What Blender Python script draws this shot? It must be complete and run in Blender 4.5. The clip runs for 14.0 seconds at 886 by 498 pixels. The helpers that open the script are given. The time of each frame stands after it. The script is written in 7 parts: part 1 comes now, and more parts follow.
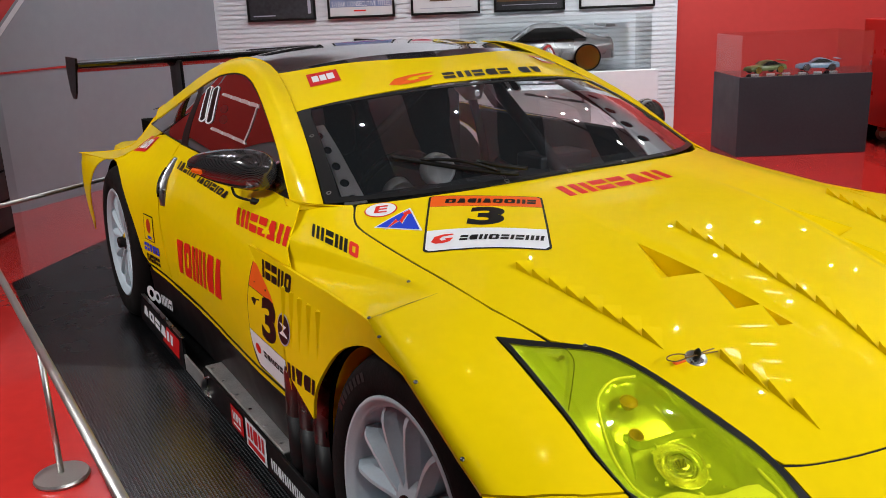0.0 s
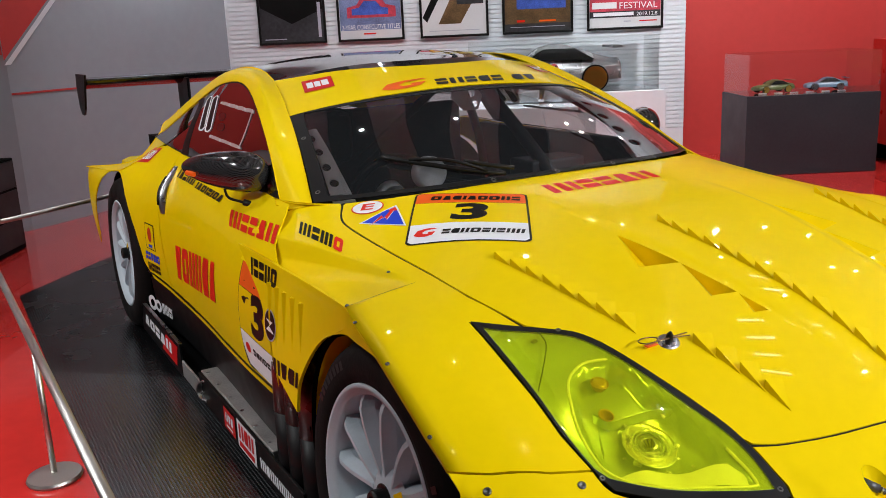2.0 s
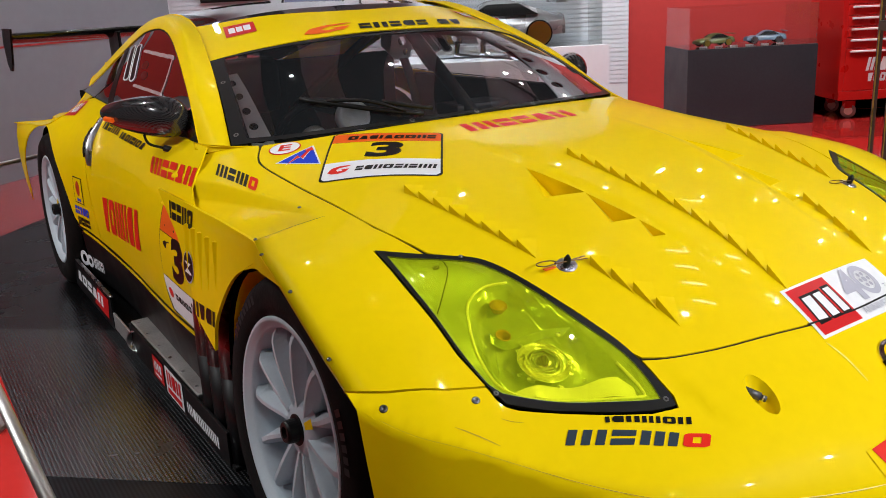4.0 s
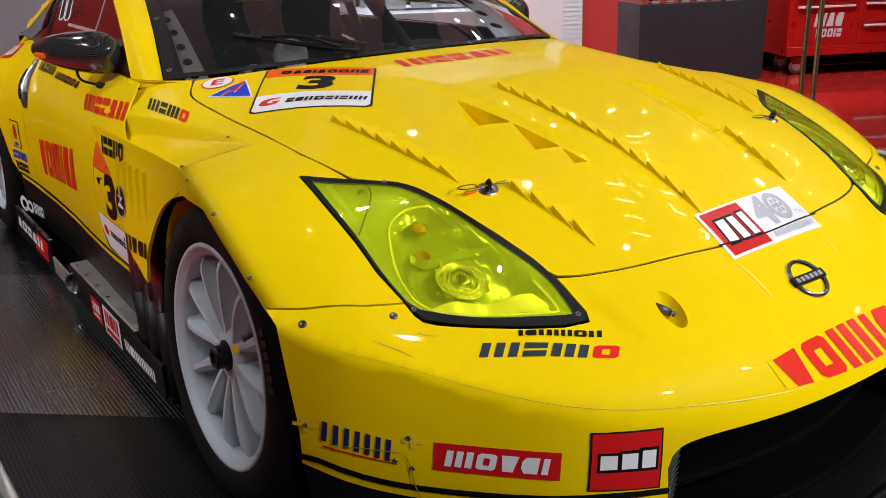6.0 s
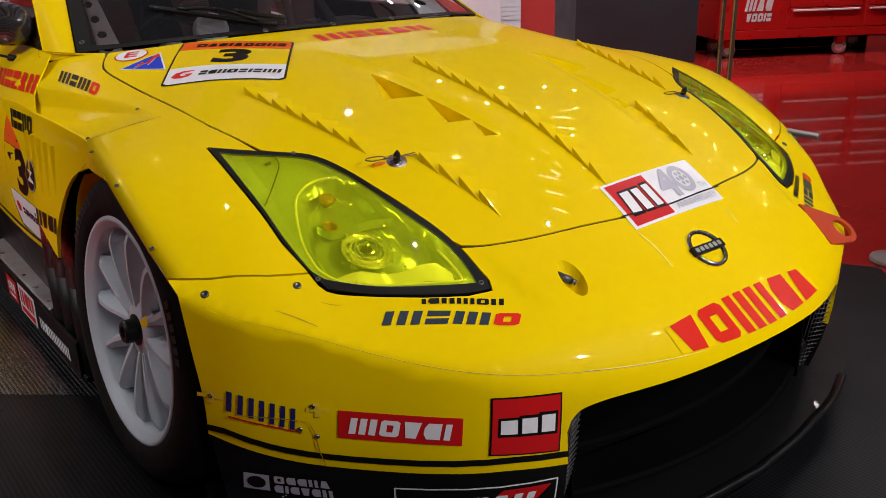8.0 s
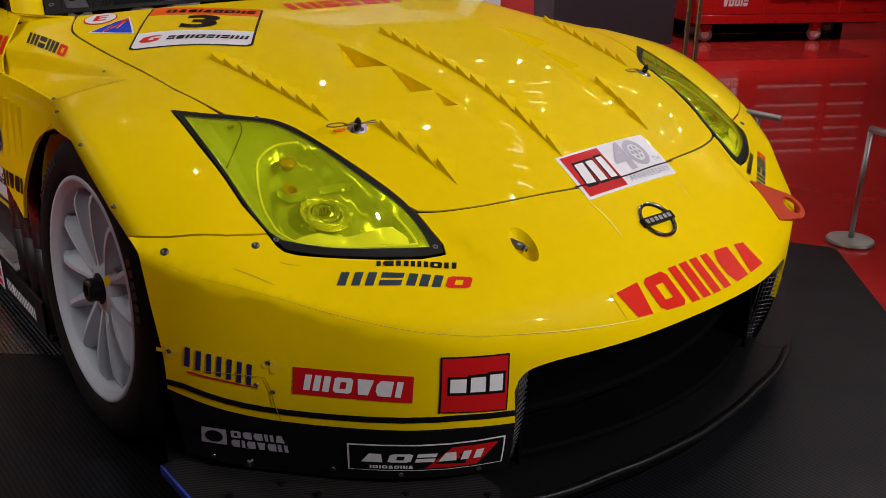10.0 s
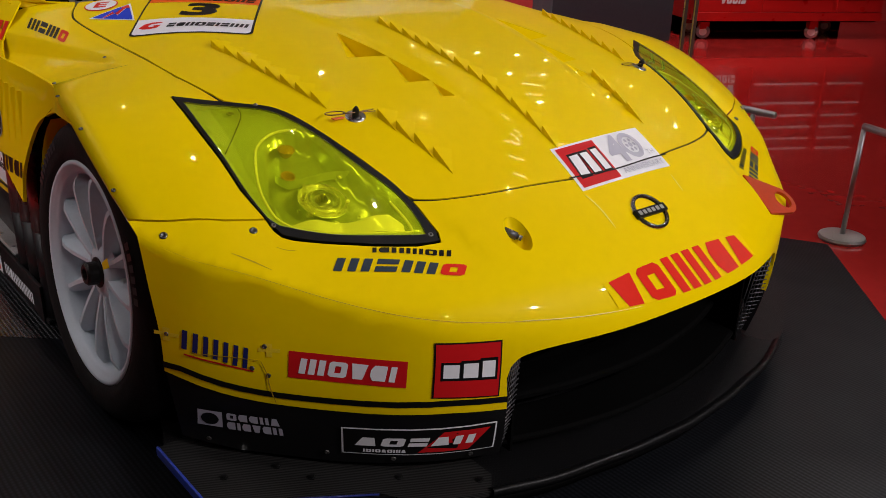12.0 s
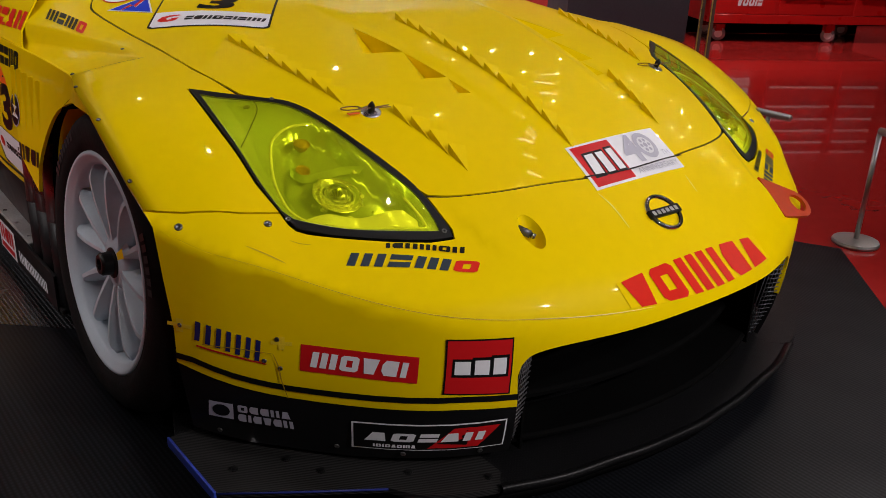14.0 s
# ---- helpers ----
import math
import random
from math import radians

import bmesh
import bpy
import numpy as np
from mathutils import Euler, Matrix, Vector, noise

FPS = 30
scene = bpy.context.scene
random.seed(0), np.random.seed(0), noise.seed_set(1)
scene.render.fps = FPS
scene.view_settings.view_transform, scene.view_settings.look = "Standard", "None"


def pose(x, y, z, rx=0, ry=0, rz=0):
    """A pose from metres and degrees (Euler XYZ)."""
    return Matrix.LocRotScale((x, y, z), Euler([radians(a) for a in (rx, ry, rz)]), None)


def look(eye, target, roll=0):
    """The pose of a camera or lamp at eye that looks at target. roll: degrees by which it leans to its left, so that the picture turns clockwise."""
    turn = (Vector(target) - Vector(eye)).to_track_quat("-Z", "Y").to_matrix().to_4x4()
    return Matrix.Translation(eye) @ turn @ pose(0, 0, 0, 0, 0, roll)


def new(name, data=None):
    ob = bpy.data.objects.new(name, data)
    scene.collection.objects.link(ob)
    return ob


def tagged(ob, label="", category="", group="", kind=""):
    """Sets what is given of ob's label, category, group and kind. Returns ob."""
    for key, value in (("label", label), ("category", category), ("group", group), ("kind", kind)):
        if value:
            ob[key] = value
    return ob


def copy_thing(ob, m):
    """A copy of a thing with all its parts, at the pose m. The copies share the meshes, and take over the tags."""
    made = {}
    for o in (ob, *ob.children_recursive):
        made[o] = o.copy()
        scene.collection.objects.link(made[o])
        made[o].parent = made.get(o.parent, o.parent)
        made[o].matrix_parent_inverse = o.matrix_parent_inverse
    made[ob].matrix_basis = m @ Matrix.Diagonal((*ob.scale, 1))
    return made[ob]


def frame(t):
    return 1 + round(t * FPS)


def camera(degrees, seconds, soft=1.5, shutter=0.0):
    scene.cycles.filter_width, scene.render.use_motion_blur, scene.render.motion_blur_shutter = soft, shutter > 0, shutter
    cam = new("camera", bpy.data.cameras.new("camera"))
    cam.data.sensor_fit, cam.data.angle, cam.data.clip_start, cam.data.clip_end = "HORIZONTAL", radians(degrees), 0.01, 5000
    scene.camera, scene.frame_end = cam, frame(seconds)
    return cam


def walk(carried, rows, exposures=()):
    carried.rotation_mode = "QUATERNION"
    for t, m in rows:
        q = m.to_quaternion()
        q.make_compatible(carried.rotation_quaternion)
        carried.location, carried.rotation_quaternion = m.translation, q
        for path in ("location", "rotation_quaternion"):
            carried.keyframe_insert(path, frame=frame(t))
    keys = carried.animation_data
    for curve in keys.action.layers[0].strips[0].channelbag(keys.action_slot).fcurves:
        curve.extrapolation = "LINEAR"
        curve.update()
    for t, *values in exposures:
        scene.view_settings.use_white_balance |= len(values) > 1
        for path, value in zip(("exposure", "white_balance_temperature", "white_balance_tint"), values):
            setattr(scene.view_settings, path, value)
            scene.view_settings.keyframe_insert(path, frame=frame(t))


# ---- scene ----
from mathutils.geometry import delaunay_2d_cdt

cam = camera(54.1, 14.0, soft=0.6)
PATH = [
    (0, (-1.604, -1.392, 1.349), (-0.623, 0.261, 0.798), -2.3),
    (0.5, (-1.595, -1.41, 1.33), (-0.61, 0.247, 0.797), -2.2),
    (1, (-1.587, -1.437, 1.31), (-0.605, 0.229, 0.798), -2.2),
    (1.5, (-1.574, -1.454, 1.292), (-0.608, 0.227, 0.803), -2.4),
    (2, (-1.553, -1.466, 1.268), (-0.597, 0.222, 0.784), -2.6),
    (2.5, (-1.539, -1.489, 1.243), (-0.578, 0.194, 0.747), -3.0),
    (3, (-1.521, -1.509, 1.225), (-0.544, 0.163, 0.726), -3.2),
    (3.2, (-1.512, -1.519, 1.222), (-0.522, 0.141, 0.707), -3.2),
    (5.3, (-1.462, -1.608, 1.152), (-0.426, -0.006, 0.55), -2.8),
    (5.5, (-1.461, -1.616, 1.146), (-0.42, -0.022, 0.533), -2.8),
    (6, (-1.45, -1.638, 1.134), (-0.376, -0.081, 0.484), -2.3),
    (6.5, (-1.435, -1.655, 1.126), (-0.34, -0.115, 0.472), -2.2),
    (7, (-1.42, -1.673, 1.118), (-0.313, -0.147, 0.45), -1.8),
    (7.5, (-1.41, -1.69, 1.113), (-0.274, -0.192, 0.429), -1.5),
    (8, (-1.403, -1.7, 1.113), (-0.241, -0.225, 0.425), -1.3),
    (8.5, (-1.4, -1.717, 1.109), (-0.219, -0.255, 0.424), -0.6),
    (9, (-1.399, -1.737, 1.105), (-0.215, -0.288, 0.399), -0.3),
    (11.5, (-1.415, -1.791, 1.104), (-0.219, -0.37, 0.365), 1.2),
    (12, (-1.418, -1.79, 1.102), (-0.226, -0.368, 0.357), 1.3),
    (12.5, (-1.42, -1.788, 1.102), (-0.235, -0.361, 0.353), 1.6),
    (13, (-1.421, -1.789, 1.1), (-0.244, -0.357, 0.347), 1.8),
    (13.5, (-1.425, -1.786, 1.101), (-0.248, -0.356, 0.346), 2.1),
    (14, (-1.425, -1.788, 1.1), (-0.251, -0.353, 0.35), 2.1),
]
walk(cam, [(t, look(eye, target, roll)) for t, eye, target, roll in PATH], [(0.0, 0.0, 6500, 10), (6.5, 0.0, 6600, 14), (9.0, -0.48, 6900, 20), (14.0, -0.55, 6900, 20)])

# ---- light ----
world = bpy.data.worlds.new("hall")
scene.world = world
world.use_nodes = True
world.node_tree.nodes["Background"].inputs[0].default_value = (0.9, 0.95, 1.0, 1)
world.node_tree.nodes["Background"].inputs[1].default_value = 0.03


def spot(x, y, z, watts, target, size=0.06, cone=110, colour=(0.97, 0.99, 1.0)):
    data = bpy.data.lights.new("track_spot", "SPOT")
    data.energy, data.color, data.shadow_soft_size, data.spot_size, data.spot_blend = watts, colour, size, radians(cone), 0.6
    ob = new("track_spot_light", data)
    ob.matrix_world = look((x, y, z), target)
    return ob


# rows of ceiling spots over the car, a few at its front and flank
for lx in (-0.1, 1.5, 3.1):
    for j, ly in enumerate((-0.7, 0.9, 2.8, 4.6)):
        spot(lx + 0.12 * (j % 2), ly, 3.7, ((23, 6, 24, 46) if lx < 0 else (24, 12, 26, 46))[j], (lx * 0.9, ly, 0.0), 0.025)
for lx, ly, w in ((-2.8, 3.0, 175), (-2.9, -0.4, 40), (4.8, 0.2, 50), (5.6, -2.4, 45)):
    spot(lx, ly, 3.7, w, (lx * 0.5, ly * 0.4 + 0.3, 0.3), 0.03)
# unseen narrow spots, added to brighten nose, floor, flank, upper wall and engine
for lx, ly, w, cone, aim in ((2.4, -4.4, 440, 34, (0.4, -0.7, 0.6)), (0.8, -5.6, 880, 30, (0.0, -0.6, 0.6)), (-1.6, -5.2, 150, 30, (-0.3, -0.5, 0.5)), (-3.4, 0.4, 330, 24, (-1.85, 0.5, 0.0)), (-3.5, 2.0, 260, 28, (-1.9, 1.9, 0.0)), (-5.2, 1.6, 430, 40, (-1.0, 1.7, 0.35)), (-0.9, 3.2, 620, 42, (-0.45, 5.7, 2.95)), (-2.6, 2.6, 180, 50, (-3.2, 4.6, 2.7)), (1.7, 2.7, 330, 44, (2.2, 3.75, 0.7))):
    spot(lx, ly, 3.7, w, aim, 0.03, cone)
# washers along the display walls
for lx, ly, w in ((0.6, 4.6, 140), (2.6, 3.6, 170), (4.4, 2.0, 480), (6.4, 1.4, 70), (-1.6, 4.0, 45)):
    spot(lx, ly, 3.7, w, (lx + 0.8, ly + 1.4, 0.8), 0.05, 110 if lx < 3 else 86)


# ---- materials ----
def mat(name, colour, rough=0.5, metal=0.0, vary=0.08, scale=6.0, bump=0.0, bump_scale=80.0, coat=0.0, spec=0.5, alpha=1.0, trans=0.0, emit=0.0, ior=1.45):
    m = bpy.data.materials.new(name)
    m.use_nodes = True
    nt = m.node_tree
    b = nt.nodes["Principled BSDF"]
    b.inputs["Roughness"].default_value = rough
    b.inputs["Metallic"].default_value = metal
    b.inputs["Coat Weight"].default_value = coat
    b.inputs["Coat Roughness"].default_value = 0.025
    b.inputs["Specular IOR Level"].default_value = spec
    b.inputs["Transmission Weight"].default_value = trans
    b.inputs["IOR"].default_value = ior
    b.inputs["Alpha"].default_value = alpha
    b.inputs["Base Color"].default_value = (*colour, 1)
    if emit:
        b.inputs["Emission Color"].default_value = (*colour, 1)
        b.inputs["Emission Strength"].default_value = emit
    geo = nt.nodes.new("ShaderNodeTexCoord")
    if vary:
        n1, n2 = nt.nodes.new("ShaderNodeTexNoise"), nt.nodes.new("ShaderNodeTexNoise")
        n1.inputs["Scale"].default_value, n2.inputs["Scale"].default_value = scale, scale * 12
        n1.inputs["Detail"].default_value = n2.inputs["Detail"].default_value = 4
        add = nt.nodes.new("ShaderNodeMath")
        add.operation = "ADD"
        ramp = nt.nodes.new("ShaderNodeMapRange")
        ramp.inputs["From Min"].default_value, ramp.inputs["From Max"].default_value = 0.6, 1.4
        ramp.inputs["To Min"].default_value, ramp.inputs["To Max"].default_value = 1 - vary, 1 + vary
        hsv = nt.nodes.new("ShaderNodeHueSaturation")
        hsv.inputs["Color"].default_value = (*colour, 1)
        for n in (n1, n2):
            nt.links.new(geo.outputs["Object"], n.inputs["Vector"])
        nt.links.new(n1.outputs["Fac"], add.inputs[0])
        nt.links.new(n2.outputs["Fac"], add.inputs[1])
        nt.links.new(add.outputs[0], ramp.inputs["Value"])
        nt.links.new(ramp.outputs["Result"], hsv.inputs["Value"])
        nt.links.new(hsv.outputs["Color"], b.inputs["Base Color"])
        r2 = nt.nodes.new("ShaderNodeMapRange")
        r2.inputs["From Min"].default_value, r2.inputs["From Max"].default_value = 0.3, 0.7
        r2.inputs["To Min"].default_value, r2.inputs["To Max"].default_value = max(0.0, rough * 0.85), min(1.0, rough * 1.2)
        nt.links.new(n1.outputs["Fac"], r2.inputs["Value"])
        nt.links.new(r2.outputs["Result"], b.inputs["Roughness"])
    if bump:
        n3 = nt.nodes.new("ShaderNodeTexNoise")
        n3.inputs["Scale"].default_value = bump_scale
        n3.inputs["Detail"].default_value = 3
        bp = nt.nodes.new("ShaderNodeBump")
        bp.inputs["Strength"].default_value = bump
        bp.inputs["Distance"].default_value = 0.002
        nt.links.new(geo.outputs["Object"], n3.inputs["Vector"])
        nt.links.new(n3.outputs["Fac"], bp.inputs["Height"])
        nt.links.new(bp.outputs["Normal"], b.inputs["Normal"])
    return m


def weave(name, dark, light, scale, rough, coat=0.0, bump=0.3, axis="Object", mix=0.5):
    """A woven cloth or ribbed sheet: two crossed bands."""
    m = mat(name, dark, rough, coat=coat, vary=0.0)
    nt = m.node_tree
    b = nt.nodes["Principled BSDF"]
    tc = nt.nodes.new("ShaderNodeTexCoord")
    ck = nt.nodes.new("ShaderNodeTexChecker")
    ck.inputs["Scale"].default_value = scale
    ck.inputs["Color1"].default_value, ck.inputs["Color2"].default_value = (*dark, 1), (*light, 1)
    ns = nt.nodes.new("ShaderNodeTexNoise")
    ns.inputs["Scale"].default_value = 5
    mx = nt.nodes.new("ShaderNodeMixRGB")
    mx.blend_type = "MULTIPLY"
    mx.inputs["Fac"].default_value = mix
    nt.links.new(tc.outputs[axis], ck.inputs["Vector"])
    nt.links.new(tc.outputs[axis], ns.inputs["Vector"])
    nt.links.new(ck.outputs["Color"], mx.inputs["Color1"])
    nt.links.new(ns.outputs["Fac"], mx.inputs["Color2"])
    nt.links.new(mx.outputs["Color"], b.inputs["Base Color"])
    bp = nt.nodes.new("ShaderNodeBump")
    bp.inputs["Strength"].default_value, bp.inputs["Distance"].default_value = bump, 0.001
    nt.links.new(ck.outputs["Fac"], bp.inputs["Height"])
    nt.links.new(bp.outputs["Normal"], b.inputs["Normal"])
    return m


def pane(name, tint, gloss):
    """Thin clear sheet: tinted see-through with a mirror gloss that grows at grazing angles."""
    m = bpy.data.materials.new(name)
    m.use_nodes = True
    nt = m.node_tree
    nt.nodes.remove(nt.nodes["Principled BSDF"])
    out = nt.nodes["Material Output"]
    tr, gl, mx = nt.nodes.new("ShaderNodeBsdfTransparent"), nt.nodes.new("ShaderNodeBsdfGlossy"), nt.nodes.new("ShaderNodeMixShader")
    fr, mul = nt.nodes.new("ShaderNodeFresnel"), nt.nodes.new("ShaderNodeMath")
    tr.inputs["Color"].default_value = (*tint, 1)
    gl.inputs["Roughness"].default_value = 0.02
    fr.inputs["IOR"].default_value = 1.5
    mul.operation = "MULTIPLY"
    mul.inputs[1].default_value = gloss
    nt.links.new(fr.outputs["Fac"], mul.inputs[0])
    nt.links.new(mul.outputs[0], mx.inputs["Fac"])
    nt.links.new(tr.outputs[0], mx.inputs[1])
    nt.links.new(gl.outputs[0], mx.inputs[2])
    nt.links.new(mx.outputs[0], out.inputs["Surface"])
    return m


YELLOW = mat("yellow_paint", (0.86, 0.618, 0.001), 0.40, vary=0.03, scale=3, coat=0.42, spec=0.04)
BLACK = mat("black_paint", (0.005, 0.005, 0.0055), 0.45, vary=0.2, coat=0.12, spec=0.25)
MATT = mat("matt_black", (0.0012, 0.0012, 0.0012), 0.7, vary=0.25, bump=0.2, spec=0.06)
TRIM = mat("rubber_trim", (0.004, 0.004, 0.004), 0.42, vary=0.2, spec=0.35)
CARBON = weave("carbon_cloth", (0.002, 0.002, 0.0022), (0.012, 0.012, 0.013), 260, 0.4, coat=0.08)
CARBON.node_tree.nodes["Principled BSDF"].inputs["Specular IOR Level"].default_value = 0.22
CARBON_ROOF = mat("carbon_roof", (0.022, 0.022, 0.026), 0.10, vary=0.35, scale=25, coat=1.0)
CARBON_POD = weave("polished_carbon", (0.006, 0.006, 0.0065), (0.055, 0.055, 0.058), 330, 0.10, coat=1.0, bump=0.05)
TYRE = mat("tyre_rubber", (0.0075, 0.0062, 0.006), 0.8, vary=0.3, scale=9, bump=0.35, bump_scale=120, spec=0.2)
WHITE_RIM = mat("white_rim", (0.51, 0.59, 0.65), 0.42, vary=0.05, scale=14, coat=0.2)
MARK_RED = mat("tyre_mark_red", (0.045, 0.013, 0.012), 0.8, vary=0.3)
MARK_GREY = mat("tyre_mark_grey", (0.020, 0.017, 0.017), 0.8, vary=0.3)
STEEL = mat("brushed_steel", (0.55, 0.55, 0.56), 0.28, 1.0, vary=0.12, scale=20)
RAIL_STEEL = mat("satin_steel", (0.48, 0.47, 0.45), 0.40, 1.0, vary=0.06, scale=20)
CHROME = mat("chrome", (0.75, 0.76, 0.78), 0.09, 1.0, vary=0.04)
ALU = mat("dull_aluminium", (0.46, 0.46, 0.45), 0.42, 0.7, vary=0.25, scale=14, bump=0.2)
LENS = pane("tinted_lens", (0.87, 0.89, 0.02), 1.2)
lens_nodes = LENS.node_tree
milk, veil = lens_nodes.nodes.new("ShaderNodeBsdfDiffuse"), lens_nodes.nodes.new("ShaderNodeMixShader")
milk.inputs["Color"].default_value = (0.80, 0.95, 0.03, 1)
veil.inputs["Fac"].default_value = 0.11
clear = [n for n in lens_nodes.nodes if n.bl_idname == "ShaderNodeBsdfTransparent"][0]
top_mix = [n for n in lens_nodes.nodes if n.bl_idname == "ShaderNodeMixShader" and n != veil][0]
lens_nodes.links.new(clear.outputs[0], veil.inputs[1])
lens_nodes.links.new(milk.outputs[0], veil.inputs[2])
lens_nodes.links.new(veil.outputs[0], top_mix.inputs[1])
BULB = mat("lamp_reflector", (0.92, 0.92, 0.78), 0.14, 0.75, vary=0.1, scale=30, bump=0.5, bump_scale=60)
LAMP_IN = mat("lamp_housing", (0.50, 0.60, 0.40), 0.16, 0.45, vary=0.12, scale=18, bump=0.15, bump_scale=20)
SCREW = mat("dark_screw", (0.16, 0.155, 0.15), 0.35, 0.9, vary=0.2)
BRIGHT = mat("bright_trim", (0.86, 0.86, 0.88), 0.22, 0.20, vary=0.1, scale=30)
DARK_WIRE = mat("dark_wire", (0.10, 0.10, 0.11), 0.45, 0.6, vary=0.2)
GLASS = pane("screen_glass", (0.80, 0.81, 0.83), 1.5)
glass_nodes = GLASS.node_tree
# a small share of pale blue-grey diffuse mixed into the see-through glass
pale_diffuse, haze = glass_nodes.nodes.new("ShaderNodeBsdfDiffuse"), glass_nodes.nodes.new("ShaderNodeMixShader")
pale_diffuse.inputs["Color"].default_value = (0.62, 0.70, 0.78, 1)
haze.inputs["Fac"].default_value = 0.015
see_through = [n for n in glass_nodes.nodes if n.bl_idname == "ShaderNodeBsdfTransparent"][0]
last_mix = [n for n in glass_nodes.nodes if n.bl_idname == "ShaderNodeMixShader" and n != haze][0]
glass_nodes.links.new(see_through.outputs[0], haze.inputs[1])
glass_nodes.links.new(pale_diffuse.outputs[0], haze.inputs[2])
glass_nodes.links.new(haze.outputs[0], last_mix.inputs[1])
# the dark red tint carries part of the red wall's reflection
GLASS_SIDE = pane("side_glass", (0.20, 0.12, 0.125), 1.7)
CABIN = mat("cabin_dark", (0.02, 0.02, 0.022), 0.8, vary=0.2)
CAGE = mat("roll_cage_paint", (0.022, 0.022, 0.025), 0.5, vary=0.15)
GUSSET = mat("gusset_paint", (0.80, 0.81, 0.83), 0.45, vary=0.1)
RED_INK = mat("red_vinyl", (0.72, 0.022, 0.010), 0.32, vary=0.05, spec=0.2)
SCARLET = mat("scarlet_vinyl", (0.60, 0.012, 0.014), 0.32, vary=0.05, spec=0.2)
ORANGE = mat("orange_vinyl", (0.86, 0.12, 0.012), 0.32, vary=0.05, spec=0.2)
WHITE = mat("white_vinyl", (0.78, 0.79, 0.82), 0.34, vary=0.05, spec=0.2)
INK = mat("black_vinyl", (0.006, 0.006, 0.006), 0.34, vary=0.15, spec=0.2)
BLUE = mat("blue_vinyl", (0.012, 0.05, 0.55), 0.34, vary=0.05, spec=0.2)
SLATE_INK = mat("slate_vinyl", (0.030, 0.045, 0.060), 0.34, vary=0.1, spec=0.2)
SCUFFED_BLUE = mat("scuffed_blue_paint", (0.016, 0.045, 0.34), 0.5, vary=0.5, scale=30)
NAVY = mat("navy_vinyl", (0.012, 0.02, 0.12), 0.34, vary=0.05, spec=0.2)
GREY = mat("grey_vinyl", (0.42, 0.42, 0.50), 0.34, vary=0.05)
HOOK_RED = mat("tow_hook_paint", (0.48, 0.040, 0.005), 0.4, vary=0.12)
FLOOR_RED = mat("red_gloss_floor", (0.52, 0.024, 0.020), 0.16, vary=0.10, scale=1.4, bump=0.22, bump_scale=13, coat=0.8)
WALL_RED = mat("red_wall_paint", (0.50, 0.042, 0.038), 0.55, vary=0.06, scale=1.2)
WALL_GREY = mat("grey_wall_paint", (0.28, 0.31, 0.35), 0.6, vary=0.05, scale=1.0)
WALL_WHITE = mat("white_ribbed_panel", (0.69, 0.73, 0.78), 0.5, vary=0.03, scale=2)
PLINTH = mat("charcoal_plinth", (0.028, 0.034, 0.042), 0.45, vary=0.15, scale=4)
CABINET_RED = mat("tool_cabinet_red", (0.50, 0.012, 0.010), 0.30, vary=0.05, coat=0.3)
CLEAR = pane("acrylic", (0.96, 0.97, 0.97), 0.8)
PAPER = mat("poster_paper", (0.62, 0.62, 0.64), 0.4, vary=0.05)


def ribbed(name, dark, light, pitch, rough, spec):
    """A rubber sheet with fine ribs along the car."""
    m = mat(name, dark, rough, vary=0.0, spec=spec)
    nt = m.node_tree
    b = nt.nodes["Principled BSDF"]
    tc, wv, ns, mx = (nt.nodes.new(k) for k in ("ShaderNodeTexCoord", "ShaderNodeTexWave", "ShaderNodeTexNoise", "ShaderNodeMixRGB"))
    wv.bands_direction = "X"
    wv.inputs["Scale"].default_value = 0.314 / pitch
    wv.inputs["Distortion"].default_value = 0.0
    ns.inputs["Scale"].default_value = 2.2
    ns.inputs["Detail"].default_value = 5
    mx.inputs["Color1"].default_value, mx.inputs["Color2"].default_value = (*dark, 1), (*light, 1)
    nt.links.new(tc.outputs["Object"], wv.inputs["Vector"])
    nt.links.new(tc.outputs["Object"], ns.inputs["Vector"])
    w2, mul = nt.nodes.new("ShaderNodeTexWave"), nt.nodes.new("ShaderNodeMath")
    w2.bands_direction = "Y"
    w2.inputs["Scale"].default_value = 0.314 / pitch
    mul.operation = "MULTIPLY_ADD"
    mul.inputs[1].default_value, mul.inputs[2].default_value = 0.55, 0.45
    both_ways = nt.nodes.new("ShaderNodeMath")
    both_ways.operation = "MULTIPLY"
    nt.links.new(tc.outputs["Object"], w2.inputs["Vector"])
    nt.links.new(w2.outputs["Fac"], mul.inputs[0])
    nt.links.new(mul.outputs[0], both_ways.inputs[0])
    nt.links.new(wv.outputs["Fac"], both_ways.inputs[1])
    nt.links.new(both_ways.outputs[0], mx.inputs["Fac"])
    nt.links.new(mx.outputs["Color"], b.inputs["Base Color"])
    r = nt.nodes.new("ShaderNodeMapRange")
    r.inputs["From Min"].default_value, r.inputs["From Max"].default_value = 0.3, 0.7
    r.inputs["To Min"].default_value, r.inputs["To Max"].default_value = rough * 0.7, rough * 1.4
    nt.links.new(ns.outputs["Fac"], r.inputs["Value"])
    nt.links.new(r.outputs["Result"], b.inputs["Roughness"])
    bp = nt.nodes.new("ShaderNodeBump")
    bp.inputs["Strength"].default_value, bp.inputs["Distance"].default_value = 0.20, 0.001
    nt.links.new(wv.outputs["Fac"], bp.inputs["Height"])
    nt.links.new(bp.outputs["Normal"], b.inputs["Normal"])
    return m


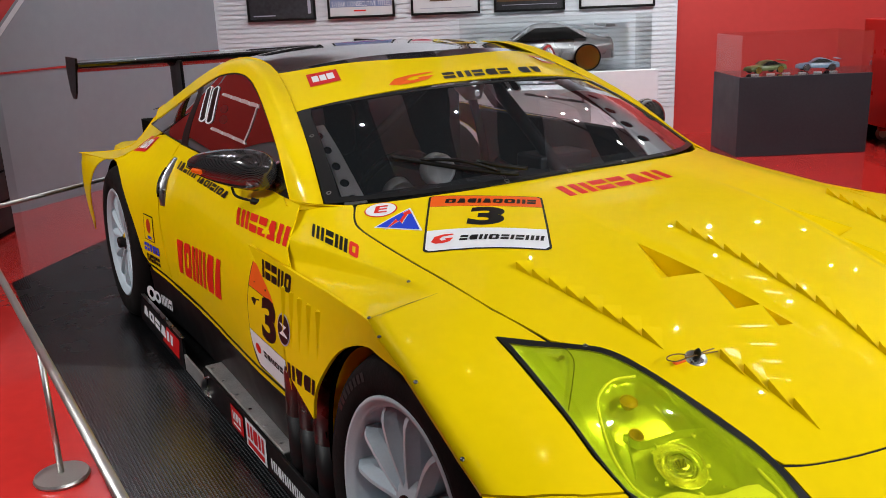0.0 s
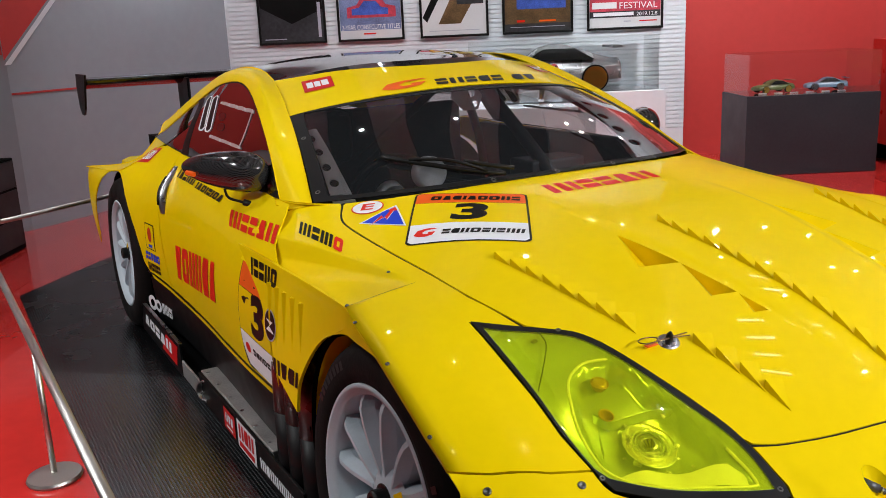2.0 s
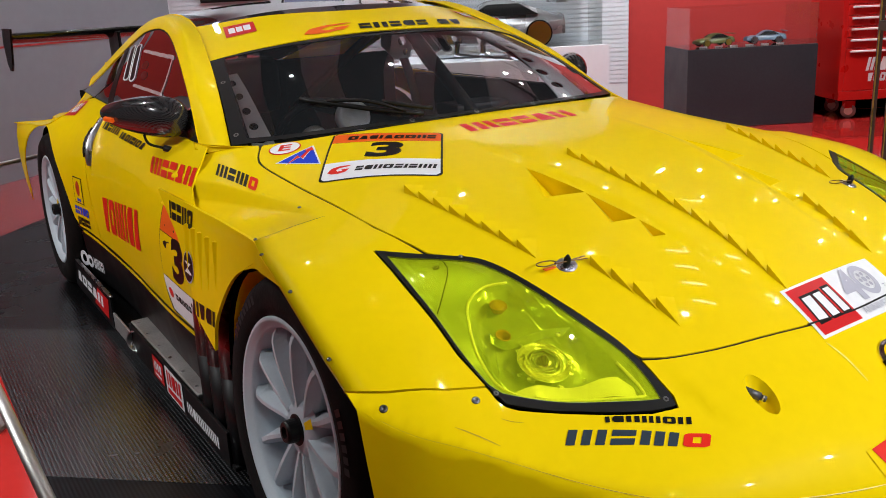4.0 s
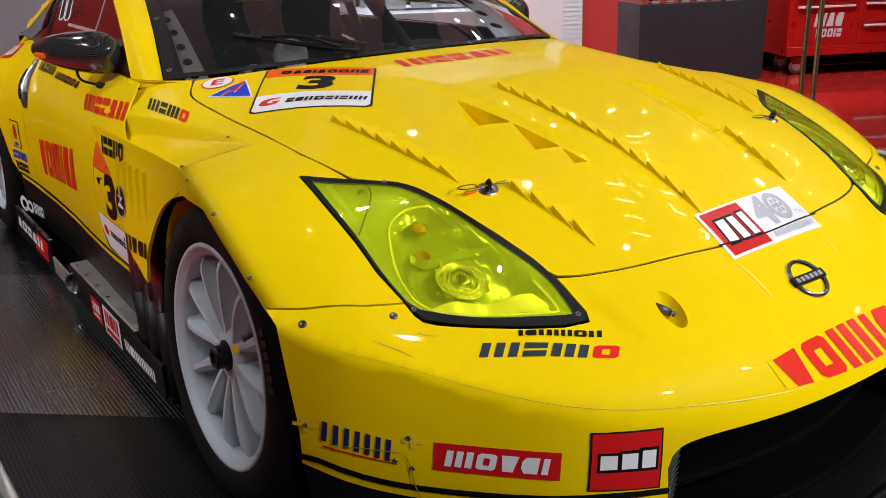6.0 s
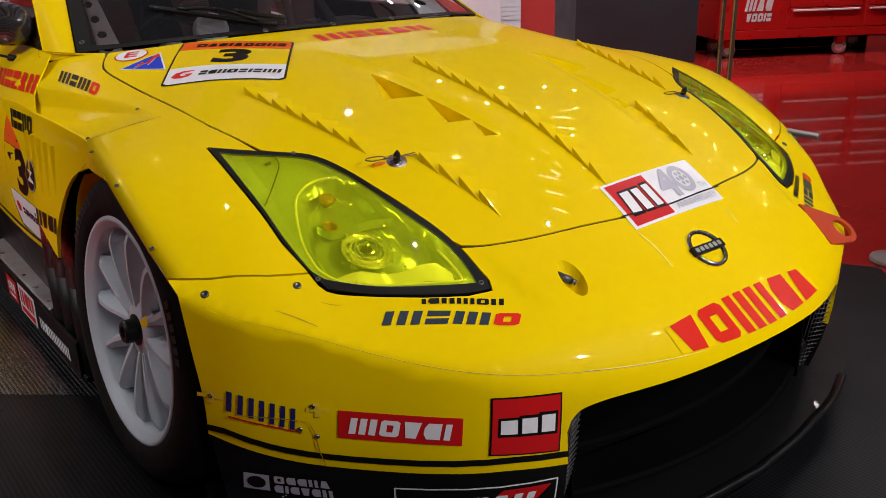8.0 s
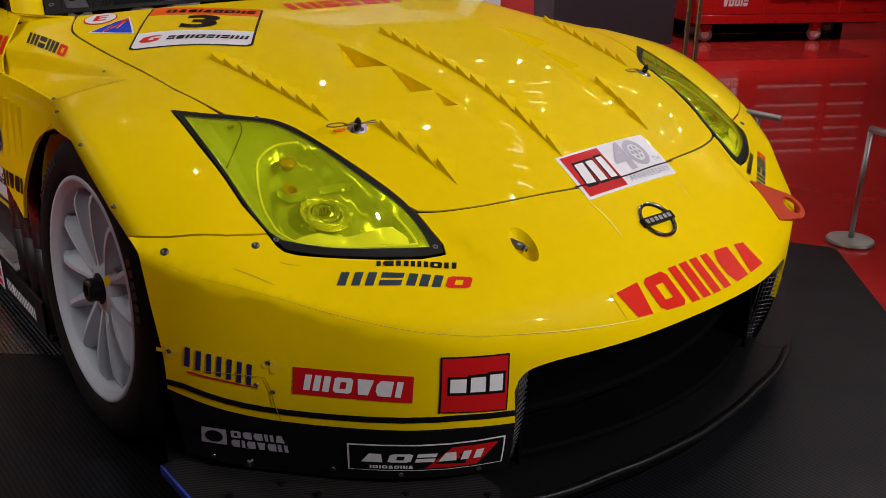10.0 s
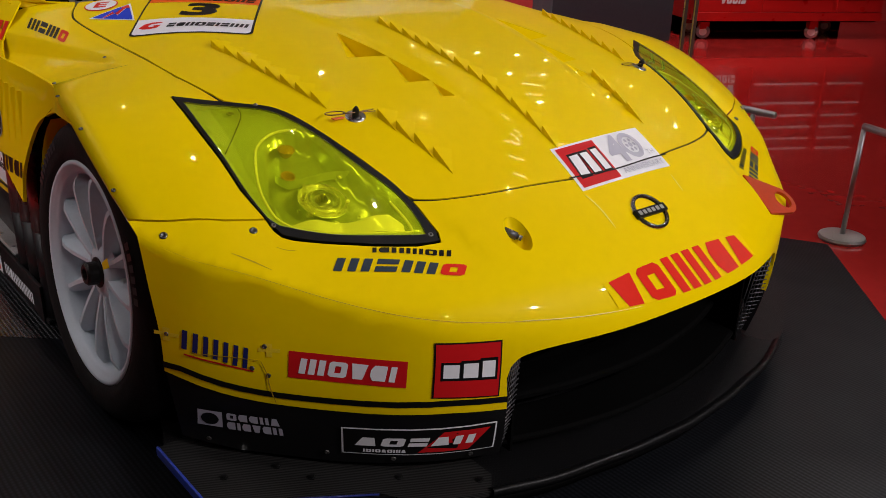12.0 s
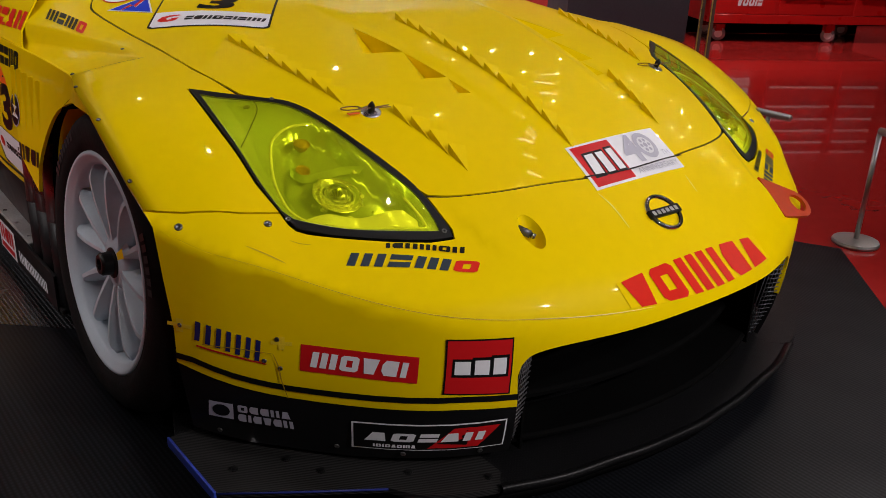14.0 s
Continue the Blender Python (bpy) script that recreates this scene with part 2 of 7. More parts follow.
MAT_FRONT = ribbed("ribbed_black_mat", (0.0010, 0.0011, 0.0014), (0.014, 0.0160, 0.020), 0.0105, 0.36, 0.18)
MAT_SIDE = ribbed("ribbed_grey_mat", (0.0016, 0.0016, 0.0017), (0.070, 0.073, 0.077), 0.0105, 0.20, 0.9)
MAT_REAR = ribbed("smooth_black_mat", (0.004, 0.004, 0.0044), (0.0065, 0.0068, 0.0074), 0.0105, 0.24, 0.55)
POST = mat("dark_post_metal", (0.085, 0.050, 0.036), 0.35, 0.4, vary=0.15)
CEILING_BAND = mat("pale_ceiling_band", (0.60, 0.74, 0.80), 0.8, vary=0.1)
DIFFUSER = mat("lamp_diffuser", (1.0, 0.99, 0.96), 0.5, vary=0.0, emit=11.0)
CEILING = mat("dark_ceiling", (0.030, 0.036, 0.044), 0.8, vary=0.1)
GLOSS_BLACK = mat("polished_black", (0.006, 0.006, 0.0065), 0.22, vary=0.2, coat=1.0)
LAMP_GLOW = mat("spot_lens", (1.0, 0.98, 0.94), 0.5, vary=0.0, emit=130.0)


def twill(name, dark, light, pitch, rough):
    """Carbon cloth whose bundles show as slanting stripes."""
    m = mat(name, dark, rough, vary=0.0, coat=0.15, spec=0.3)
    nt = m.node_tree
    b = nt.nodes["Principled BSDF"]
    tc, wv, ck, mx, m2 = (nt.nodes.new(k) for k in ("ShaderNodeTexCoord", "ShaderNodeTexWave", "ShaderNodeTexNoise", "ShaderNodeMixRGB", "ShaderNodeMixRGB"))
    wv.bands_direction = "DIAGONAL"
    wv.inputs["Scale"].default_value = 0.444 / pitch
    ck.inputs["Scale"].default_value = 7.0
    mx.inputs["Color1"].default_value, mx.inputs["Color2"].default_value = (*dark, 1), (*light, 1)
    m2.blend_type = "MULTIPLY"
    m2.inputs["Fac"].default_value = 0.6
    for n in (wv, ck):
        nt.links.new(tc.outputs["Object"], n.inputs["Vector"])
    nt.links.new(wv.outputs["Fac"], mx.inputs["Fac"])
    nt.links.new(mx.outputs["Color"], m2.inputs["Color1"])
    nt.links.new(ck.outputs["Fac"], m2.inputs["Color2"])
    nt.links.new(m2.outputs["Color"], b.inputs["Base Color"])
    bp = nt.nodes.new("ShaderNodeBump")
    bp.inputs["Strength"].default_value, bp.inputs["Distance"].default_value = 0.35, 0.001
    nt.links.new(wv.outputs["Fac"], bp.inputs["Height"])
    nt.links.new(bp.outputs["Normal"], b.inputs["Normal"])
    return m


TWILL = twill("carbon_twill", (0.003, 0.003, 0.0032), (0.040, 0.039, 0.038), 0.0050, 0.42)


# ---- mesh helpers ----
def link_mesh(name, bm, material, parent=None, label="", smooth=True):
    me = bpy.data.meshes.new(name)
    bm.normal_update()
    bm.to_mesh(me)
    bm.free()
    for p in me.polygons:
        p.use_smooth = smooth
    for m in (material if isinstance(material, (list, tuple)) else [material]):
        me.materials.append(m)
    ob = new(name, me)
    if parent:
        ob.parent = parent
    if label:
        ob["label"] = label
    return ob


def part(name, bm, material, parent, label="", smooth=False):
    return link_mesh(name, bm, material, parent, label, smooth)


def thing(name, label, category, group="", m=None):
    ob = new(name)
    ob.empty_display_size = 0.1
    if m:
        ob.matrix_world = m
    return tagged(ob, label, category, group)


def box(bm, x0, y0, z0, x1, y1, z1, bevel=0.0, m=None):
    r = bmesh.ops.create_cube(bm, size=1)
    vs = r["verts"]
    bmesh.ops.transform(bm, matrix=Matrix.Translation(((x0 + x1) / 2, (y0 + y1) / 2, (z0 + z1) / 2)) @ Matrix.Diagonal((x1 - x0, y1 - y0, z1 - z0, 1)), verts=vs)
    if bevel:
        es = {e for v in vs for e in v.link_edges}
        q = bmesh.ops.bevel(bm, geom=list(es), offset=bevel, segments=2, affect="EDGES", profile=0.5)
        vs = list({v for f in q["faces"] for v in f.verts} | {v for v in vs if v.is_valid})
    if m:
        bmesh.ops.transform(bm, matrix=m, verts=[v for v in vs if v.is_valid])
    return bm


def block(x0, y0, z0, x1, y1, z1, bevel=0.0):
    return box(bmesh.new(), x0, y0, z0, x1, y1, z1, bevel)


def rod(bm, a, b, r, seg=12, r2=None):
    a, b = Vector(a), Vector(b)
    m = Matrix.Translation((a + b) / 2) @ (b - a).to_track_quat("Z", "Y").to_matrix().to_4x4()
    bmesh.ops.create_cone(bm, cap_ends=True, segments=seg, radius1=r, radius2=r if r2 is None else r2, depth=(b - a).length, matrix=m)
    return bm


def turned(bm, profile, seg=48, m=None, sweep=1.0):
    """A body of revolution about x: profile of (x, radius)."""
    rings = []
    for k in range(seg):
        a = 2 * math.pi * k / seg
        rings.append([bm.verts.new((x, r * math.cos(a), r * math.sin(a))) for x, r in profile])
    for k in range(seg):
        p, q = rings[k], rings[(k + 1) % seg]
        for i in range(len(profile) - 1):
            bm.faces.new((p[i], q[i], q[i + 1], p[i + 1]))
    if m:
        bmesh.ops.transform(bm, matrix=m, verts=[v for r in rings for v in r])
    return bm


def tube(bm, pts, r, seg=8):
    """A bent round bar through pts."""
    pts = [Vector(p) for p in pts]
    rings = []
    for i, p in enumerate(pts):
        d = (pts[min(i + 1, len(pts) - 1)] - pts[max(i - 1, 0)]).normalized()
        s = d.cross(Vector((0.13, 0.31, 0.94))).normalized()
        t = d.cross(s)
        rings.append([bm.verts.new(p + r * (math.cos(2 * math.pi * k / seg) * s + math.sin(2 * math.pi * k / seg) * t)) for k in range(seg)])
    for p, q in zip(rings, rings[1:]):
        for k in range(seg):
            bm.faces.new((p[k], p[(k + 1) % seg], q[(k + 1) % seg], q[k]))
    bm.faces.new(rings[0][::-1])
    bm.faces.new(rings[-1])
    return bm


def bend(pts, n=8):
    """A smooth line through pts, of any dimension."""
    out = []
    pts = [tuple(p) for p in pts]
    for i in range(len(pts) - 1):
        a, b, c, d = pts[max(i - 1, 0)], pts[i], pts[i + 1], pts[min(i + 2, len(pts) - 1)]
        for k in range(n):
            out.append(tuple(cubic(a[j], b[j], c[j], d[j], k / n) for j in range(len(b))))
    out.append(pts[-1])
    return out


# ---- body surfaces: the car faces -Y, its centre line is x = 0, the front axle y = 0 ----
def cubic(a, b, c, d, t):
    return 0.5 * (2 * b + (c - a) * t + (2 * a - 5 * b + 4 * c - d) * t * t + (3 * b - a - 3 * c + d) * t ** 3)


def ease(xs, vs, x):
    """A smooth curve through (xs, vs), straight beyond the ends."""
    n = len(xs)
    if x <= xs[0]:
        return vs[0] + (vs[1] - vs[0]) * (x - xs[0]) / (xs[1] - xs[0])
    if x >= xs[-1]:
        return vs[-1] + (vs[-1] - vs[-2]) * (x - xs[-1]) / (xs[-1] - xs[-2])
    i = max(k for k in range(n - 1) if xs[k] <= x)
    h = xs[i + 1] - xs[i]
    t = (x - xs[i]) / h
    m0 = (vs[i + 1] - vs[i - 1]) / (xs[i + 1] - xs[i - 1]) if i > 0 else (vs[1] - vs[0]) / h
    m1 = (vs[i + 2] - vs[i]) / (xs[i + 2] - xs[i]) if i + 2 < n else (vs[i + 1] - vs[i]) / h
    return ((1 + 2 * t) * (1 - t) ** 2 * vs[i] + t * (1 - t) ** 2 * h * m0 + t * t * (3 - 2 * t) * vs[i + 1] + t * t * (t - 1) * h * m1)


# heights of the bonnet, wings and nose over the plan: a row for each length y, at the widths TOP_X
TOP_X = (0.0, 0.25, 0.5, 0.7, 0.82, 0.93)
TOP_Y = (-0.92, -0.76, -0.6, -0.45, -0.3, -0.1, 0.1, 0.35, 0.65, 0.95)
TOP_Z = (
    (0.390, 0.370, 0.300, 0.200, 0.100, 0.000),
    (0.508, 0.497, 0.445, 0.360, 0.280, 0.200),
    (0.610, 0.600, 0.550, 0.485, 0.440, 0.360),
    (0.685, 0.675, 0.640, 0.572, 0.548, 0.490),
    (0.737, 0.730, 0.703, 0.653, 0.635, 0.600),
    (0.785, 0.782, 0.755, 0.727, 0.712, 0.690),
    (0.822, 0.818, 0.796, 0.760, 0.742, 0.715),
    (0.848, 0.846, 0.828, 0.778, 0.752, 0.715),
    (0.872, 0.868, 0.850, 0.812, 0.760, 0.710),
    (0.890, 0.885, 0.870, 0.840, 0.760, 0.690),
)


def ridge(a, y):
    """The bonnet's raised spine: a soft step beside the vents, running out towards the nose and the screen."""
    if y < -0.55 or y > 0.29:
        return 0.0
    at = ease((-0.55, -0.37, -0.16, 0.02, 0.29), (0.160, 0.188, 0.212, 0.243, 0.262), y)
    t = min(1.0, max(0.0, (at + 0.012 - a) / 0.03))
    return 0.0055 * t * t * (3 - 2 * t) * min(1.0, (y + 0.55) / 0.2, (0.29 - y) / 0.2)


def cheek(a, y):
    """The fold that runs from the lamp's front tip down the nose: its outer side lies lower."""
    if y < -0.735 or y > -0.585 or a > 0.57:
        return 0.0
    at = 0.436 - 0.036 * (-0.589 - y) / 0.12
    t = min(1.0, max(0.0, (a - at) / 0.026))
    return -0.0065 * math.sin(math.pi * (-0.585 - y) / 0.15) * t * t * (3 - 2 * t) * min(1.0, (0.57 - a) / 0.09)


def top(x, y):
    a = abs(x)
    return ease(TOP_Y, [ease((-0.25,) + TOP_X, (row[1],) + row, a) for row in TOP_Z], y) + ridge(a, y) + cheek(a, y)


# the crease round the nose, in plan
NOSE_X = (-0.2, 0.0, 0.2, 0.4, 0.57, 0.75, 0.86, 0.925)
NOSE_Y = (-0.895, -0.915, -0.895, -0.835, -0.750, -0.585, -0.470, -0.375)


def nose(x, z):
    """Where the upright face of the nose stands, below the crease."""
    a = abs(x)
    y = ease(NOSE_X, NOSE_Y, a)
    d = max(0.0, top(a, y) - z)
    return y + ease((0, 0.1, 0.2, 0.3, 0.45), (0, 0.002, 0.012, 0.04, 0.10), d)


# half widths of the flank over its length and height
SIDE_Z = (0.12, 0.3, 0.45, 0.6, 0.72, 0.80, 0.86)
SIDE_Y = (0.4, 0.9, 1.4, 1.9, 2.2, 2.45, 2.8, 3.2, 3.6)
SIDE_X = (
    (0.86, 0.885, 0.895, 0.890, 0.850, 0.775, 0.70),
    (0.85, 0.875, 0.888, 0.885, 0.850, 0.785, 0.71),
    (0.84, 0.855, 0.868, 0.865, 0.835, 0.780, 0.72),
    (0.84, 0.855, 0.865, 0.860, 0.830, 0.775, 0.73),
    (0.86, 0.875, 0.890, 0.885, 0.850, 0.785, 0.73),
    (0.90, 0.920, 0.935, 0.930, 0.885, 0.800, 0.72),
    (0.92, 0.940, 0.955, 0.950, 0.910, 0.810, 0.71),
    (0.92, 0.940, 0.955, 0.955, 0.930, 0.830, 0.70),
    (0.90, 0.920, 0.940, 0.945, 0.930, 0.850, 0.70),
)


def flank(y, z):
    return ease(SIDE_Y, [ease(SIDE_Z, row, z) for row in SIDE_X], y)


# surfaces as functions of two coordinates
def on_top(x, y):
    return Vector((x, y, top(x, y)))


def on_nose(x, z):
    return Vector((x, nose(x, z), z))


def on_flank(y, z):
    return Vector((-flank(y, z), y, z))


def on_flank_left(y, z):
    return Vector((flank(y, z), y, z))


def loft(rows):
    """A smooth sheet through rows of points: u runs along a row, v from row to row, both 0 to 1."""
    def at(u, v):
        def along(pts, s):
            s = min(max(s, 0.0), 1.0) * (len(pts) - 1)
            i = min(int(s), len(pts) - 2)
            a, b, c, d = (pts[max(i - 1, 0)], pts[i], pts[i + 1], pts[min(i + 2, len(pts) - 1)])
            return tuple(cubic(a[j], b[j], c[j], d[j], s - i) for j in range(3))
        return Vector(along([along(r, u) for r in rows], v))
    return at


def normal_at(surf, u, v, e=0.002):
    n = (surf(u + e, v) - surf(u - e, v)).cross(surf(u, v + e) - surf(u, v - e))
    return n.normalized() if n.length > 1e-12 else Vector((0, 0, 1))


def inside(p, poly):
    c = False
    for (x0, y0), (x1, y1) in zip(poly, poly[1:] + poly[:1]):
        if (y0 > p[1]) != (y1 > p[1]) and p[0] < (x1 - x0) * (p[1] - y0) / (y1 - y0) + x0:
            c = not c
    return c


def edge_gap(p, poly):
    """Distance from p to the outline poly."""
    best = 9.0
    for (x0, y0), (x1, y1) in zip(poly, poly[1:] + poly[:1]):
        dx, dy = x1 - x0, y1 - y0
        t = max(0.0, min(1.0, ((p[0] - x0) * dx + (p[1] - y0) * dy) / (dx * dx + dy * dy + 1e-12)))
        best = min(best, math.hypot(p[0] - x0 - t * dx, p[1] - y0 - t * dy))
    return best


def split_edges(poly, step):
    out = []
    for a, b in zip(poly, poly[1:] + poly[:1]):
        n = max(1, math.ceil(math.dist(a, b) / step))
        out += [(a[0] + (b[0] - a[0]) * k / n, a[1] + (b[1] - a[1]) * k / n) for k in range(n)]
    return out


def cut_sheet(surf, poly, step=0.03, lift=0.0, thick=0.004, holes=(), flip=False, sx=1, shade=None, lines=()):
    """A panel cut to the outline poly, in the surface's own coordinates, with its real edge thickness."""
    edge = split_edges([tuple(p) for p in poly], step)
    cuts = [split_edges([tuple(p) for p in h], step) for h in holes]
    us, vs = [p[0] for p in edge], [p[1] for p in edge]
    pts, grid = list(edge), []
    loops = [list(range(len(edge)))]
    for c in cuts:
        loops.append(list(range(len(pts), len(pts) + len(c))))
        pts += c
    runs = []
    for l in lines:
        l = [p for p in l if inside(p, edge) and edge_gap(p, edge) > 0.006]
        runs += [(len(pts) + i, len(pts) + i + 1) for i in range(len(l) - 1)]
        pts += l
    rim = list(pts)
    u = min(us) + step / 2
    k = 0
    cell = step * 0.45
    buckets = {}
    for p in rim:
        buckets.setdefault((int(p[0] // cell), int(p[1] // cell)), []).append(p)
    while u < max(us):
        v = min(vs) + step * (0.5 if k % 2 else 0.25)
        while v < max(vs):
            i, j = int(u // cell), int(v // cell)
            near = any(math.dist((u, v), p) < cell for di in (-1, 0, 1) for dj in (-1, 0, 1) for p in buckets.get((i + di, j + dj), ()))
            if not near and inside((u, v), edge) and not any(inside((u, v), c) for c in cuts):
                pts.append((u, v))
            v += step
        u += step
        k += 1
    edges = [(l[i], l[(i + 1) % len(l)]) for l in loops for i in range(len(l))] + runs
    res = delaunay_2d_cdt([Vector(p) for p in pts], edges, [], 0, 1e-6)
    V, F = res[0], res[2]
    faces = []
    for f in F:
        c = (sum(V[i][0] for i in f) / 3, sum(V[i][1] for i in f) / 3)
        if inside(c, edge) and not any(inside(c, h) for h in cuts):
            faces.append(tuple(f))
    s = -1 if flip else 1
    norm = [normal_at(surf, *v) * s for v in V]
    place = [surf(*v) + lift * n for v, n in zip(V, norm)]
    verts, normals = [tuple(p) for p in place], [tuple(shade(v, n) if shade else n) for v, n in zip(V, norm)]
    tri = []
    for f in faces:
        a, b, c = (place[i] for i in f)
        good = (b - a).cross(c - a).dot(norm[f[0]]) > 0
        tri.append(f if good else f[::-1])
    if thick:
        use = {}
        for f in tri:
            for a, b in zip(f, f[1:] + f[:1]):
                use[(a, b)] = use.get((a, b), 0) + 1
        for (a, b) in [e for e in use if (e[1], e[0]) not in use]:
            k = len(verts)
            out = (place[b] - place[a]).cross(norm[a]).normalized()
            for i in (a, b):
                verts += [tuple(place[i]), tuple(place[i] - thick * norm[i])]
                normals += [tuple(out)] * 2
            tri.append((k, k + 1, k + 3, k + 2))
    if sx < 0:
        verts = [(-x, y, z) for x, y, z in verts]
        normals = [(-x, y, z) for x, y, z in normals]
        tri = [f[::-1] for f in tri]
    return verts, tri, normals


def link_sheets(name, parent, cuts, material, label=""):
    """One mesh out of one or more cut sheets."""
    verts, tri, normals = [], [], []
    for v, t, n in cuts:
        k = len(verts)
        verts += v
        normals += n
        tri += [tuple(i + k for i in f) for f in t]
    me = bpy.data.meshes.new(name)
    me.from_pydata(verts, [], tri)
    for p in me.polygons:
        p.use_smooth = True
    me.normals_split_custom_set_from_vertices(normals)
    me.materials.append(material)
    ob = new(name, me)
    ob.parent = parent
    if label:
        ob["label"] = label
    return ob


def sheet(name, parent, surf, poly, material, label="", **k):
    return link_sheets(name, parent, [cut_sheet(surf, poly, **k)], material, label)


def both(name, parent, surf, poly, material, **k):
    """The same panel on the right and, mirrored, on the left."""
    return sheet(name, parent, surf, poly, material, **k), sheet(name, parent, surf, poly, material, sx=-1, **k)


def mirrored(poly):
    return [(-x, y) for x, y in reversed(poly)]



def on_quad(surf, ll, lr, ur, ul):
    """A unit square laid on a surface by its four corners, as it is read."""
    def at(s, t):
        a, b, c, d = (1 - s) * (1 - t), s * (1 - t), s * t, (1 - s) * t
        return surf(a * ll[0] + b * lr[0] + c * ur[0] + d * ul[0], a * ll[1] + b * lr[1] + c * ur[1] + d * ul[1])
    return at


def rect(x0, y0, x1, y1):
    return [(x0, y0), (x1, y0), (x1, y1), (x0, y1)]


def slab(x0, y0, x1, y1, lean=0.0):
    return [(x0, y0), (x1, y0), (x1 + lean, y1), (x0 + lean, y1)]


def disc(cx, cy, rx, ry, n=28):
    return [(cx + rx * math.cos(2 * math.pi * k / n), cy + ry * math.sin(2 * math.pi * k / n)) for k in range(n)]


def rounded(x0, y0, x1, y1, rx, ry, n=4):
    out = []
    for cx, cy, a in ((x1 - rx, y0 + ry, -90), (x1 - rx, y1 - ry, 0), (x0 + rx, y1 - ry, 90), (x0 + rx, y0 + ry, 180)):
        out += [(cx + rx * math.cos(math.radians(a + 90 * k / n)), cy + ry * math.sin(math.radians(a + 90 * k / n))) for k in range(n + 1)]
    return out


def faces_out(surf, u, v):
    """True where the surface's own normal points away from the car's middle."""
    p = surf(u, v)
    return normal_at(surf, u, v).dot(p - Vector((0, min(max(p.y, 0.2), 3.0), 0.3))) > 0


def sticker(name, parent, surf, shapes, material, level=1, label="", step=0.2, flip=None, sx=1):
    """Thin film cut to one or more shapes; a pair is an outline with its hole. The first shape bears the rest."""
    first = None
    for p in shapes:
        hole = ()
        if isinstance(p, tuple):
            p, hole = p[0], (p[1],)
        if flip is None:
            turn = not faces_out(surf, sum(c[0] for c in p) / len(p), sum(c[1] for c in p) / len(p))
        else:
            turn = flip
        ob = link_sheets(name, parent, [cut_sheet(surf, p, step=step, lift=0.0006 + 0.0007 * min(level, 2) + 0.0003 * max(0, level - 2), thick=0.0, flip=turn, sx=sx, holes=hole)], material, label)
        first = first or ob
    return first


def marks(kinds, x0, x1, y0, y1, lean=0.0):
    """A run of plain shapes in place of a trade mark: blocks, frames, posts, wedges."""
    wide = {"m": 1.45, "v": 0.5, "w": 1.15, "o": 1.1, "r": 1.2, "b": 0.5}
    unit = (x1 - x0) / sum(wide.get(k, 1.0) for k in kinds)
    out, x = [], x0
    for k in kinds:
        w = wide.get(k, 1.0) * unit
        a, b, g = x + 0.09 * unit, x + w - 0.09 * unit, (w - 0.18 * unit)
        h = y1 - y0
        box_ = [(a, y0), (b, y0), (b, y1), (a, y1)]
        if k in "or":
            shapes = [[(a, y0 + 0.12 * h), (a + 0.15 * g, y0), (b - 0.15 * g, y0), (b, y0 + 0.12 * h), (b, y1 - 0.12 * h), (b - 0.15 * g, y1), (a + 0.15 * g, y1), (a, y1 - 0.12 * h)]]
            shapes.append([(a + 0.34 * g, y0 + 0.28 * h), (b - 0.34 * g, y0 + 0.28 * h), (b - 0.34 * g, y1 - 0.28 * h), (a + 0.34 * g, y1 - 0.28 * h)])
        elif k in "tp":
            shapes = [[(a, y0), (b, y0), (b - 0.22 * g, y1), (a + 0.22 * g, y1)]] if k == "t" else [[(a + 0.2 * g, y0), (b - 0.2 * g, y0), (b, y1), (a, y1)]]
        elif k in "wn":
            shapes = [[(a, y0), (a + 0.38 * g, y0), (a + 0.38 * g, y1), (a, y1)], [(b - 0.38 * g, y0), (b, y0), (b, y1), (b - 0.38 * g, y1)]]
        elif k == "m":
            shapes = [[(a + q * g, y0), (a + (q + 0.26) * g, y0), (a + (q + 0.26) * g, y1), (a + q * g, y1)] for q in (0.0, 0.37, 0.74)]
        elif k == "u":
            shapes = [[(a + 0.2 * g, y0), (b, y0), (b, y1), (a + 0.2 * g, y1), (a, y1 - 0.3 * h), (a, y0 + 0.3 * h)]]
        elif k == "d":
            shapes = [[(a, y0), (b, y0), (b, y0 + 0.42 * h), (a, y0 + 0.42 * h)], [(a, y1 - 0.42 * h), (b, y1 - 0.42 * h), (b, y1), (a, y1)]]
        else:
            shapes = [box_]
        tilt = lambda pts: [(px + lean * (py - y0) / h, py) for px, py in pts]
        if k in "or":
            out.append((tilt(shapes[0]), tilt(shapes[1])))
        else:
            out += [tilt(p) for p in shapes]
        x += w
    return out


def written(text, bold=0.0):
    """The outlines of a word in the built-in font as triangles in a unit box: vertices, faces, and its width over height."""
    cu = bpy.data.curves.new("word", "FONT")
    cu.body = text
    cu.offset = bold
    ob = bpy.data.objects.new("word", cu)
    scene.collection.objects.link(ob)
    bpy.context.view_layer.update()
    me = ob.evaluated_get(bpy.context.evaluated_depsgraph_get()).to_mesh()
    vs = [(v.co.x, v.co.y) for v in me.vertices]
    fs = [tuple(p.vertices) for p in me.polygons]
    x0, x1 = min(v[0] for v in vs), max(v[0] for v in vs)
    y0, y1 = min(v[1] for v in vs), max(v[1] for v in vs)
    bpy.data.objects.remove(ob)
    return [((x - x0) / (x1 - x0), (y - y0) / (y1 - y0)) for x, y in vs], fs


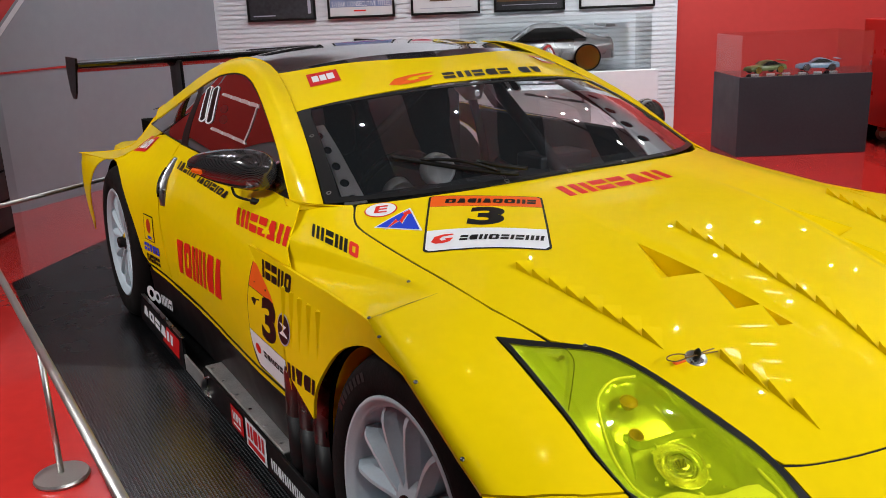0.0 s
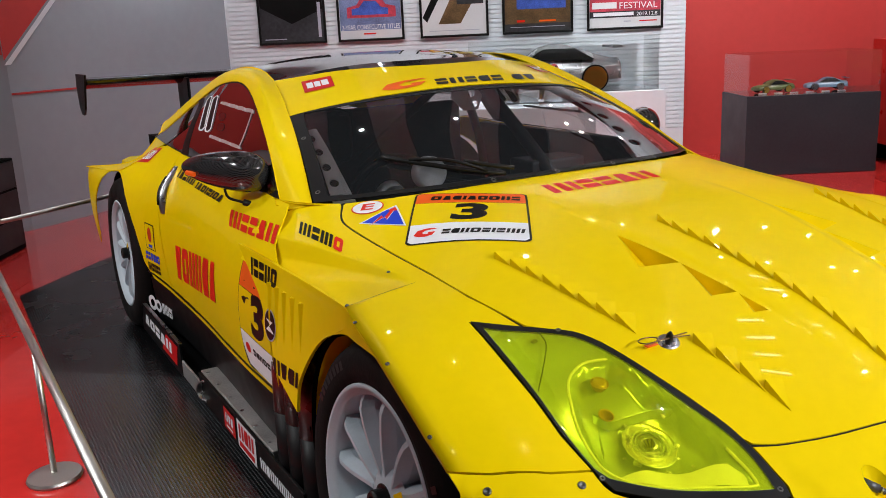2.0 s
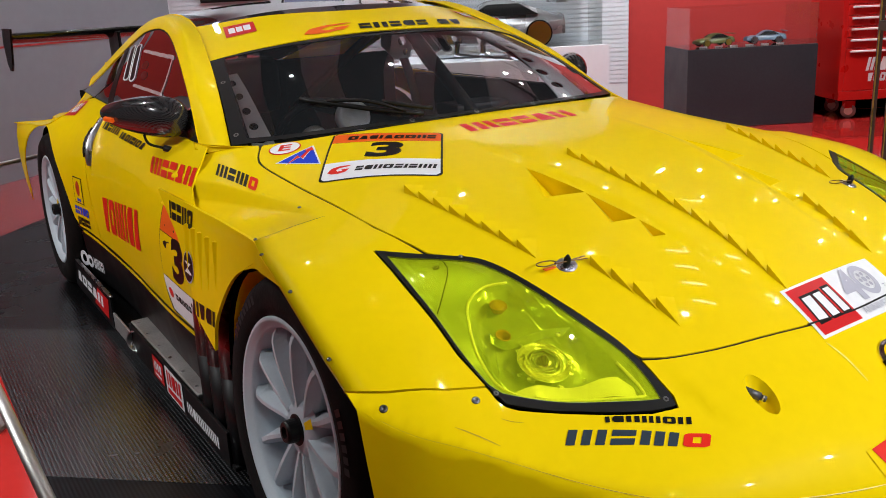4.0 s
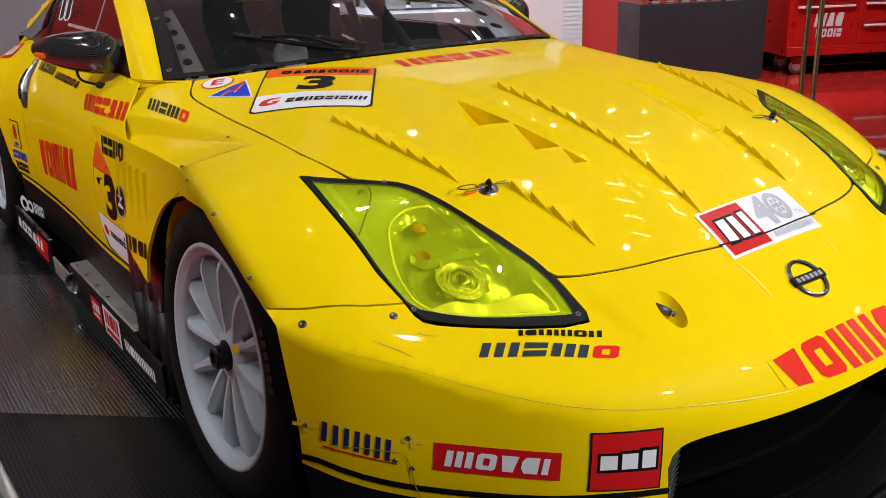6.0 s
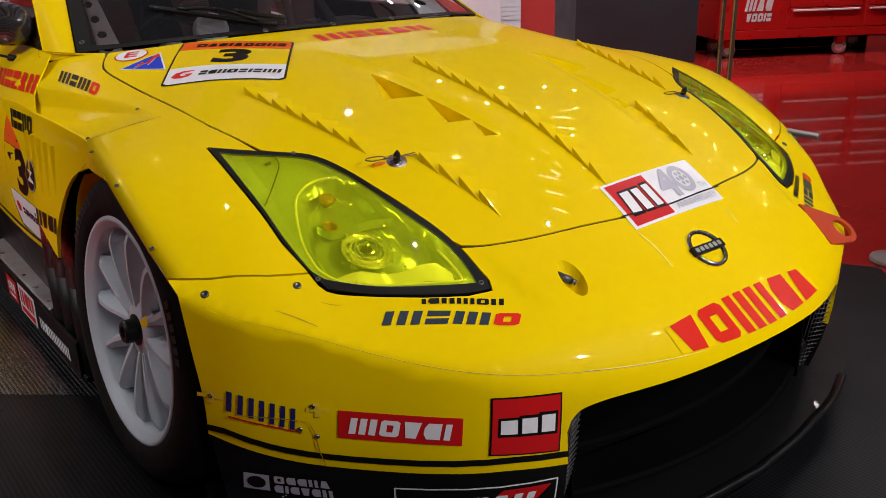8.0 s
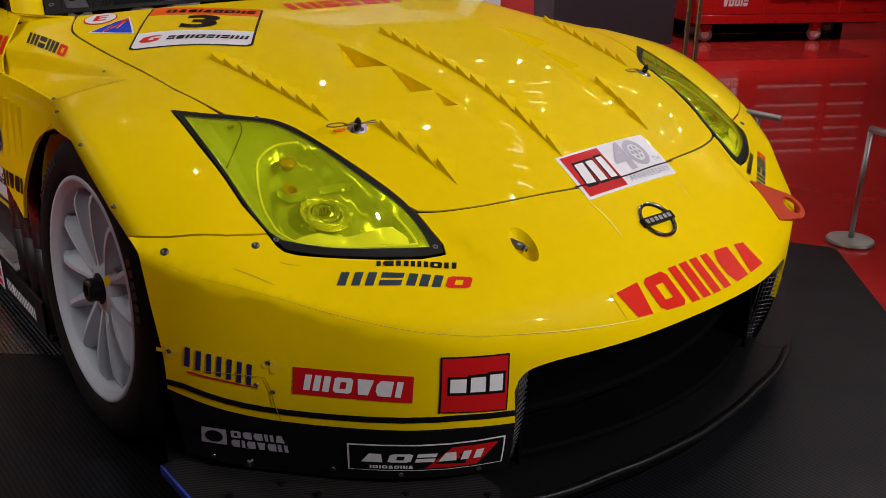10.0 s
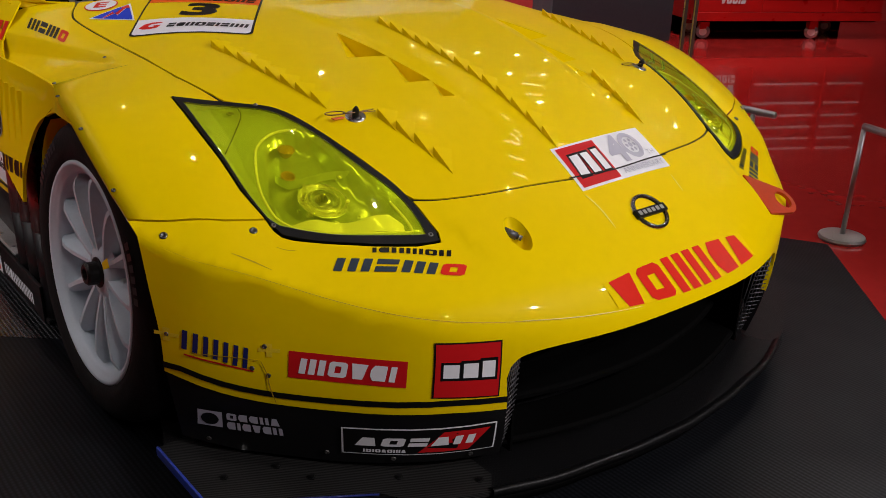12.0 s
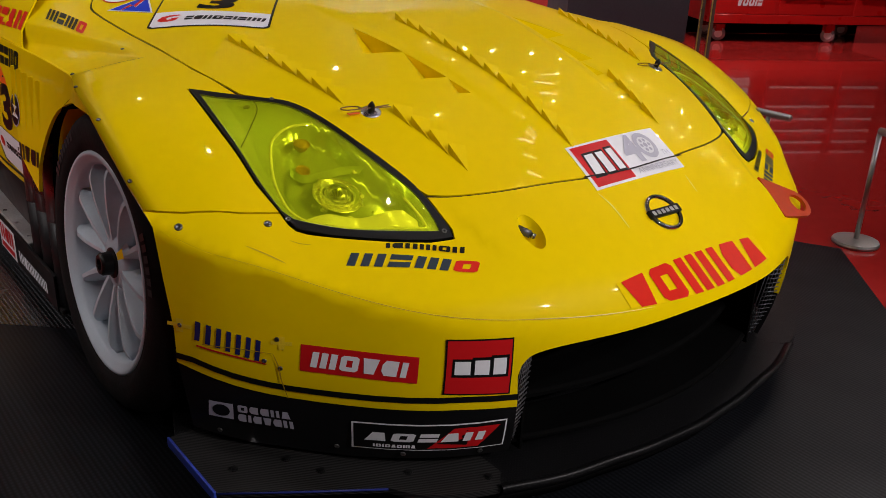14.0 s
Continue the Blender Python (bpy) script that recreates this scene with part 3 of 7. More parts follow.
def word(name, parent, surf, text, x0, y0, x1, y1, material, level=2, lean=0.0, flip=None, label="", bold=0.0):
    vs, fs = written(text, bold)
    if flip is None:
        flip = not faces_out(surf, (x0 + x1) / 2, (y0 + y1) / 2)
    pts, out = [], []
    for x, y in vs:
        u, v = x0 + (x1 - x0) * x + lean * y, y0 + (y1 - y0) * y
        n = normal_at(surf, u, v) * (-1 if flip else 1)
        pts.append(tuple(surf(u, v) + (0.0006 + 0.0007 * min(level, 2) + 0.0003 * max(0, level - 2)) * n))
        out.append(tuple(n))
    tri = []
    for f in fs:
        a, b, c = (Vector(pts[i]) for i in f[:3])
        tri.append(f if (b - a).cross(c - a).dot(Vector(out[f[0]])) > 0 else f[::-1])
    return link_sheets(name, parent, [(pts, tri, out)], material, label)


# ---- the setting: the room is turned against the car ----
ROOM = pose(0, 0, 0, 0, 0, -30)


def room_part(name, bm, material, label="", category="", kind="structure", parent=None, smooth=False):
    ob = link_mesh(name, bm, material, parent, label, smooth)
    if not parent:
        ob.matrix_world = ROOM
        tagged(ob, label, category, "", kind)
    return ob


def build_room():
    room_part("floor", block(-7.0, -6.0, -0.1, 30.0, 24.0, -0.006), FLOOR_RED, "glossy red poured resin floor of the showroom", "floor")
    room_part("wall_red", block(1.69, 6.45, -0.006, 9.0, 6.6, 4.2), WALL_RED, "plain matt red painted showroom wall", "wall")
    room_part("wall_east", block(30.0, -6.0, -0.006, 30.15, 24.0, 4.2), WALL_GREY, "grey end wall of the hall", "wall")
    room_part("wall_south", block(-7.0, -6.15, -0.006, 30.0, -6.0, 4.2), WALL_GREY, "grey painted wall behind the viewer", "wall")
    room_part("wall_west", block(-7.15, -6.0, -0.006, -7.0, 1.0, 4.2), WALL_GREY, "grey painted side wall", "wall")
    room_part("wall_far", block(9.0, 23.9, -0.006, 30.0, 24.0, 4.2), WALL_RED, "red painted wall at the far end of the hall", "wall")
    room_part("wall_return", block(9.0, 6.6, -0.006, 9.12, 23.9, 4.2), WALL_RED, "red painted wall return", "wall")
    room_part("ceiling", block(-7.2, -6.2, 4.2, 30.2, 24.2, 4.3), CEILING, "dark exhibition hall ceiling with pale bands", "ceiling")
    bm = bmesh.new()
    for k in range(12):
        box(bm, -6.6 + 1.3 * k, -5.9, 4.15, -5.95 + 1.3 * k, 6.3, 4.19)
    room_part("ceiling_bands", bm, CEILING_BAND, "pale bands along the dark ceiling", "ceiling")
    # slanting grey wall on the far side of the car
    bm = bmesh.new()
    a, b, c = Vector((-7.0, 1.0, 0)), Vector((-3.66, 4.17, 0)), Vector((-2.55, 6.5, 0))
    for p, q in ((a, b), (b, c)):
        d = (q - p).normalized()
        n = Vector((-d.y, d.x, 0)) * 0.12
        vs = [bm.verts.new(v) for z in (-0.006, 4.2) for v in (p + Vector((0, 0, z)), q + Vector((0, 0, z)), q + n + Vector((0, 0, z)), p + n + Vector((0, 0, z)))]
        for f in ((0, 1, 5, 4), (1, 2, 6, 5), (2, 3, 7, 6), (3, 0, 4, 7), (4, 5, 6, 7), (3, 2, 1, 0)):
            bm.faces.new([vs[i] for i in f])
    bmesh.ops.recalc_face_normals(bm, faces=bm.faces)
    room_part("wall_grey", bm, WALL_GREY, "pale grey painted partition wall with a red line", "wall")
    # ribbed white panel wall
    bm = bmesh.new()
    box(bm, -2.62, 6.36, -0.006, 1.688, 6.5, 4.2)
    room_part("wall_white", bm, WALL_WHITE, "white display wall clad with horizontal ribbed panels", "wall")


build_room()


def build_mat():
    pts = [(-1.33, 3.55), (-0.6, 4.32), (1.0, 4.4), (1.05, 0.3), (1.474, -0.462), (1.107, -0.803), (0.3, -1.55), (-0.5, -2.3), (-1.27, -2.3), (-1.31, 0.3)]
    # sheets butted along slanting joints; the middle one is darker where x > 0
    def keep(poly, side):
        out = []
        for p, q in zip(poly, poly[1:] + poly[:1]):
            a, b = side(p), side(q)
            if a >= 0:
                out.append(p)
            if (a > 0) != (b > 0) and a != b:
                out.append((p[0] + (q[0] - p[0]) * a / (a - b), p[1] + (q[1] - p[1]) * a / (a - b)))
        return out
    near = lambda p: p[1] + 0.91 * (p[0] + 1.04) - 0.566
    far = lambda p: p[1] + 0.91 * (p[0] + 1.115) - 2.035
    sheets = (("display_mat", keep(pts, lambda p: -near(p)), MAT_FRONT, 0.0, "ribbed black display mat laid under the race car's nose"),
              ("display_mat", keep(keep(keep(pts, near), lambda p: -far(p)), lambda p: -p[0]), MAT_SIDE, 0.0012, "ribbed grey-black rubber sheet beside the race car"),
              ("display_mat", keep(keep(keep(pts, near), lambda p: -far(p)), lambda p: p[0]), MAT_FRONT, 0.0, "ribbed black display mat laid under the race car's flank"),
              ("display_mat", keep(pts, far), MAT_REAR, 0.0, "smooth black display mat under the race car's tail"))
    for name, poly, material, z, label in sheets:
        bm = bmesh.new()
        lo = [bm.verts.new((x, y, -0.005)) for x, y in poly]
        hi = [bm.verts.new((x, y, z)) for x, y in poly]
        bm.faces.new(lo)
        bm.faces.new(hi[::-1])
        for i in range(len(poly)):
            j = (i + 1) % len(poly)
            bm.faces.new((lo[i], hi[i], hi[j], lo[j]))
        bmesh.ops.recalc_face_normals(bm, faces=bm.faces)
        tagged(link_mesh(name, bm, material, smooth=False), label, "floor mat", kind="structure")


build_mat()

# ---- the race car ----
car = thing("race_car", "yellow grand touring race car with black carbon roof and sponsor stickers", "race car")

CREASE = [(-x, ease(NOSE_X, NOSE_Y, x)) for x in [0.925 - 0.925 * k / 40 for k in range(41)]]
HOOD_HALF = bend([(0, 0.512), (-0.17, 0.509), (-0.29, 0.524), (-0.393, 0.54), (-0.535, 0.601), (-0.638, 0.675)], 4) + bend([(-0.646, 0.668), (-0.682, 0.598), (-0.694, 0.526), (-0.690, 0.343), (-0.688, 0.14), (-0.679, -0.024), (-0.645, -0.165)], 4) + bend([(-0.612, -0.199), (-0.562, -0.262), (-0.536, -0.357), (-0.501, -0.467), (-0.476, -0.55)], 4) + bend([(-0.466, -0.565), (-0.412, -0.590), (-0.3, -0.622), (-0.131, -0.648), (0, -0.654)], 4)
HOOD = HOOD_HALF + mirrored(HOOD_HALF)[1:-1]
LAMP = bend([(-0.727, -0.103), (-0.672, -0.150), (-0.620, -0.194), (-0.577, -0.237), (-0.553, -0.295), (-0.531, -0.373), (-0.510, -0.447), (-0.484, -0.520), (-0.474, -0.565), (-0.465, -0.630)], 4) + bend([(-0.470, -0.647), (-0.515, -0.634), (-0.567, -0.608), (-0.615, -0.577), (-0.661, -0.544), (-0.710, -0.500)], 3) + bend([(-0.717, -0.470), (-0.728, -0.389), (-0.728, -0.309), (-0.729, -0.215), (-0.728, -0.110)], 4)
LENS_CUT = bend([(-0.716, -0.136), (-0.719, -0.215), (-0.719, -0.305), (-0.719, -0.387), (-0.713, -0.455)], 4) + bend([(-0.703, -0.478), (-0.650, -0.530), (-0.606, -0.563), (-0.556, -0.593), (-0.514, -0.614), (-0.488, -0.624)], 3) + bend([(-0.486, -0.604), (-0.489, -0.562), (-0.498, -0.525), (-0.522, -0.461), (-0.543, -0.388), (-0.567, -0.304), (-0.589, -0.250), (-0.629, -0.207), (-0.690, -0.160)], 3)
mid_x, mid_y = -0.63, -0.38
LENS_CUT = [(x + 0.0045 * (x - mid_x) / math.hypot(x - mid_x, y - mid_y), y + 0.0045 * (y - mid_y) / math.hypot(x - mid_x, y - mid_y)) for x, y in LENS_CUT]
LAMP_OVAL = bend([(-0.567, -0.315), (-0.609, -0.297), (-0.652, -0.310), (-0.677, -0.348), (-0.695, -0.392), (-0.701, -0.432), (-0.697, -0.468), (-0.667, -0.510), (-0.603, -0.558), (-0.515, -0.604), (-0.500, -0.600), (-0.507, -0.545), (-0.534, -0.427), (-0.546, -0.351)], 3)
FENDER = [(-0.928, -0.342), (-0.87, -0.383), (-0.788, -0.431), (-0.722, -0.456)] + bend([(-0.733, -0.389), (-0.733, -0.309), (-0.734, -0.215), (-0.731, -0.100)], 4) + [(-0.673, -0.146), (-0.653, -0.166)] + bend([(-0.685, -0.024), (-0.694, 0.14), (-0.696, 0.343), (-0.700, 0.526), (-0.688, 0.598), (-0.652, 0.672), (-0.648, 0.690)], 4) + [(-0.70, 0.755), (-0.76, 0.83), (-0.81, 0.88), (-0.875, 0.90), (-0.882, 0.6), (-0.885, 0.35)] + bend([(-0.888, 0.127), (-0.910, 0.03), (-0.924, -0.08), (-0.931, -0.18), (-0.932, -0.28)], 4)
NOSE_TOP_HALF = bend([(0, -0.658), (-0.131, -0.652), (-0.3, -0.626), (-0.412, -0.594), (-0.470, -0.569)], 4) + [(-0.468, -0.585), (-0.461, -0.635), (-0.468, -0.652)] + bend([(-0.515, -0.639), (-0.567, -0.613), (-0.615, -0.582), (-0.661, -0.549), (-0.714, -0.503), (-0.722, -0.460)], 3) + [(-0.788, -0.435), (-0.87, -0.387), (-0.928, -0.346)] + CREASE
NOSE_TOP = NOSE_TOP_HALF + mirrored(NOSE_TOP_HALF)[1:-1]
MOUTH = bend([(-0.436, 0.232), (-0.440, 0.27), (-0.443, 0.300)], 3) + bend([(-0.438, 0.322), (-0.424, 0.339), (-0.398, 0.348), (-0.347, 0.355), (-0.233, 0.362), (-0.092, 0.371), (0, 0.373)], 3)
HEM = bend([(-0.905, 0.278), (-0.837, 0.249), (-0.763, 0.235), (-0.654, 0.232), (-0.535, 0.236)], 3)
NOSE_FRONT_HALF = [(x, top(x, y)) for x, y in CREASE[::-1]] + [(-0.918, 0.45), (-0.909, 0.35)] + HEM + MOUTH
NOSE_FRONT = NOSE_FRONT_HALF + mirrored(NOSE_FRONT_HALF)[1:-1]
CHIN_HALF = HEM + [(-0.436, 0.232), (-0.423, 0.115), (-0.558, 0.110), (-0.675, 0.098), (-0.803, 0.100), (-0.879, 0.116), (-0.893, 0.2)]


def ramp_wall(y):
    """Where the inner wall of the air ramp stands."""
    return ease((0.10, 0.135, 0.277, 0.429, 0.589, 0.638, 0.9), (0.726, 0.730, 0.748, 0.778, 0.803, 0.812, 0.835), y)


def trough(a, y):
    """Depth of the flat air ramp behind each front wheel arch, under a crisp inner wall."""
    if y < 0.108:
        return 0.0
    inner = ramp_wall(y)
    rise = min(1.0, max(0.0, (a - inner) / 0.020))
    depth = ease((0.108, 0.2, 0.35, 0.6, 0.9), (0.0, 0.014, 0.034, 0.054, 0.060), y) * min(1.0, 0.6 + 0.4 * (a - inner) / 0.05) if a > inner else 0.0
    return depth * rise * rise * (3 - 2 * rise)


def on_wing(x, y):
    return on_top(x, y) - Vector((0, 0, trough(abs(x), y)))


def crease_blend(x):
    """The rounded edge between the nose's top and its upright face."""
    a = abs(x)
    y = ease(NOSE_X, NOSE_Y, a)
    z = top(a, y)
    n1, n2 = normal_at(on_top, x, y - 0.0), normal_at(on_nose, x, z - 0.03)
    if n2.y > 0:
        n2 = -n2
    return y, z, (n1 + n2).normalized(), ease((0, 0.3, 0.55, 0.75, 0.93), (0.085, 0.070, 0.032, 0.012, 0.008), a)


def shade_top(v, n):
    y, z, mid, r = crease_blend(v[0])
    w = max(0.0, 1 - (v[1] - y) / r)
    return (n * (1 - w) + mid * w).normalized()


def shade_nose(v, n):
    y, z, mid, r = crease_blend(v[0])
    w = max(0.0, 1 - (z - v[1]) / r)
    return (n * (1 - w) + mid * w).normalized()


def shade_wing(v, n):
    """The wing rolls over into the wheel arch."""
    if v[1] > 0.13:
        return n
    edge = ease((-0.35, -0.28, -0.18, -0.08, 0.03, 0.127), (0.928, 0.932, 0.931, 0.924, 0.910, 0.888), v[1])
    w = max(0.0, 1 - (edge - abs(v[0])) / 0.045) ** 1.5 * 0.75
    return (n * (1 - w) + Vector((-1, 0, 0)) * w).normalized()


def vent_cuts():
    return [((-0.260, 0.010), (-0.325, -0.133), (-0.233, -0.160)), ((-0.234, -0.164), (-0.274, -0.285), (-0.213, -0.298)), ((-0.214, -0.303), (-0.236, -0.361), (-0.202, -0.369))]


def lens_skin(x, y):
    """The lens bulges a little out of its frame."""
    d = min(1.0, edge_gap((x, y), LENS_CUT) / 0.03)
    return on_top(x, y) + Vector((0, 0, 0.005 * (1 - (1 - d) ** 2)))


NOZZLE_CUT = disc(-0.326, -0.707, 0.022, 0.034)


def build_front():
    cuts = [list(t) for t in vent_cuts()] + [[(-x, y) for x, y in t] for t in vent_cuts()]
    bonnet = sheet("bonnet", car, on_top, HOOD, YELLOW, step=0.016, thick=0.012, holes=cuts)
    for t in cuts:
        p, q, r = (on_top(*c) for c in t)
        # a ramp sinks from the outer side under the spine's edge, with a shut rear wall
        drop = (q - r).length
        low, mid = r - Vector((0, 0, drop * 0.95)), q.lerp(r, 0.35) - Vector((0, 0, drop * 0.34))
        bm = bmesh.new()
        vs = [bm.verts.new(v) for v in (p, q, r, low, mid)]
        for f in ((0, 1, 4), (0, 4, 3), (0, 3, 2), (1, 2, 4), (4, 2, 3)):
            bm.faces.new([vs[i] for i in f])
        part("vent_recess", bm, YELLOW, bonnet)
    both("front_wing", car, on_wing, FENDER, YELLOW, thick=0.012, step=0.016, shade=shade_wing, lines=[[(-ramp_wall(0.116 + 0.012 * k) - o, 0.116 + 0.012 * k) for k in range(64)] for o in (-0.003, 0.004, 0.010, 0.016, 0.023)] + [[(-0.742 - 0.011 * k, q) for k in range(13)] for q in (0.104, 0.111)])
    # black strips sunk in the joints round the bonnet, painting the shade in the gaps
    joint = bend([(-0.648, 0.680), (-0.685, 0.598), (-0.697, 0.526), (-0.693, 0.343), (-0.691, 0.14), (-0.682, -0.024), (-0.650, -0.165)], 4)
    lips = bend([(-0.470, -0.567), (-0.412, -0.592), (-0.3, -0.624), (-0.131, -0.650), (0, -0.656)], 4)
    for s in (1, -1):
        sheet("joint_shade", bonnet, on_top, [(x - 0.006, y) for x, y in joint] + [(x + 0.006, y) for x, y in reversed(joint)], TRIM, step=0.03, lift=-0.0035, thick=0.0, sx=s)
        sheet("joint_shade", bonnet, on_top, [(x, y - 0.005) for x, y in lips] + [(x, y + 0.005) for x, y in reversed(lips)], TRIM, step=0.03, lift=-0.0035, thick=0.0, sx=s)
    sheet("nose_panel", car, on_top, NOSE_TOP, YELLOW, thick=0.006, holes=[NOZZLE_CUT], step=0.015, shade=shade_top)
    sheet("front_bumper", car, on_nose, NOSE_FRONT, YELLOW, thick=0.012, flip=False, step=0.022, shade=shade_nose)
    both("bumper_chin", car, on_nose, CHIN_HALF, BLACK, lift=-0.002, thick=0.01)
    for s in (1, -1):
        lamp = sheet("headlight", car, on_top, LAMP, TRIM, step=0.02, lift=0.0015, thick=0.006, holes=[LENS_CUT], sx=s)
        lens = sheet("lens", lamp, lens_skin, LENS_CUT, LENS, step=0.014, lift=0.002, thick=0.0, sx=s)
        lens.visible_shadow = False


build_front()


def vent_side(y, z):
    out = ease((-0.10, 0.03, 0.127, 0.25, 0.5), (0.037, 0.023, 0.003, 0.0, 0.0), y)
    return Vector((-(0.886 + (0.729 - z) * 0.11 - max(0, y - 0.5) * 0.02 + out), y, z))


def build_flank():
    belt = [(0.80, 0.825), (0.934, 0.828), (1.215, 0.836), (1.957, 0.845)]
    both("door", car, on_flank, [(0.62, 0.335), (0.9, 0.318), (1.25, 0.302), (1.95, 0.305), (1.985, 0.5), (2.03, 0.7), (2.05, 0.846), (1.957, 0.845), (1.215, 0.836), (0.934, 0.828), (0.80, 0.825), (0.76, 0.80), (0.70, 0.74), (0.62, 0.7)], YELLOW, step=0.06, flip=True)
    arch = [(2.65 + 0.385 * math.cos(a), 0.345 + 0.385 * math.sin(a)) for a in [math.radians(175 - 170 * k / 16) for k in range(17)]]
    both("rear_wing_panel", car, on_flank, [(1.955, 0.305), (2.2, 0.318)] + arch + [(3.10, 0.32), (3.14, 0.45), (3.17, 0.60), (3.17, 0.695), (3.05, 0.700), (2.9, 0.708), (2.7, 0.720), (2.55, 0.748), (2.45, 0.80), (2.38, 0.845), (2.3, 0.856), (2.056, 0.848), (2.036, 0.7), (1.991, 0.5)], YELLOW, step=0.05, flip=True)
    lip = bend([(0.395, 0.400), (0.388, 0.470), (0.335, 0.545), (0.27, 0.607), (0.20, 0.645), (0.117, 0.670), (0.03, 0.683), (-0.05, 0.689), (-0.085, 0.690)], 3)
    edge = [(y, top(x, y) - 0.003) for x, y in ((0.922, -0.07), (0.916, 0.0), (0.908, 0.04), (0.898, 0.085), (0.888, 0.127))]
    both("vent_panel", car, vent_side, [(0.895, 0.717), (0.70, 0.62), (0.60, 0.53), (0.545, 0.45)] + lip + edge + [(0.35, 0.727), (0.6, 0.724)], YELLOW, step=0.03, flip=True, thick=0.008)
    both("sill", car, on_flank, [(0.42, 0.12), (2.25, 0.12), (2.25, 0.317), (1.95, 0.304), (1.25, 0.300), (0.9, 0.316), (0.42, 0.34)], BLACK, step=0.08, lift=-0.004, flip=True)


build_flank()


def mir(rows):
    """Full rows from the right half, outer edge to middle."""
    return [list(r) + [(-x, y, z) for x, y, z in reversed(r[:-1])] for r in rows]


SCREEN = loft(mir([[(-0.700, 0.748, 0.828), (-0.393, 0.545, 0.858), (0, 0.505, 0.866)], [(-0.625, 1.04, 0.983), (-0.36, 0.90, 1.02), (0, 0.86, 1.032)], [(-0.533, 1.46, 1.132), (-0.30, 1.37, 1.168), (0, 1.34, 1.176)]]))
ROOF = loft(mir([[(-0.533, 1.46, 1.132), (-0.30, 1.37, 1.168), (0, 1.34, 1.176)], [(-0.525, 1.78, 1.170), (-0.28, 1.75, 1.198), (0, 1.75, 1.207)], [(-0.505, 2.25, 1.110), (-0.27, 2.22, 1.155), (0, 2.2, 1.168)], [(-0.475, 2.95, 0.940), (-0.26, 2.95, 0.985), (0, 2.95, 0.995)], [(-0.50, 3.5, 0.84), (-0.26, 3.5, 0.86), (0, 3.5, 0.865)]]))
RAIL_IN = [(-0.705, 0.745, 0.827), (-0.628, 1.04, 0.985), (-0.537, 1.46, 1.134), (-0.528, 1.78, 1.172), (-0.508, 2.25, 1.112), (-0.478, 2.95, 0.942)]
RAIL_MID = [(-0.737, 0.80, 0.828), (-0.678, 1.06, 0.985), (-0.590, 1.47, 1.145), (-0.578, 1.78, 1.165), (-0.575, 2.2, 1.095), (-0.60, 2.9, 0.905)]
RAIL_OUT = [(-0.752, 0.87, 0.828), (-0.705, 1.084, 0.975), (-0.625, 1.47, 1.112), (-0.612, 1.76, 1.122), (-0.615, 2.1, 1.055), (-0.66, 2.75, 0.865)]
BELT = [(-0.753, 0.90, 0.828), (-0.747, 1.215, 0.837), (-0.744, 1.6, 0.842), (-0.742, 1.957, 0.846), (-0.735, 2.3, 0.856), (-0.70, 2.7, 0.858)]
UNIT = [(0, 0), (1, 0), (1, 1), (0, 1)]


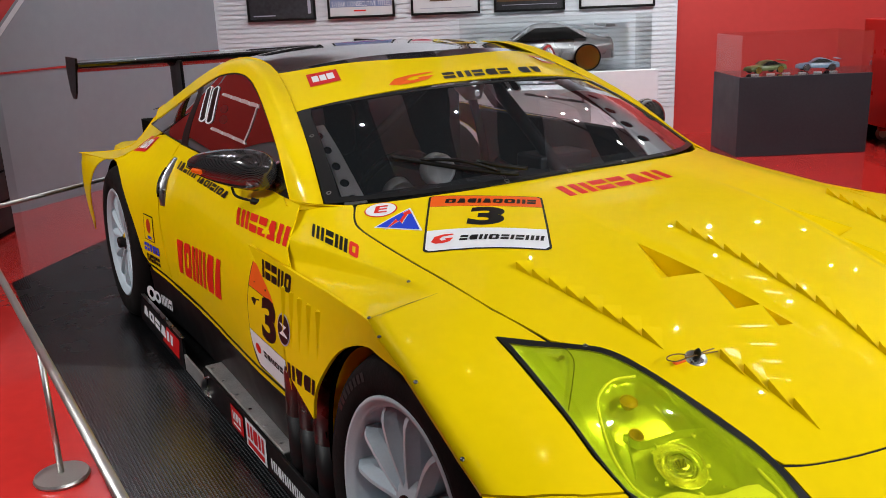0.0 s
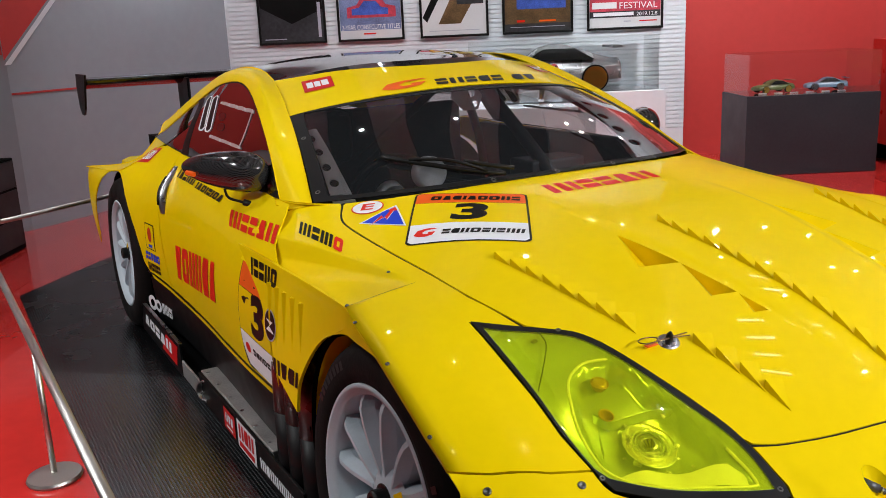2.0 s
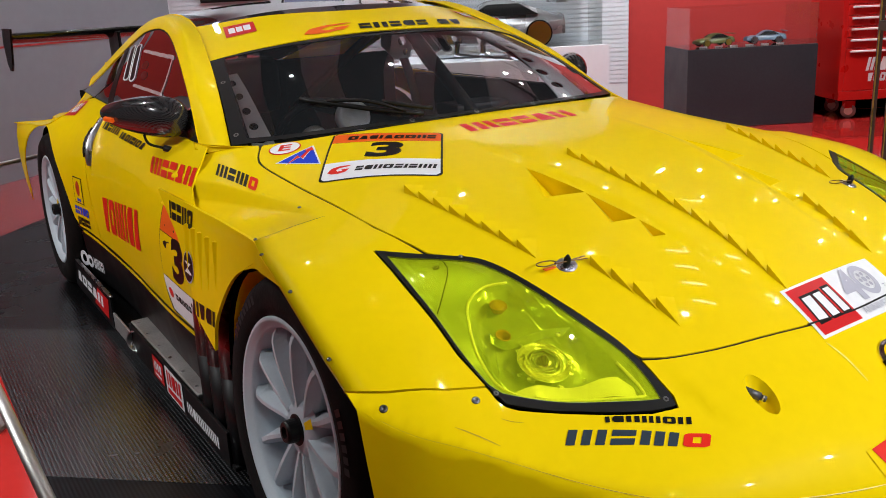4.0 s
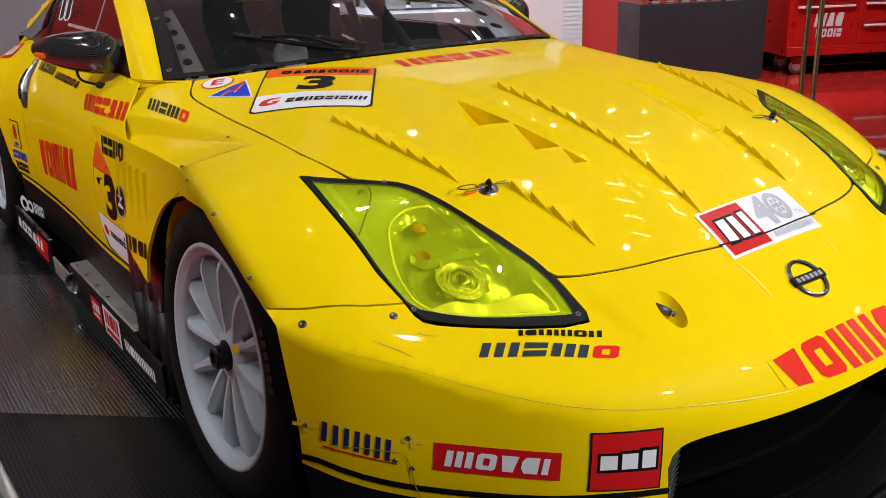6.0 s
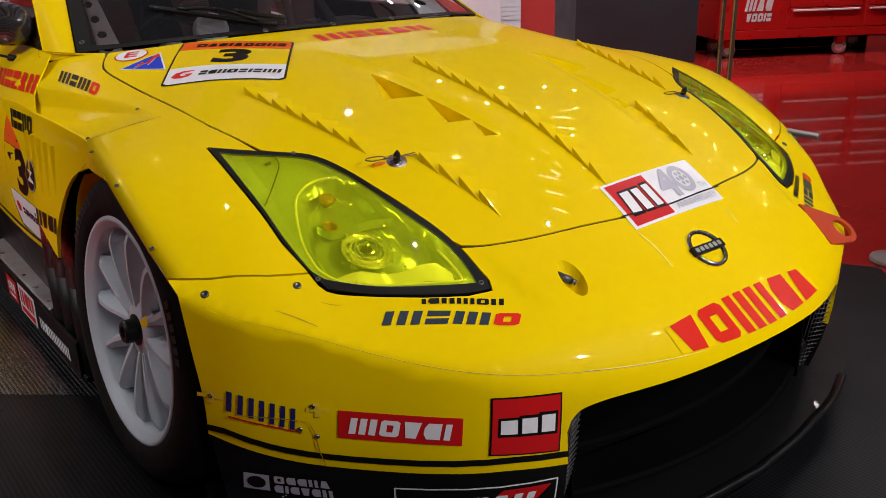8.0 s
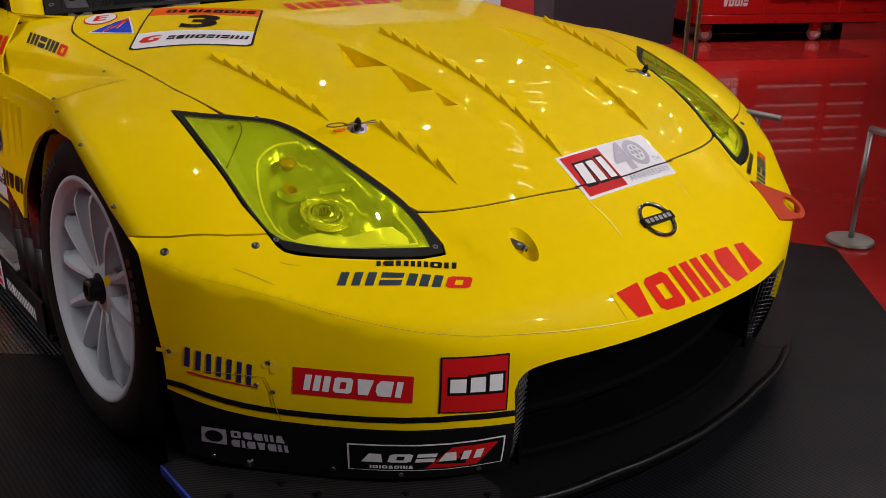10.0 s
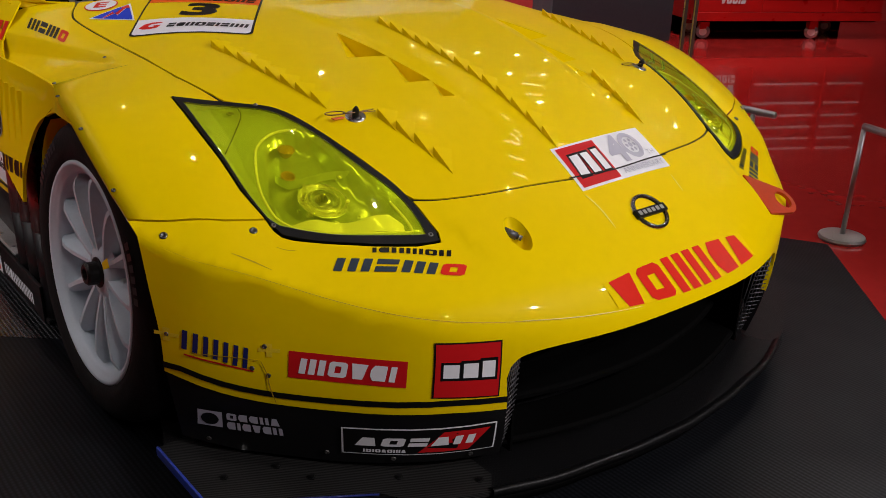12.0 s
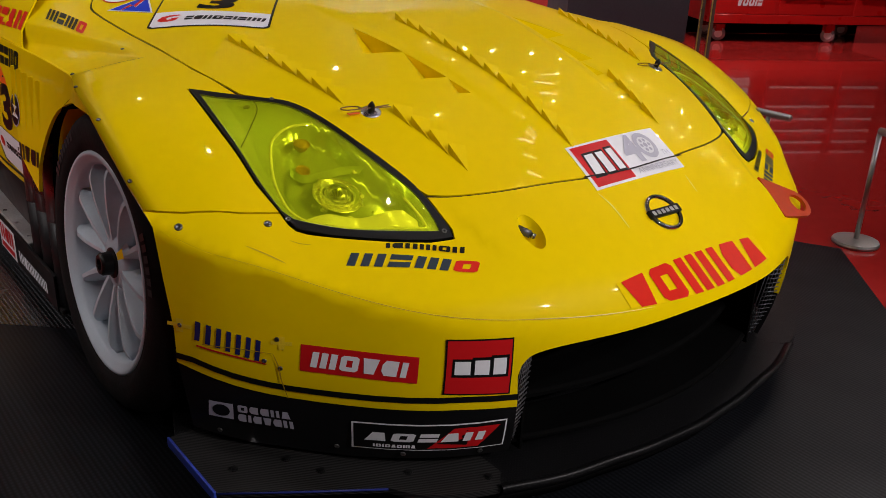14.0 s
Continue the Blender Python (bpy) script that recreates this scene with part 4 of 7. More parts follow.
def build_cabin():
    low = [(0.0, 0.645), (0.11, 0.658), (0.22, 0.667), (0.415, 0.682), (0.5, 0.683), (0.585, 0.682), (0.78, 0.667), (0.89, 0.658), (1.0, 0.645)]
    high = [(0.0, 0.985), (0.21, 0.941), (0.40, 0.905), (0.5, 0.898), (0.60, 0.905), (0.79, 0.941), (1.0, 0.985)]
    sheet("windscreen", car, SCREEN, UNIT[:2] + [(1.0, 0.70), (0.0, 0.70)], GLASS, step=0.05, thick=0.0)
    sheet("sun_strip", car, SCREEN, low + high[::-1], YELLOW, step=0.04, lift=0.003, thick=0.003)
    sheet("roof_front", car, SCREEN, high + [(1.0, 1.0), (0.0, 1.0)], CARBON_ROOF, step=0.04, lift=0.001, thick=0.002)
    frame_in = [(0.045, 0.06), (0.05, 0.60), (0.06, 0.645), (0.94, 0.645), (0.95, 0.60), (0.955, 0.06), (0.90, 0.045), (0.5, 0.03), (0.10, 0.045)]
    sheet("screen_surround", car, SCREEN, [(0.0, 0.0), (1.0, 0.0), (1.0, 0.66), (0.0, 0.66)], BLACK, step=0.04, lift=0.002, thick=0.002, holes=[frame_in])
    sheet("roof", car, ROOF, UNIT, CARBON_ROOF, step=0.05)
    both("roof_rail", car, loft([RAIL_OUT, RAIL_MID, RAIL_IN]), UNIT, YELLOW, step=0.05)
    sheet("side_window", car, loft([BELT, RAIL_OUT]), UNIT, GLASS_SIDE, step=0.08, thick=0.0)
    sheet("side_window", car, loft([BELT, RAIL_OUT]), UNIT, CLEAR, step=0.08, thick=0.0, sx=-1)
    both("quarter_panel", car, loft([[(-flank(2.38, 0.845), 2.38, 0.845), (-flank(2.55, 0.748), 2.55, 0.748), (-flank(2.7, 0.720), 2.7, 0.720), (-flank(2.9, 0.708), 2.9, 0.708), (-flank(3.17, 0.695) - 0.012, 3.17, 0.695)], [(-0.70, 2.42, 0.862), (-0.70, 2.58, 0.83), (-0.73, 2.72, 0.768), (-0.74, 2.9, 0.735), (-0.74, 3.05, 0.715)], [(-0.655, 2.55, 0.90), (-0.645, 2.66, 0.89), (-0.62, 2.8, 0.87), (-0.60, 2.95, 0.855), (-0.58, 3.1, 0.845)], [(-0.60, 2.60, 0.98), (-0.56, 2.75, 0.955), (-0.50, 2.9, 0.945), (-0.488, 3.05, 0.92), (-0.49, 3.2, 0.885)]]), UNIT, YELLOW, step=0.06)
    fillet = loft([[(-0.648, 0.688, top(0.648, 0.688)), (-0.70, 0.753, top(0.70, 0.753)), (-0.745, 0.81, top(0.745, 0.81)), (-0.770, 0.86, 0.815)], [(-0.695, 0.735, 0.829), (-0.737, 0.80, 0.829), (-0.752, 0.87, 0.829), (-0.755, 0.91, 0.829)]])
    both("pillar_foot", car, fillet, UNIT, YELLOW, step=0.1)
    part("tail_panel", block(-0.76, 3.06, 0.3, 0.76, 3.42, 0.70, 0.05), YELLOW, car)


build_cabin()


def build_wheel(x, y, z, r, w, rim, side, lean=0.0, toe=0.0):
    """A wheel; its face looks to -x before it is turned."""
    wheel = new("wheel")
    wheel.parent = car
    wheel.matrix_parent_inverse = Matrix.Identity(4)
    wheel.matrix_local = pose(x, y, z, 0, lean, toe if side < 0 else 180 - toe)
    bm = turned(bmesh.new(), [(0.02, rim), (-0.005, rim + 0.006), (-0.012, rim + 0.03), (-0.010, r - 0.04), (0.004, r - 0.018), (0.03, r - 0.004), (0.06, r), (w - 0.06, r), (w - 0.02, r - 0.02), (w, r - 0.06), (w, rim), (w - 0.02, rim - 0.02)], 72)
    part("tyre", bm, TYRE, wheel, smooth=True)
    bm = turned(bmesh.new(), [(0.02, rim + 0.005), (-0.004, rim + 0.005), (-0.007, rim + 0.001), (-0.006, rim - 0.006), (0.002, rim - 0.009), (0.004, rim - 0.018), (0.012, rim - 0.022), (0.05, rim - 0.026), (0.13, rim - 0.036), (0.22, rim - 0.036)], 72)
    part("rim", bm, WHITE_RIM, wheel, smooth=True)
    # six pairs of slim, deep blades, joined by a web next to the hub
    for k in range(6):
        a0 = 2 * math.pi * k / 6 + 0.30
        for s in (-1, 1):
            bm = bmesh.new()
            prev = None
            for i in range(13):
                f = i / 12
                rad = 0.052 + (rim - 0.074) * f
                a = a0 + s * (0.19 + 0.04 * math.sin(math.pi * f) + 0.05 * f)
                wd = 0.0042 + 0.003 * f ** 5
                leaf = 0.003 + 0.0090 * math.sin(math.pi * min(1.0, 0.05 + 0.95 * f))
                front = 0.018 - 0.014 * math.sin(min(1.0, f * 1.3) * 1.57) + 0.014 * max(0.0, (f - 0.8) / 0.2) ** 2
                c = Vector((front, rad * math.cos(a), rad * math.sin(a)))
                t = Vector((0, -math.sin(a), math.cos(a)))
                ring = [bm.verts.new(c + t * u + Vector((v, 0, 0))) for u, v in ((-wd - leaf, 0.075), (-wd - leaf, 0.030), (-wd, 0.0015), (wd, 0.0015), (wd + leaf, 0.030), (wd + leaf, 0.075))]
                if prev:
                    for q in range(5):
                        bm.faces.new((prev[q], prev[q + 1], ring[q + 1], ring[q]))
                else:
                    bm.faces.new(ring)
                prev = ring
            bmesh.ops.recalc_face_normals(bm, faces=bm.faces)
            part("spoke", bm, WHITE_RIM, wheel, smooth=False)
        # web between the two blades of a pair
        bm = bmesh.new()
        n, rows = 6, []
        for i in range(4):
            f = i / 3
            row = []
            for j in range(n + 1):
                g = 2 * j / n - 1
                rad = 0.046 + (0.030 + 0.030 * g * g) * f
                row.append(bm.verts.new((0.020 + 0.014 * f * (1 - g * g), rad * math.cos(a0 + 0.215 * g), rad * math.sin(a0 + 0.215 * g))))
            rows.append(row)
        for p, q in zip(rows, rows[1:]):
            for j in range(n):
                bm.faces.new((p[j], p[j + 1], q[j + 1], q[j]))
        bmesh.ops.recalc_face_normals(bm, faces=bm.faces)
        part("hub_web", bm, WHITE_RIM, wheel, smooth=True)
    bm = turned(bmesh.new(), [(0.08, 0.074), (0.034, 0.068), (0.022, 0.056), (0.018, 0.03), (0.018, 0.0)], 32)
    part("wheel_centre", bm, WHITE_RIM, wheel, smooth=True)
    bm = turned(bmesh.new(), [(0.03, 0.034), (0.016, 0.034), (0.014, 0.026), (-0.006, 0.025), (-0.011, 0.021), (-0.011, 0.014), (-0.002, 0.013), (-0.002, 0.0)], 24)
    part("hub_nut", bm, TRIM, wheel, smooth=False)
    bm = turned(bmesh.new(), [(0.10, 0.19), (0.085, 0.19), (0.085, 0.07)], 40)
    part("brake_disc", bm, DARK_WIRE, wheel, "dark iron brake disc", smooth=False)
    # mould marks on the tyre wall and a small yellow tag on one blade
    wall = lambda a, q: Vector((-0.0125, q * math.cos(a), q * math.sin(a)))
    for a0, n in ((0.5, 8), (2.6, 6)):
        for k in range(n):
            a = a0 + 0.075 * k
            sticker("tyre_mark", wheel, wall, [[(a, rim + 0.038), (a + 0.05, rim + 0.038), (a + 0.05, rim + 0.058), (a, rim + 0.058)]], MARK_RED if k < 2 else MARK_GREY, 0, "", 0.1, False)
    tag = lambda a, q: Vector((0.004, q * math.cos(a), q * math.sin(a)))
    sticker("yellow_tag", wheel, tag, [rect(2.55, 0.085, 2.72, 0.125)], YELLOW, 2, "", 0.2, False)
    return wheel


for yy, zz, xx, rr, ww in ((0.01, 0.339, 0.902, 0.340, 0.30), (2.65, 0.345, 0.912, 0.352, 0.33)):
    for sd in (-1, 1):
        build_wheel(sd * xx, yy, zz, rr, ww, 0.241, sd, 4.3 if yy == 0.01 else 1.5, 0.8 if yy == 0.01 else 0)


def build_underbody():
    pts = [(-0.905, -0.33), (-0.905, -0.54), (-0.80, -0.607), (-0.65, -0.705)] + bend([(-0.58, -0.78), (-0.49, -0.828), (-0.366, -0.872), (-0.24, -0.895), (0, -0.920)], 4)
    full = pts + mirrored(pts)[1:] 
    bm = bmesh.new()
    pl = full + [(0.86, -0.2), (-0.86, -0.2)]
    lo = [bm.verts.new((x, y, 0.070)) for x, y in pl]
    hi = [bm.verts.new((x, y, 0.088)) for x, y in pl]
    bm.faces.new(lo)
    bm.faces.new(hi[::-1])
    for i in range(len(pl)):
        j = (i + 1) % len(pl)
        bm.faces.new((lo[i], hi[i], hi[j], lo[j]))
    bmesh.ops.recalc_face_normals(bm, faces=bm.faces)
    part("splitter", bm, CARBON, car, "black carbon fibre front splitter")
    part("floor_pan", block(-0.62, -0.3, 0.08, 0.62, 3.4, 0.14), MATT, car)
    part("inner_body", block(-0.58, -0.35, 0.14, 0.58, 0.5, 0.56), MATT, car)
    part("inner_tail", block(-0.58, 2.2, 0.14, 0.58, 3.45, 0.80), MATT, car)
    part("mouth_back", block(-0.5, -0.62, 0.09, 0.5, -0.6, 0.42), MATT, car)
    part("cabin_floor", block(-0.72, 0.5, 0.14, 0.72, 2.2, 0.3), CABIN, car)
    part("dashboard", block(-0.62, 0.72, 0.60, 0.62, 0.95, 0.80, 0.04), CABIN, car)
    part("rear_bulkhead", block(-0.62, 2.15, 0.3, 0.62, 2.2, 0.95), CABIN, car)


build_underbody()


def build_wing():
    for s in (-1, 1):
        bm = bmesh.new()
        side = [(3.44, 1.135), (3.76, 1.135), (3.79, 1.06), (3.76, 0.95), (3.70, 0.915), (3.64, 0.915), (3.58, 0.95), (3.50, 1.06)]
        near, far = ([bm.verts.new((s * x, y, z)) for y, z in side] for x in (0.856, 0.866))
        bm.faces.new(near)
        bm.faces.new(far)
        for i in range(len(side)):
            j = (i + 1) % len(side)
            bm.faces.new((near[i], near[j], far[j], far[i]))
        bmesh.ops.recalc_face_normals(bm, faces=bm.faces)
        part("wing_endplate", bm, CARBON, car)
    bm = bmesh.new()
    prof = bend([(3.46, 1.112), (3.452, 1.100), (3.47, 1.082), (3.54, 1.058), (3.64, 1.058), (3.76, 1.098), (3.765, 1.112), (3.64, 1.098), (3.54, 1.112), (3.46, 1.112)], 4)[:-1]
    ends = [[bm.verts.new((x, y, z)) for y, z in prof] for x in (-0.856, 0.856)]
    for i in range(len(prof)):
        j = (i + 1) % len(prof)
        bm.faces.new((ends[0][i], ends[0][j], ends[1][j], ends[1][i]))
    bmesh.ops.recalc_face_normals(bm, faces=bm.faces)
    part("rear_wing_blade", bm, GLOSS_BLACK, car, "gloss black rear wing blade", True)
    for s in (-1, 1):
        part("wing_strut", block(s * 0.345 - 0.008, 3.40, 0.80, s * 0.345 + 0.008, 3.62, 1.09, 0.003), BLACK, car)


build_wing()


def build_case():
    c = thing("display_case", "charcoal plinth with clear acrylic cover holding model cars", "display case", m=ROOM)
    part("plinth", block(1.86, 5.1, -0.005, 2.95, 5.75, 0.65, 0.004), PLINTH, c)
    part("cover", block(1.87, 5.11, 0.651, 2.94, 5.74, 0.98), CLEAR, c)


build_case()


def build_cabinet():
    c = thing("tool_cabinet", "red steel roller tool cabinet with chrome drawer handles", "tool cabinet", m=ROOM)
    part("body", block(3.17, 5.15, 0.16, 5.0, 5.75, 1.05, 0.006), CABINET_RED, c)


build_cabinet()


def build_barrier(name, posts, ends):
    b = thing(name, "low brushed steel barrier rail on round weighted bases", "barrier rail", "barrier rails")
    for x, y in posts:
        bm = turned(bmesh.new(), [(0.0, 0.0), (0.0, 0.078), (0.008, 0.082), (0.016, 0.078), (0.022, 0.0)], 40, pose(x, y, -0.006, 0, -90, 0))
        part("base", bm, RAIL_STEEL, b, smooth=False)
        part("post", rod(bmesh.new(), (x, y, 0.01), (x, y, 0.40), 0.009), RAIL_STEEL, b, smooth=True)
    part("rail", rod(bmesh.new(), (*ends[0], 0.41), (*ends[1], 0.41), 0.013), RAIL_STEEL, b, smooth=True)


build_barrier("barrier_rail", [(-1.419, 1.246)], [(-1.361, -0.6), (-1.463, 2.9)])
build_barrier("barrier_rail", [(1.58, -0.46)], [(1.58, -0.46), (1.2, -1.4)])
build_barrier("barrier_rail", [(1.47, -0.10)], [(1.47, -0.186), (1.55, 2.2)])

# ---- bonnet details ----
bonnet = bpy.data.objects["bonnet"]
nose_panel = bpy.data.objects["nose_panel"]
front_bumper = bpy.data.objects["front_bumper"]


def louvre(x0, x1, y, length, high, skew=0.0):
    """A low scoop: its end at x0 stands up at the rear, and it runs out flush towards x1 and the front."""
    a, b, c = on_top(x0 + skew, y - length), on_top(x0, y), on_top(x1, y)
    up, sink = Vector((0, 0, 0.0008)), Vector((0, 0, -0.004))
    peak = b + Vector((0, 0, high))
    round_ = peak.lerp(c, 0.16) + Vector((0, 0, high * 0.10))
    n = normal_at(on_top, x0, y)
    n = n if n.z > 0 else -n
    verts, tri, normals = [], [], []
    for f, own in (((a + up, peak, round_), False), ((a + up, round_, c + up), False), ((a + up, b + sink, peak), True), ((peak, b + sink, round_), True), ((round_, b + sink, c + sink), True)):
        k = len(verts)
        face = (f[1] - f[0]).cross(f[2] - f[0]).normalized()
        want = Vector((x0 - x1, 0.02, 0.01)) if own else n
        if face.dot(want) < 0:
            f, face = (f[0], f[2], f[1]), -face
        verts += [tuple(v) for v in f]
        tri.append((k, k + 1, k + 2))
        normals += [tuple(face if own else (n * 0.6 + face * 0.4).normalized())] * 3
    return link_sheets("louvre", bonnet, [(verts, tri, normals)], YELLOW)


def build_louvres():
    for k in range(8):
        f = k / 8
        y = 0.085 - 0.375 * f
        louvre(-0.553 + 0.066 * f, -0.503 + 0.066 * f, y - 0.012, 0.050, 0.017, 0.008)
        louvre(0.520 - 0.064 * f, 0.560 - 0.064 * f, y, 0.050, 0.017, -0.008)
    for k in range(4):
        f = k / 4
        y = -0.372 - 0.178 * f
        louvre(-0.411 + 0.052 * f, -0.360 + 0.046 * f, y, 0.052, 0.019, 0.010)
        louvre(0.235 - 0.030 * f, 0.282 - 0.034 * f, y, 0.052, 0.019, 0.006)
    for k in range(13):
        f = k / 13
        louvre(-0.126 + 0.032 * f, -0.078 + 0.032 * f, 0.022 - 0.60 * f, 0.050, 0.017, 0.003)


build_louvres()


CLIP = mat("bronze_wire", (0.20, 0.11, 0.05), 0.35, 0.7, vary=0.2)


def build_pin(x, y):
    base = on_top(x, y)
    n = normal_at(on_top, x, y)
    m = Matrix.Translation(base) @ n.to_track_quat("X", "Z").to_matrix().to_4x4()
    pin = part("bonnet_pin", turned(bmesh.new(), [(0.0, 0.021), (0.002, 0.020), (0.0025, 0.011), (0.0025, 0.0)], 28, m), STEEL, car, "steel bonnet pin with a wire clip", True)
    part("stud", turned(bmesh.new(), [(0.003, 0.007), (0.016, 0.007), (0.024, 0.0025), (0.026, 0.0)], 16, m), TRIM, pin, smooth=True)
    c = base + n * 0.010
    loop = [c + Vector((0.040, -0.012, 0.0)), c + Vector((0.004, -0.005, 0.001))]
    loop += [c + Vector((-0.046 + 0.021 * math.cos(a), 0.006 + 0.014 * math.sin(a), 0.003)) for a in [math.radians(-50 + 33 * k) for k in range(10)]]
    loop += [c + Vector((0.004, 0.001, 0.0)), c + Vector((0.042, -0.002, 0.002))]
    part("wire_clip", tube(bmesh.new(), bend(loop, 3), 0.0013, 6), CLIP, pin, smooth=True)


build_pin(-0.450, -0.350)
build_pin(0.485, -0.322)


def screw(surf, u, v, parent, r=0.008, flip=False):
    n = normal_at(surf, u, v) * (-1 if flip else 1)
    m = Matrix.Translation(surf(u, v) + 0.0005 * n) @ n.to_track_quat("X", "Z").to_matrix().to_4x4()
    ob = part("screw", turned(bmesh.new(), [(0.0, r * 0.85), (0.0012, r * 0.85), (0.0022, r * 0.65), (0.0022, r * 0.4), (0.0006, r * 0.36), (0.0006, 0.0)], 16, m), SCREW, parent, smooth=True)
    return ob


for u, v in ((-0.888, -0.400), (-0.752, -0.470), (0.888, -0.400), (0.752, -0.470)):
    screw(on_top, u, v, nose_panel, 0.0085)
for u, v in ((-0.654, -0.212), (-0.60, -0.213), (-0.715, -0.476), (-0.478, -0.632), (0.654, -0.212)):
    screw(on_top, u, v, nose_panel, 0.006)
for u, v in ((-0.784, 0.363), (-0.779, 0.302), (-0.800, 0.315), (-0.902, 0.365), (0.784, 0.363)):
    screw(on_nose, u, v, front_bumper, 0.0055)
for u, v in ((-0.845, 0.125), (-0.69, 0.125), (-0.60, 0.122), (-0.48, 0.128)):
    screw(on_nose, u, v, front_bumper, 0.006)
for wing in [o for o in car.children if o.name.startswith("front_wing")][:1]:
    for u, v in ((-0.885, 0.127), (-0.905, 0.045), (-0.918, -0.12), (-0.926, -0.285), (-0.75, 0.20)):
        screw(on_top, u, v, wing, 0.005)


def build_badge():
    n = normal_at(on_top, 0.005, -0.757)
    m = Matrix.Translation(on_top(0.005, -0.757)) @ n.to_track_quat("X", "Z").to_matrix().to_4x4()
    bm = bmesh.new()
    ring = turned(bm, [(0.0, 0.046), (0.006, 0.045), (0.008, 0.041), (0.006, 0.037), (0.0, 0.036)], 48, m)
    badge = part("badge", ring, CHROME, car, "chrome ring badge with a cross bar", True)
    bm = bmesh.new()
    right = Vector((1, 0, 0))
    up = n.cross(right).normalized()
    c = on_top(0.005, -0.757)
    box(bm, -0.048, -0.010, 0.0, 0.048, 0.010, 0.009, 0.002)
    bmesh.ops.transform(bm, matrix=Matrix((( right.x, up.x, n.x, c.x), (right.y, up.y, n.y, c.y), (right.z, up.z, n.z, c.z), (0, 0, 0, 1))), verts=bm.verts)
    part("cross_bar", bm, INK, badge)
    bm = bmesh.new()
    for k in range(6):
        box(bm, -0.040 + 0.0138 * k, -0.005, 0.0088, -0.031 + 0.0138 * k, 0.005, 0.0096)
    bmesh.ops.transform(bm, matrix=Matrix(((right.x, up.x, n.x, c.x), (right.y, up.y, n.y, c.y), (right.z, up.z, n.z, c.z), (0, 0, 0, 1))), verts=bm.verts)
    part("badge_block", bm, ALU, badge)


build_badge()


def build_nozzle():
    u, v = -0.326, -0.707
    n = normal_at(on_top, u, v)
    bowl = lambda a, b: on_top(a, b) + Vector((0, 0, -0.0005 - 0.034 * max(0.0, 1 - ((a - u) / 0.022) ** 2 - ((b - v) / 0.034) ** 2) ** 0.6))
    sheet("nozzle_dish", nose_panel, bowl, NOZZLE_CUT, YELLOW, step=0.007, thick=0.0)
    c = on_top(u, v)
    tail, neck, tip = c + Vector((-0.012, 0.027, 0.000)), c + Vector((0.003, 0.006, -0.009)), c + Vector((0.009, -0.002, -0.0125))
    nozzle = part("nozzle", rod(rod(bmesh.new(), tail, neck, 0.0078, 14), neck, tip, 0.0054, 12), DARK_WIRE, nose_panel, "steel quick-release nozzle", True)
    part("collar", rod(bmesh.new(), neck.lerp(tip, 0.35), neck.lerp(tip, 0.6), 0.0056, 14), STEEL, nozzle, smooth=True)


build_nozzle()


def build_tow_hook():
    """A flat forged eye standing out of the nose."""
    a, b, c = Vector((0.441, -0.706, 0.499)), Vector((0.423, -0.804, 0.431)), Vector((0.497, -0.780, 0.444))
    across = (a - b).normalized()
    foot = (a + b) / 2
    along = (c - foot) - across * (c - foot).dot(across)
    reach, off = along.length, (c - foot).dot(across)
    along.normalize()
    surf = lambda u, v: foot + along * u + across * v
    half = (a - b).length / 2
    outer = [(-0.01, half)] + [(reach + 0.040 * math.cos(t), off + 0.040 * math.sin(t)) for t in [math.radians(62 - 16 * k) for k in range(11)]] + [(-0.01, -half)]
    inner = [(reach + 0.002 + 0.025 * math.cos(t), off + 0.025 * math.sin(t)) for t in [2 * math.pi * k / 24 for k in range(24)]]
    link_sheets("tow_hook", car, [cut_sheet(surf, outer, step=0.03, holes=[inner], lift=0.004, thick=0.008, flip=False), cut_sheet(surf, outer, step=0.03, holes=[inner], lift=0.004, thick=0.0, flip=True)], HOOK_RED, "red painted steel tow hook")


build_tow_hook()


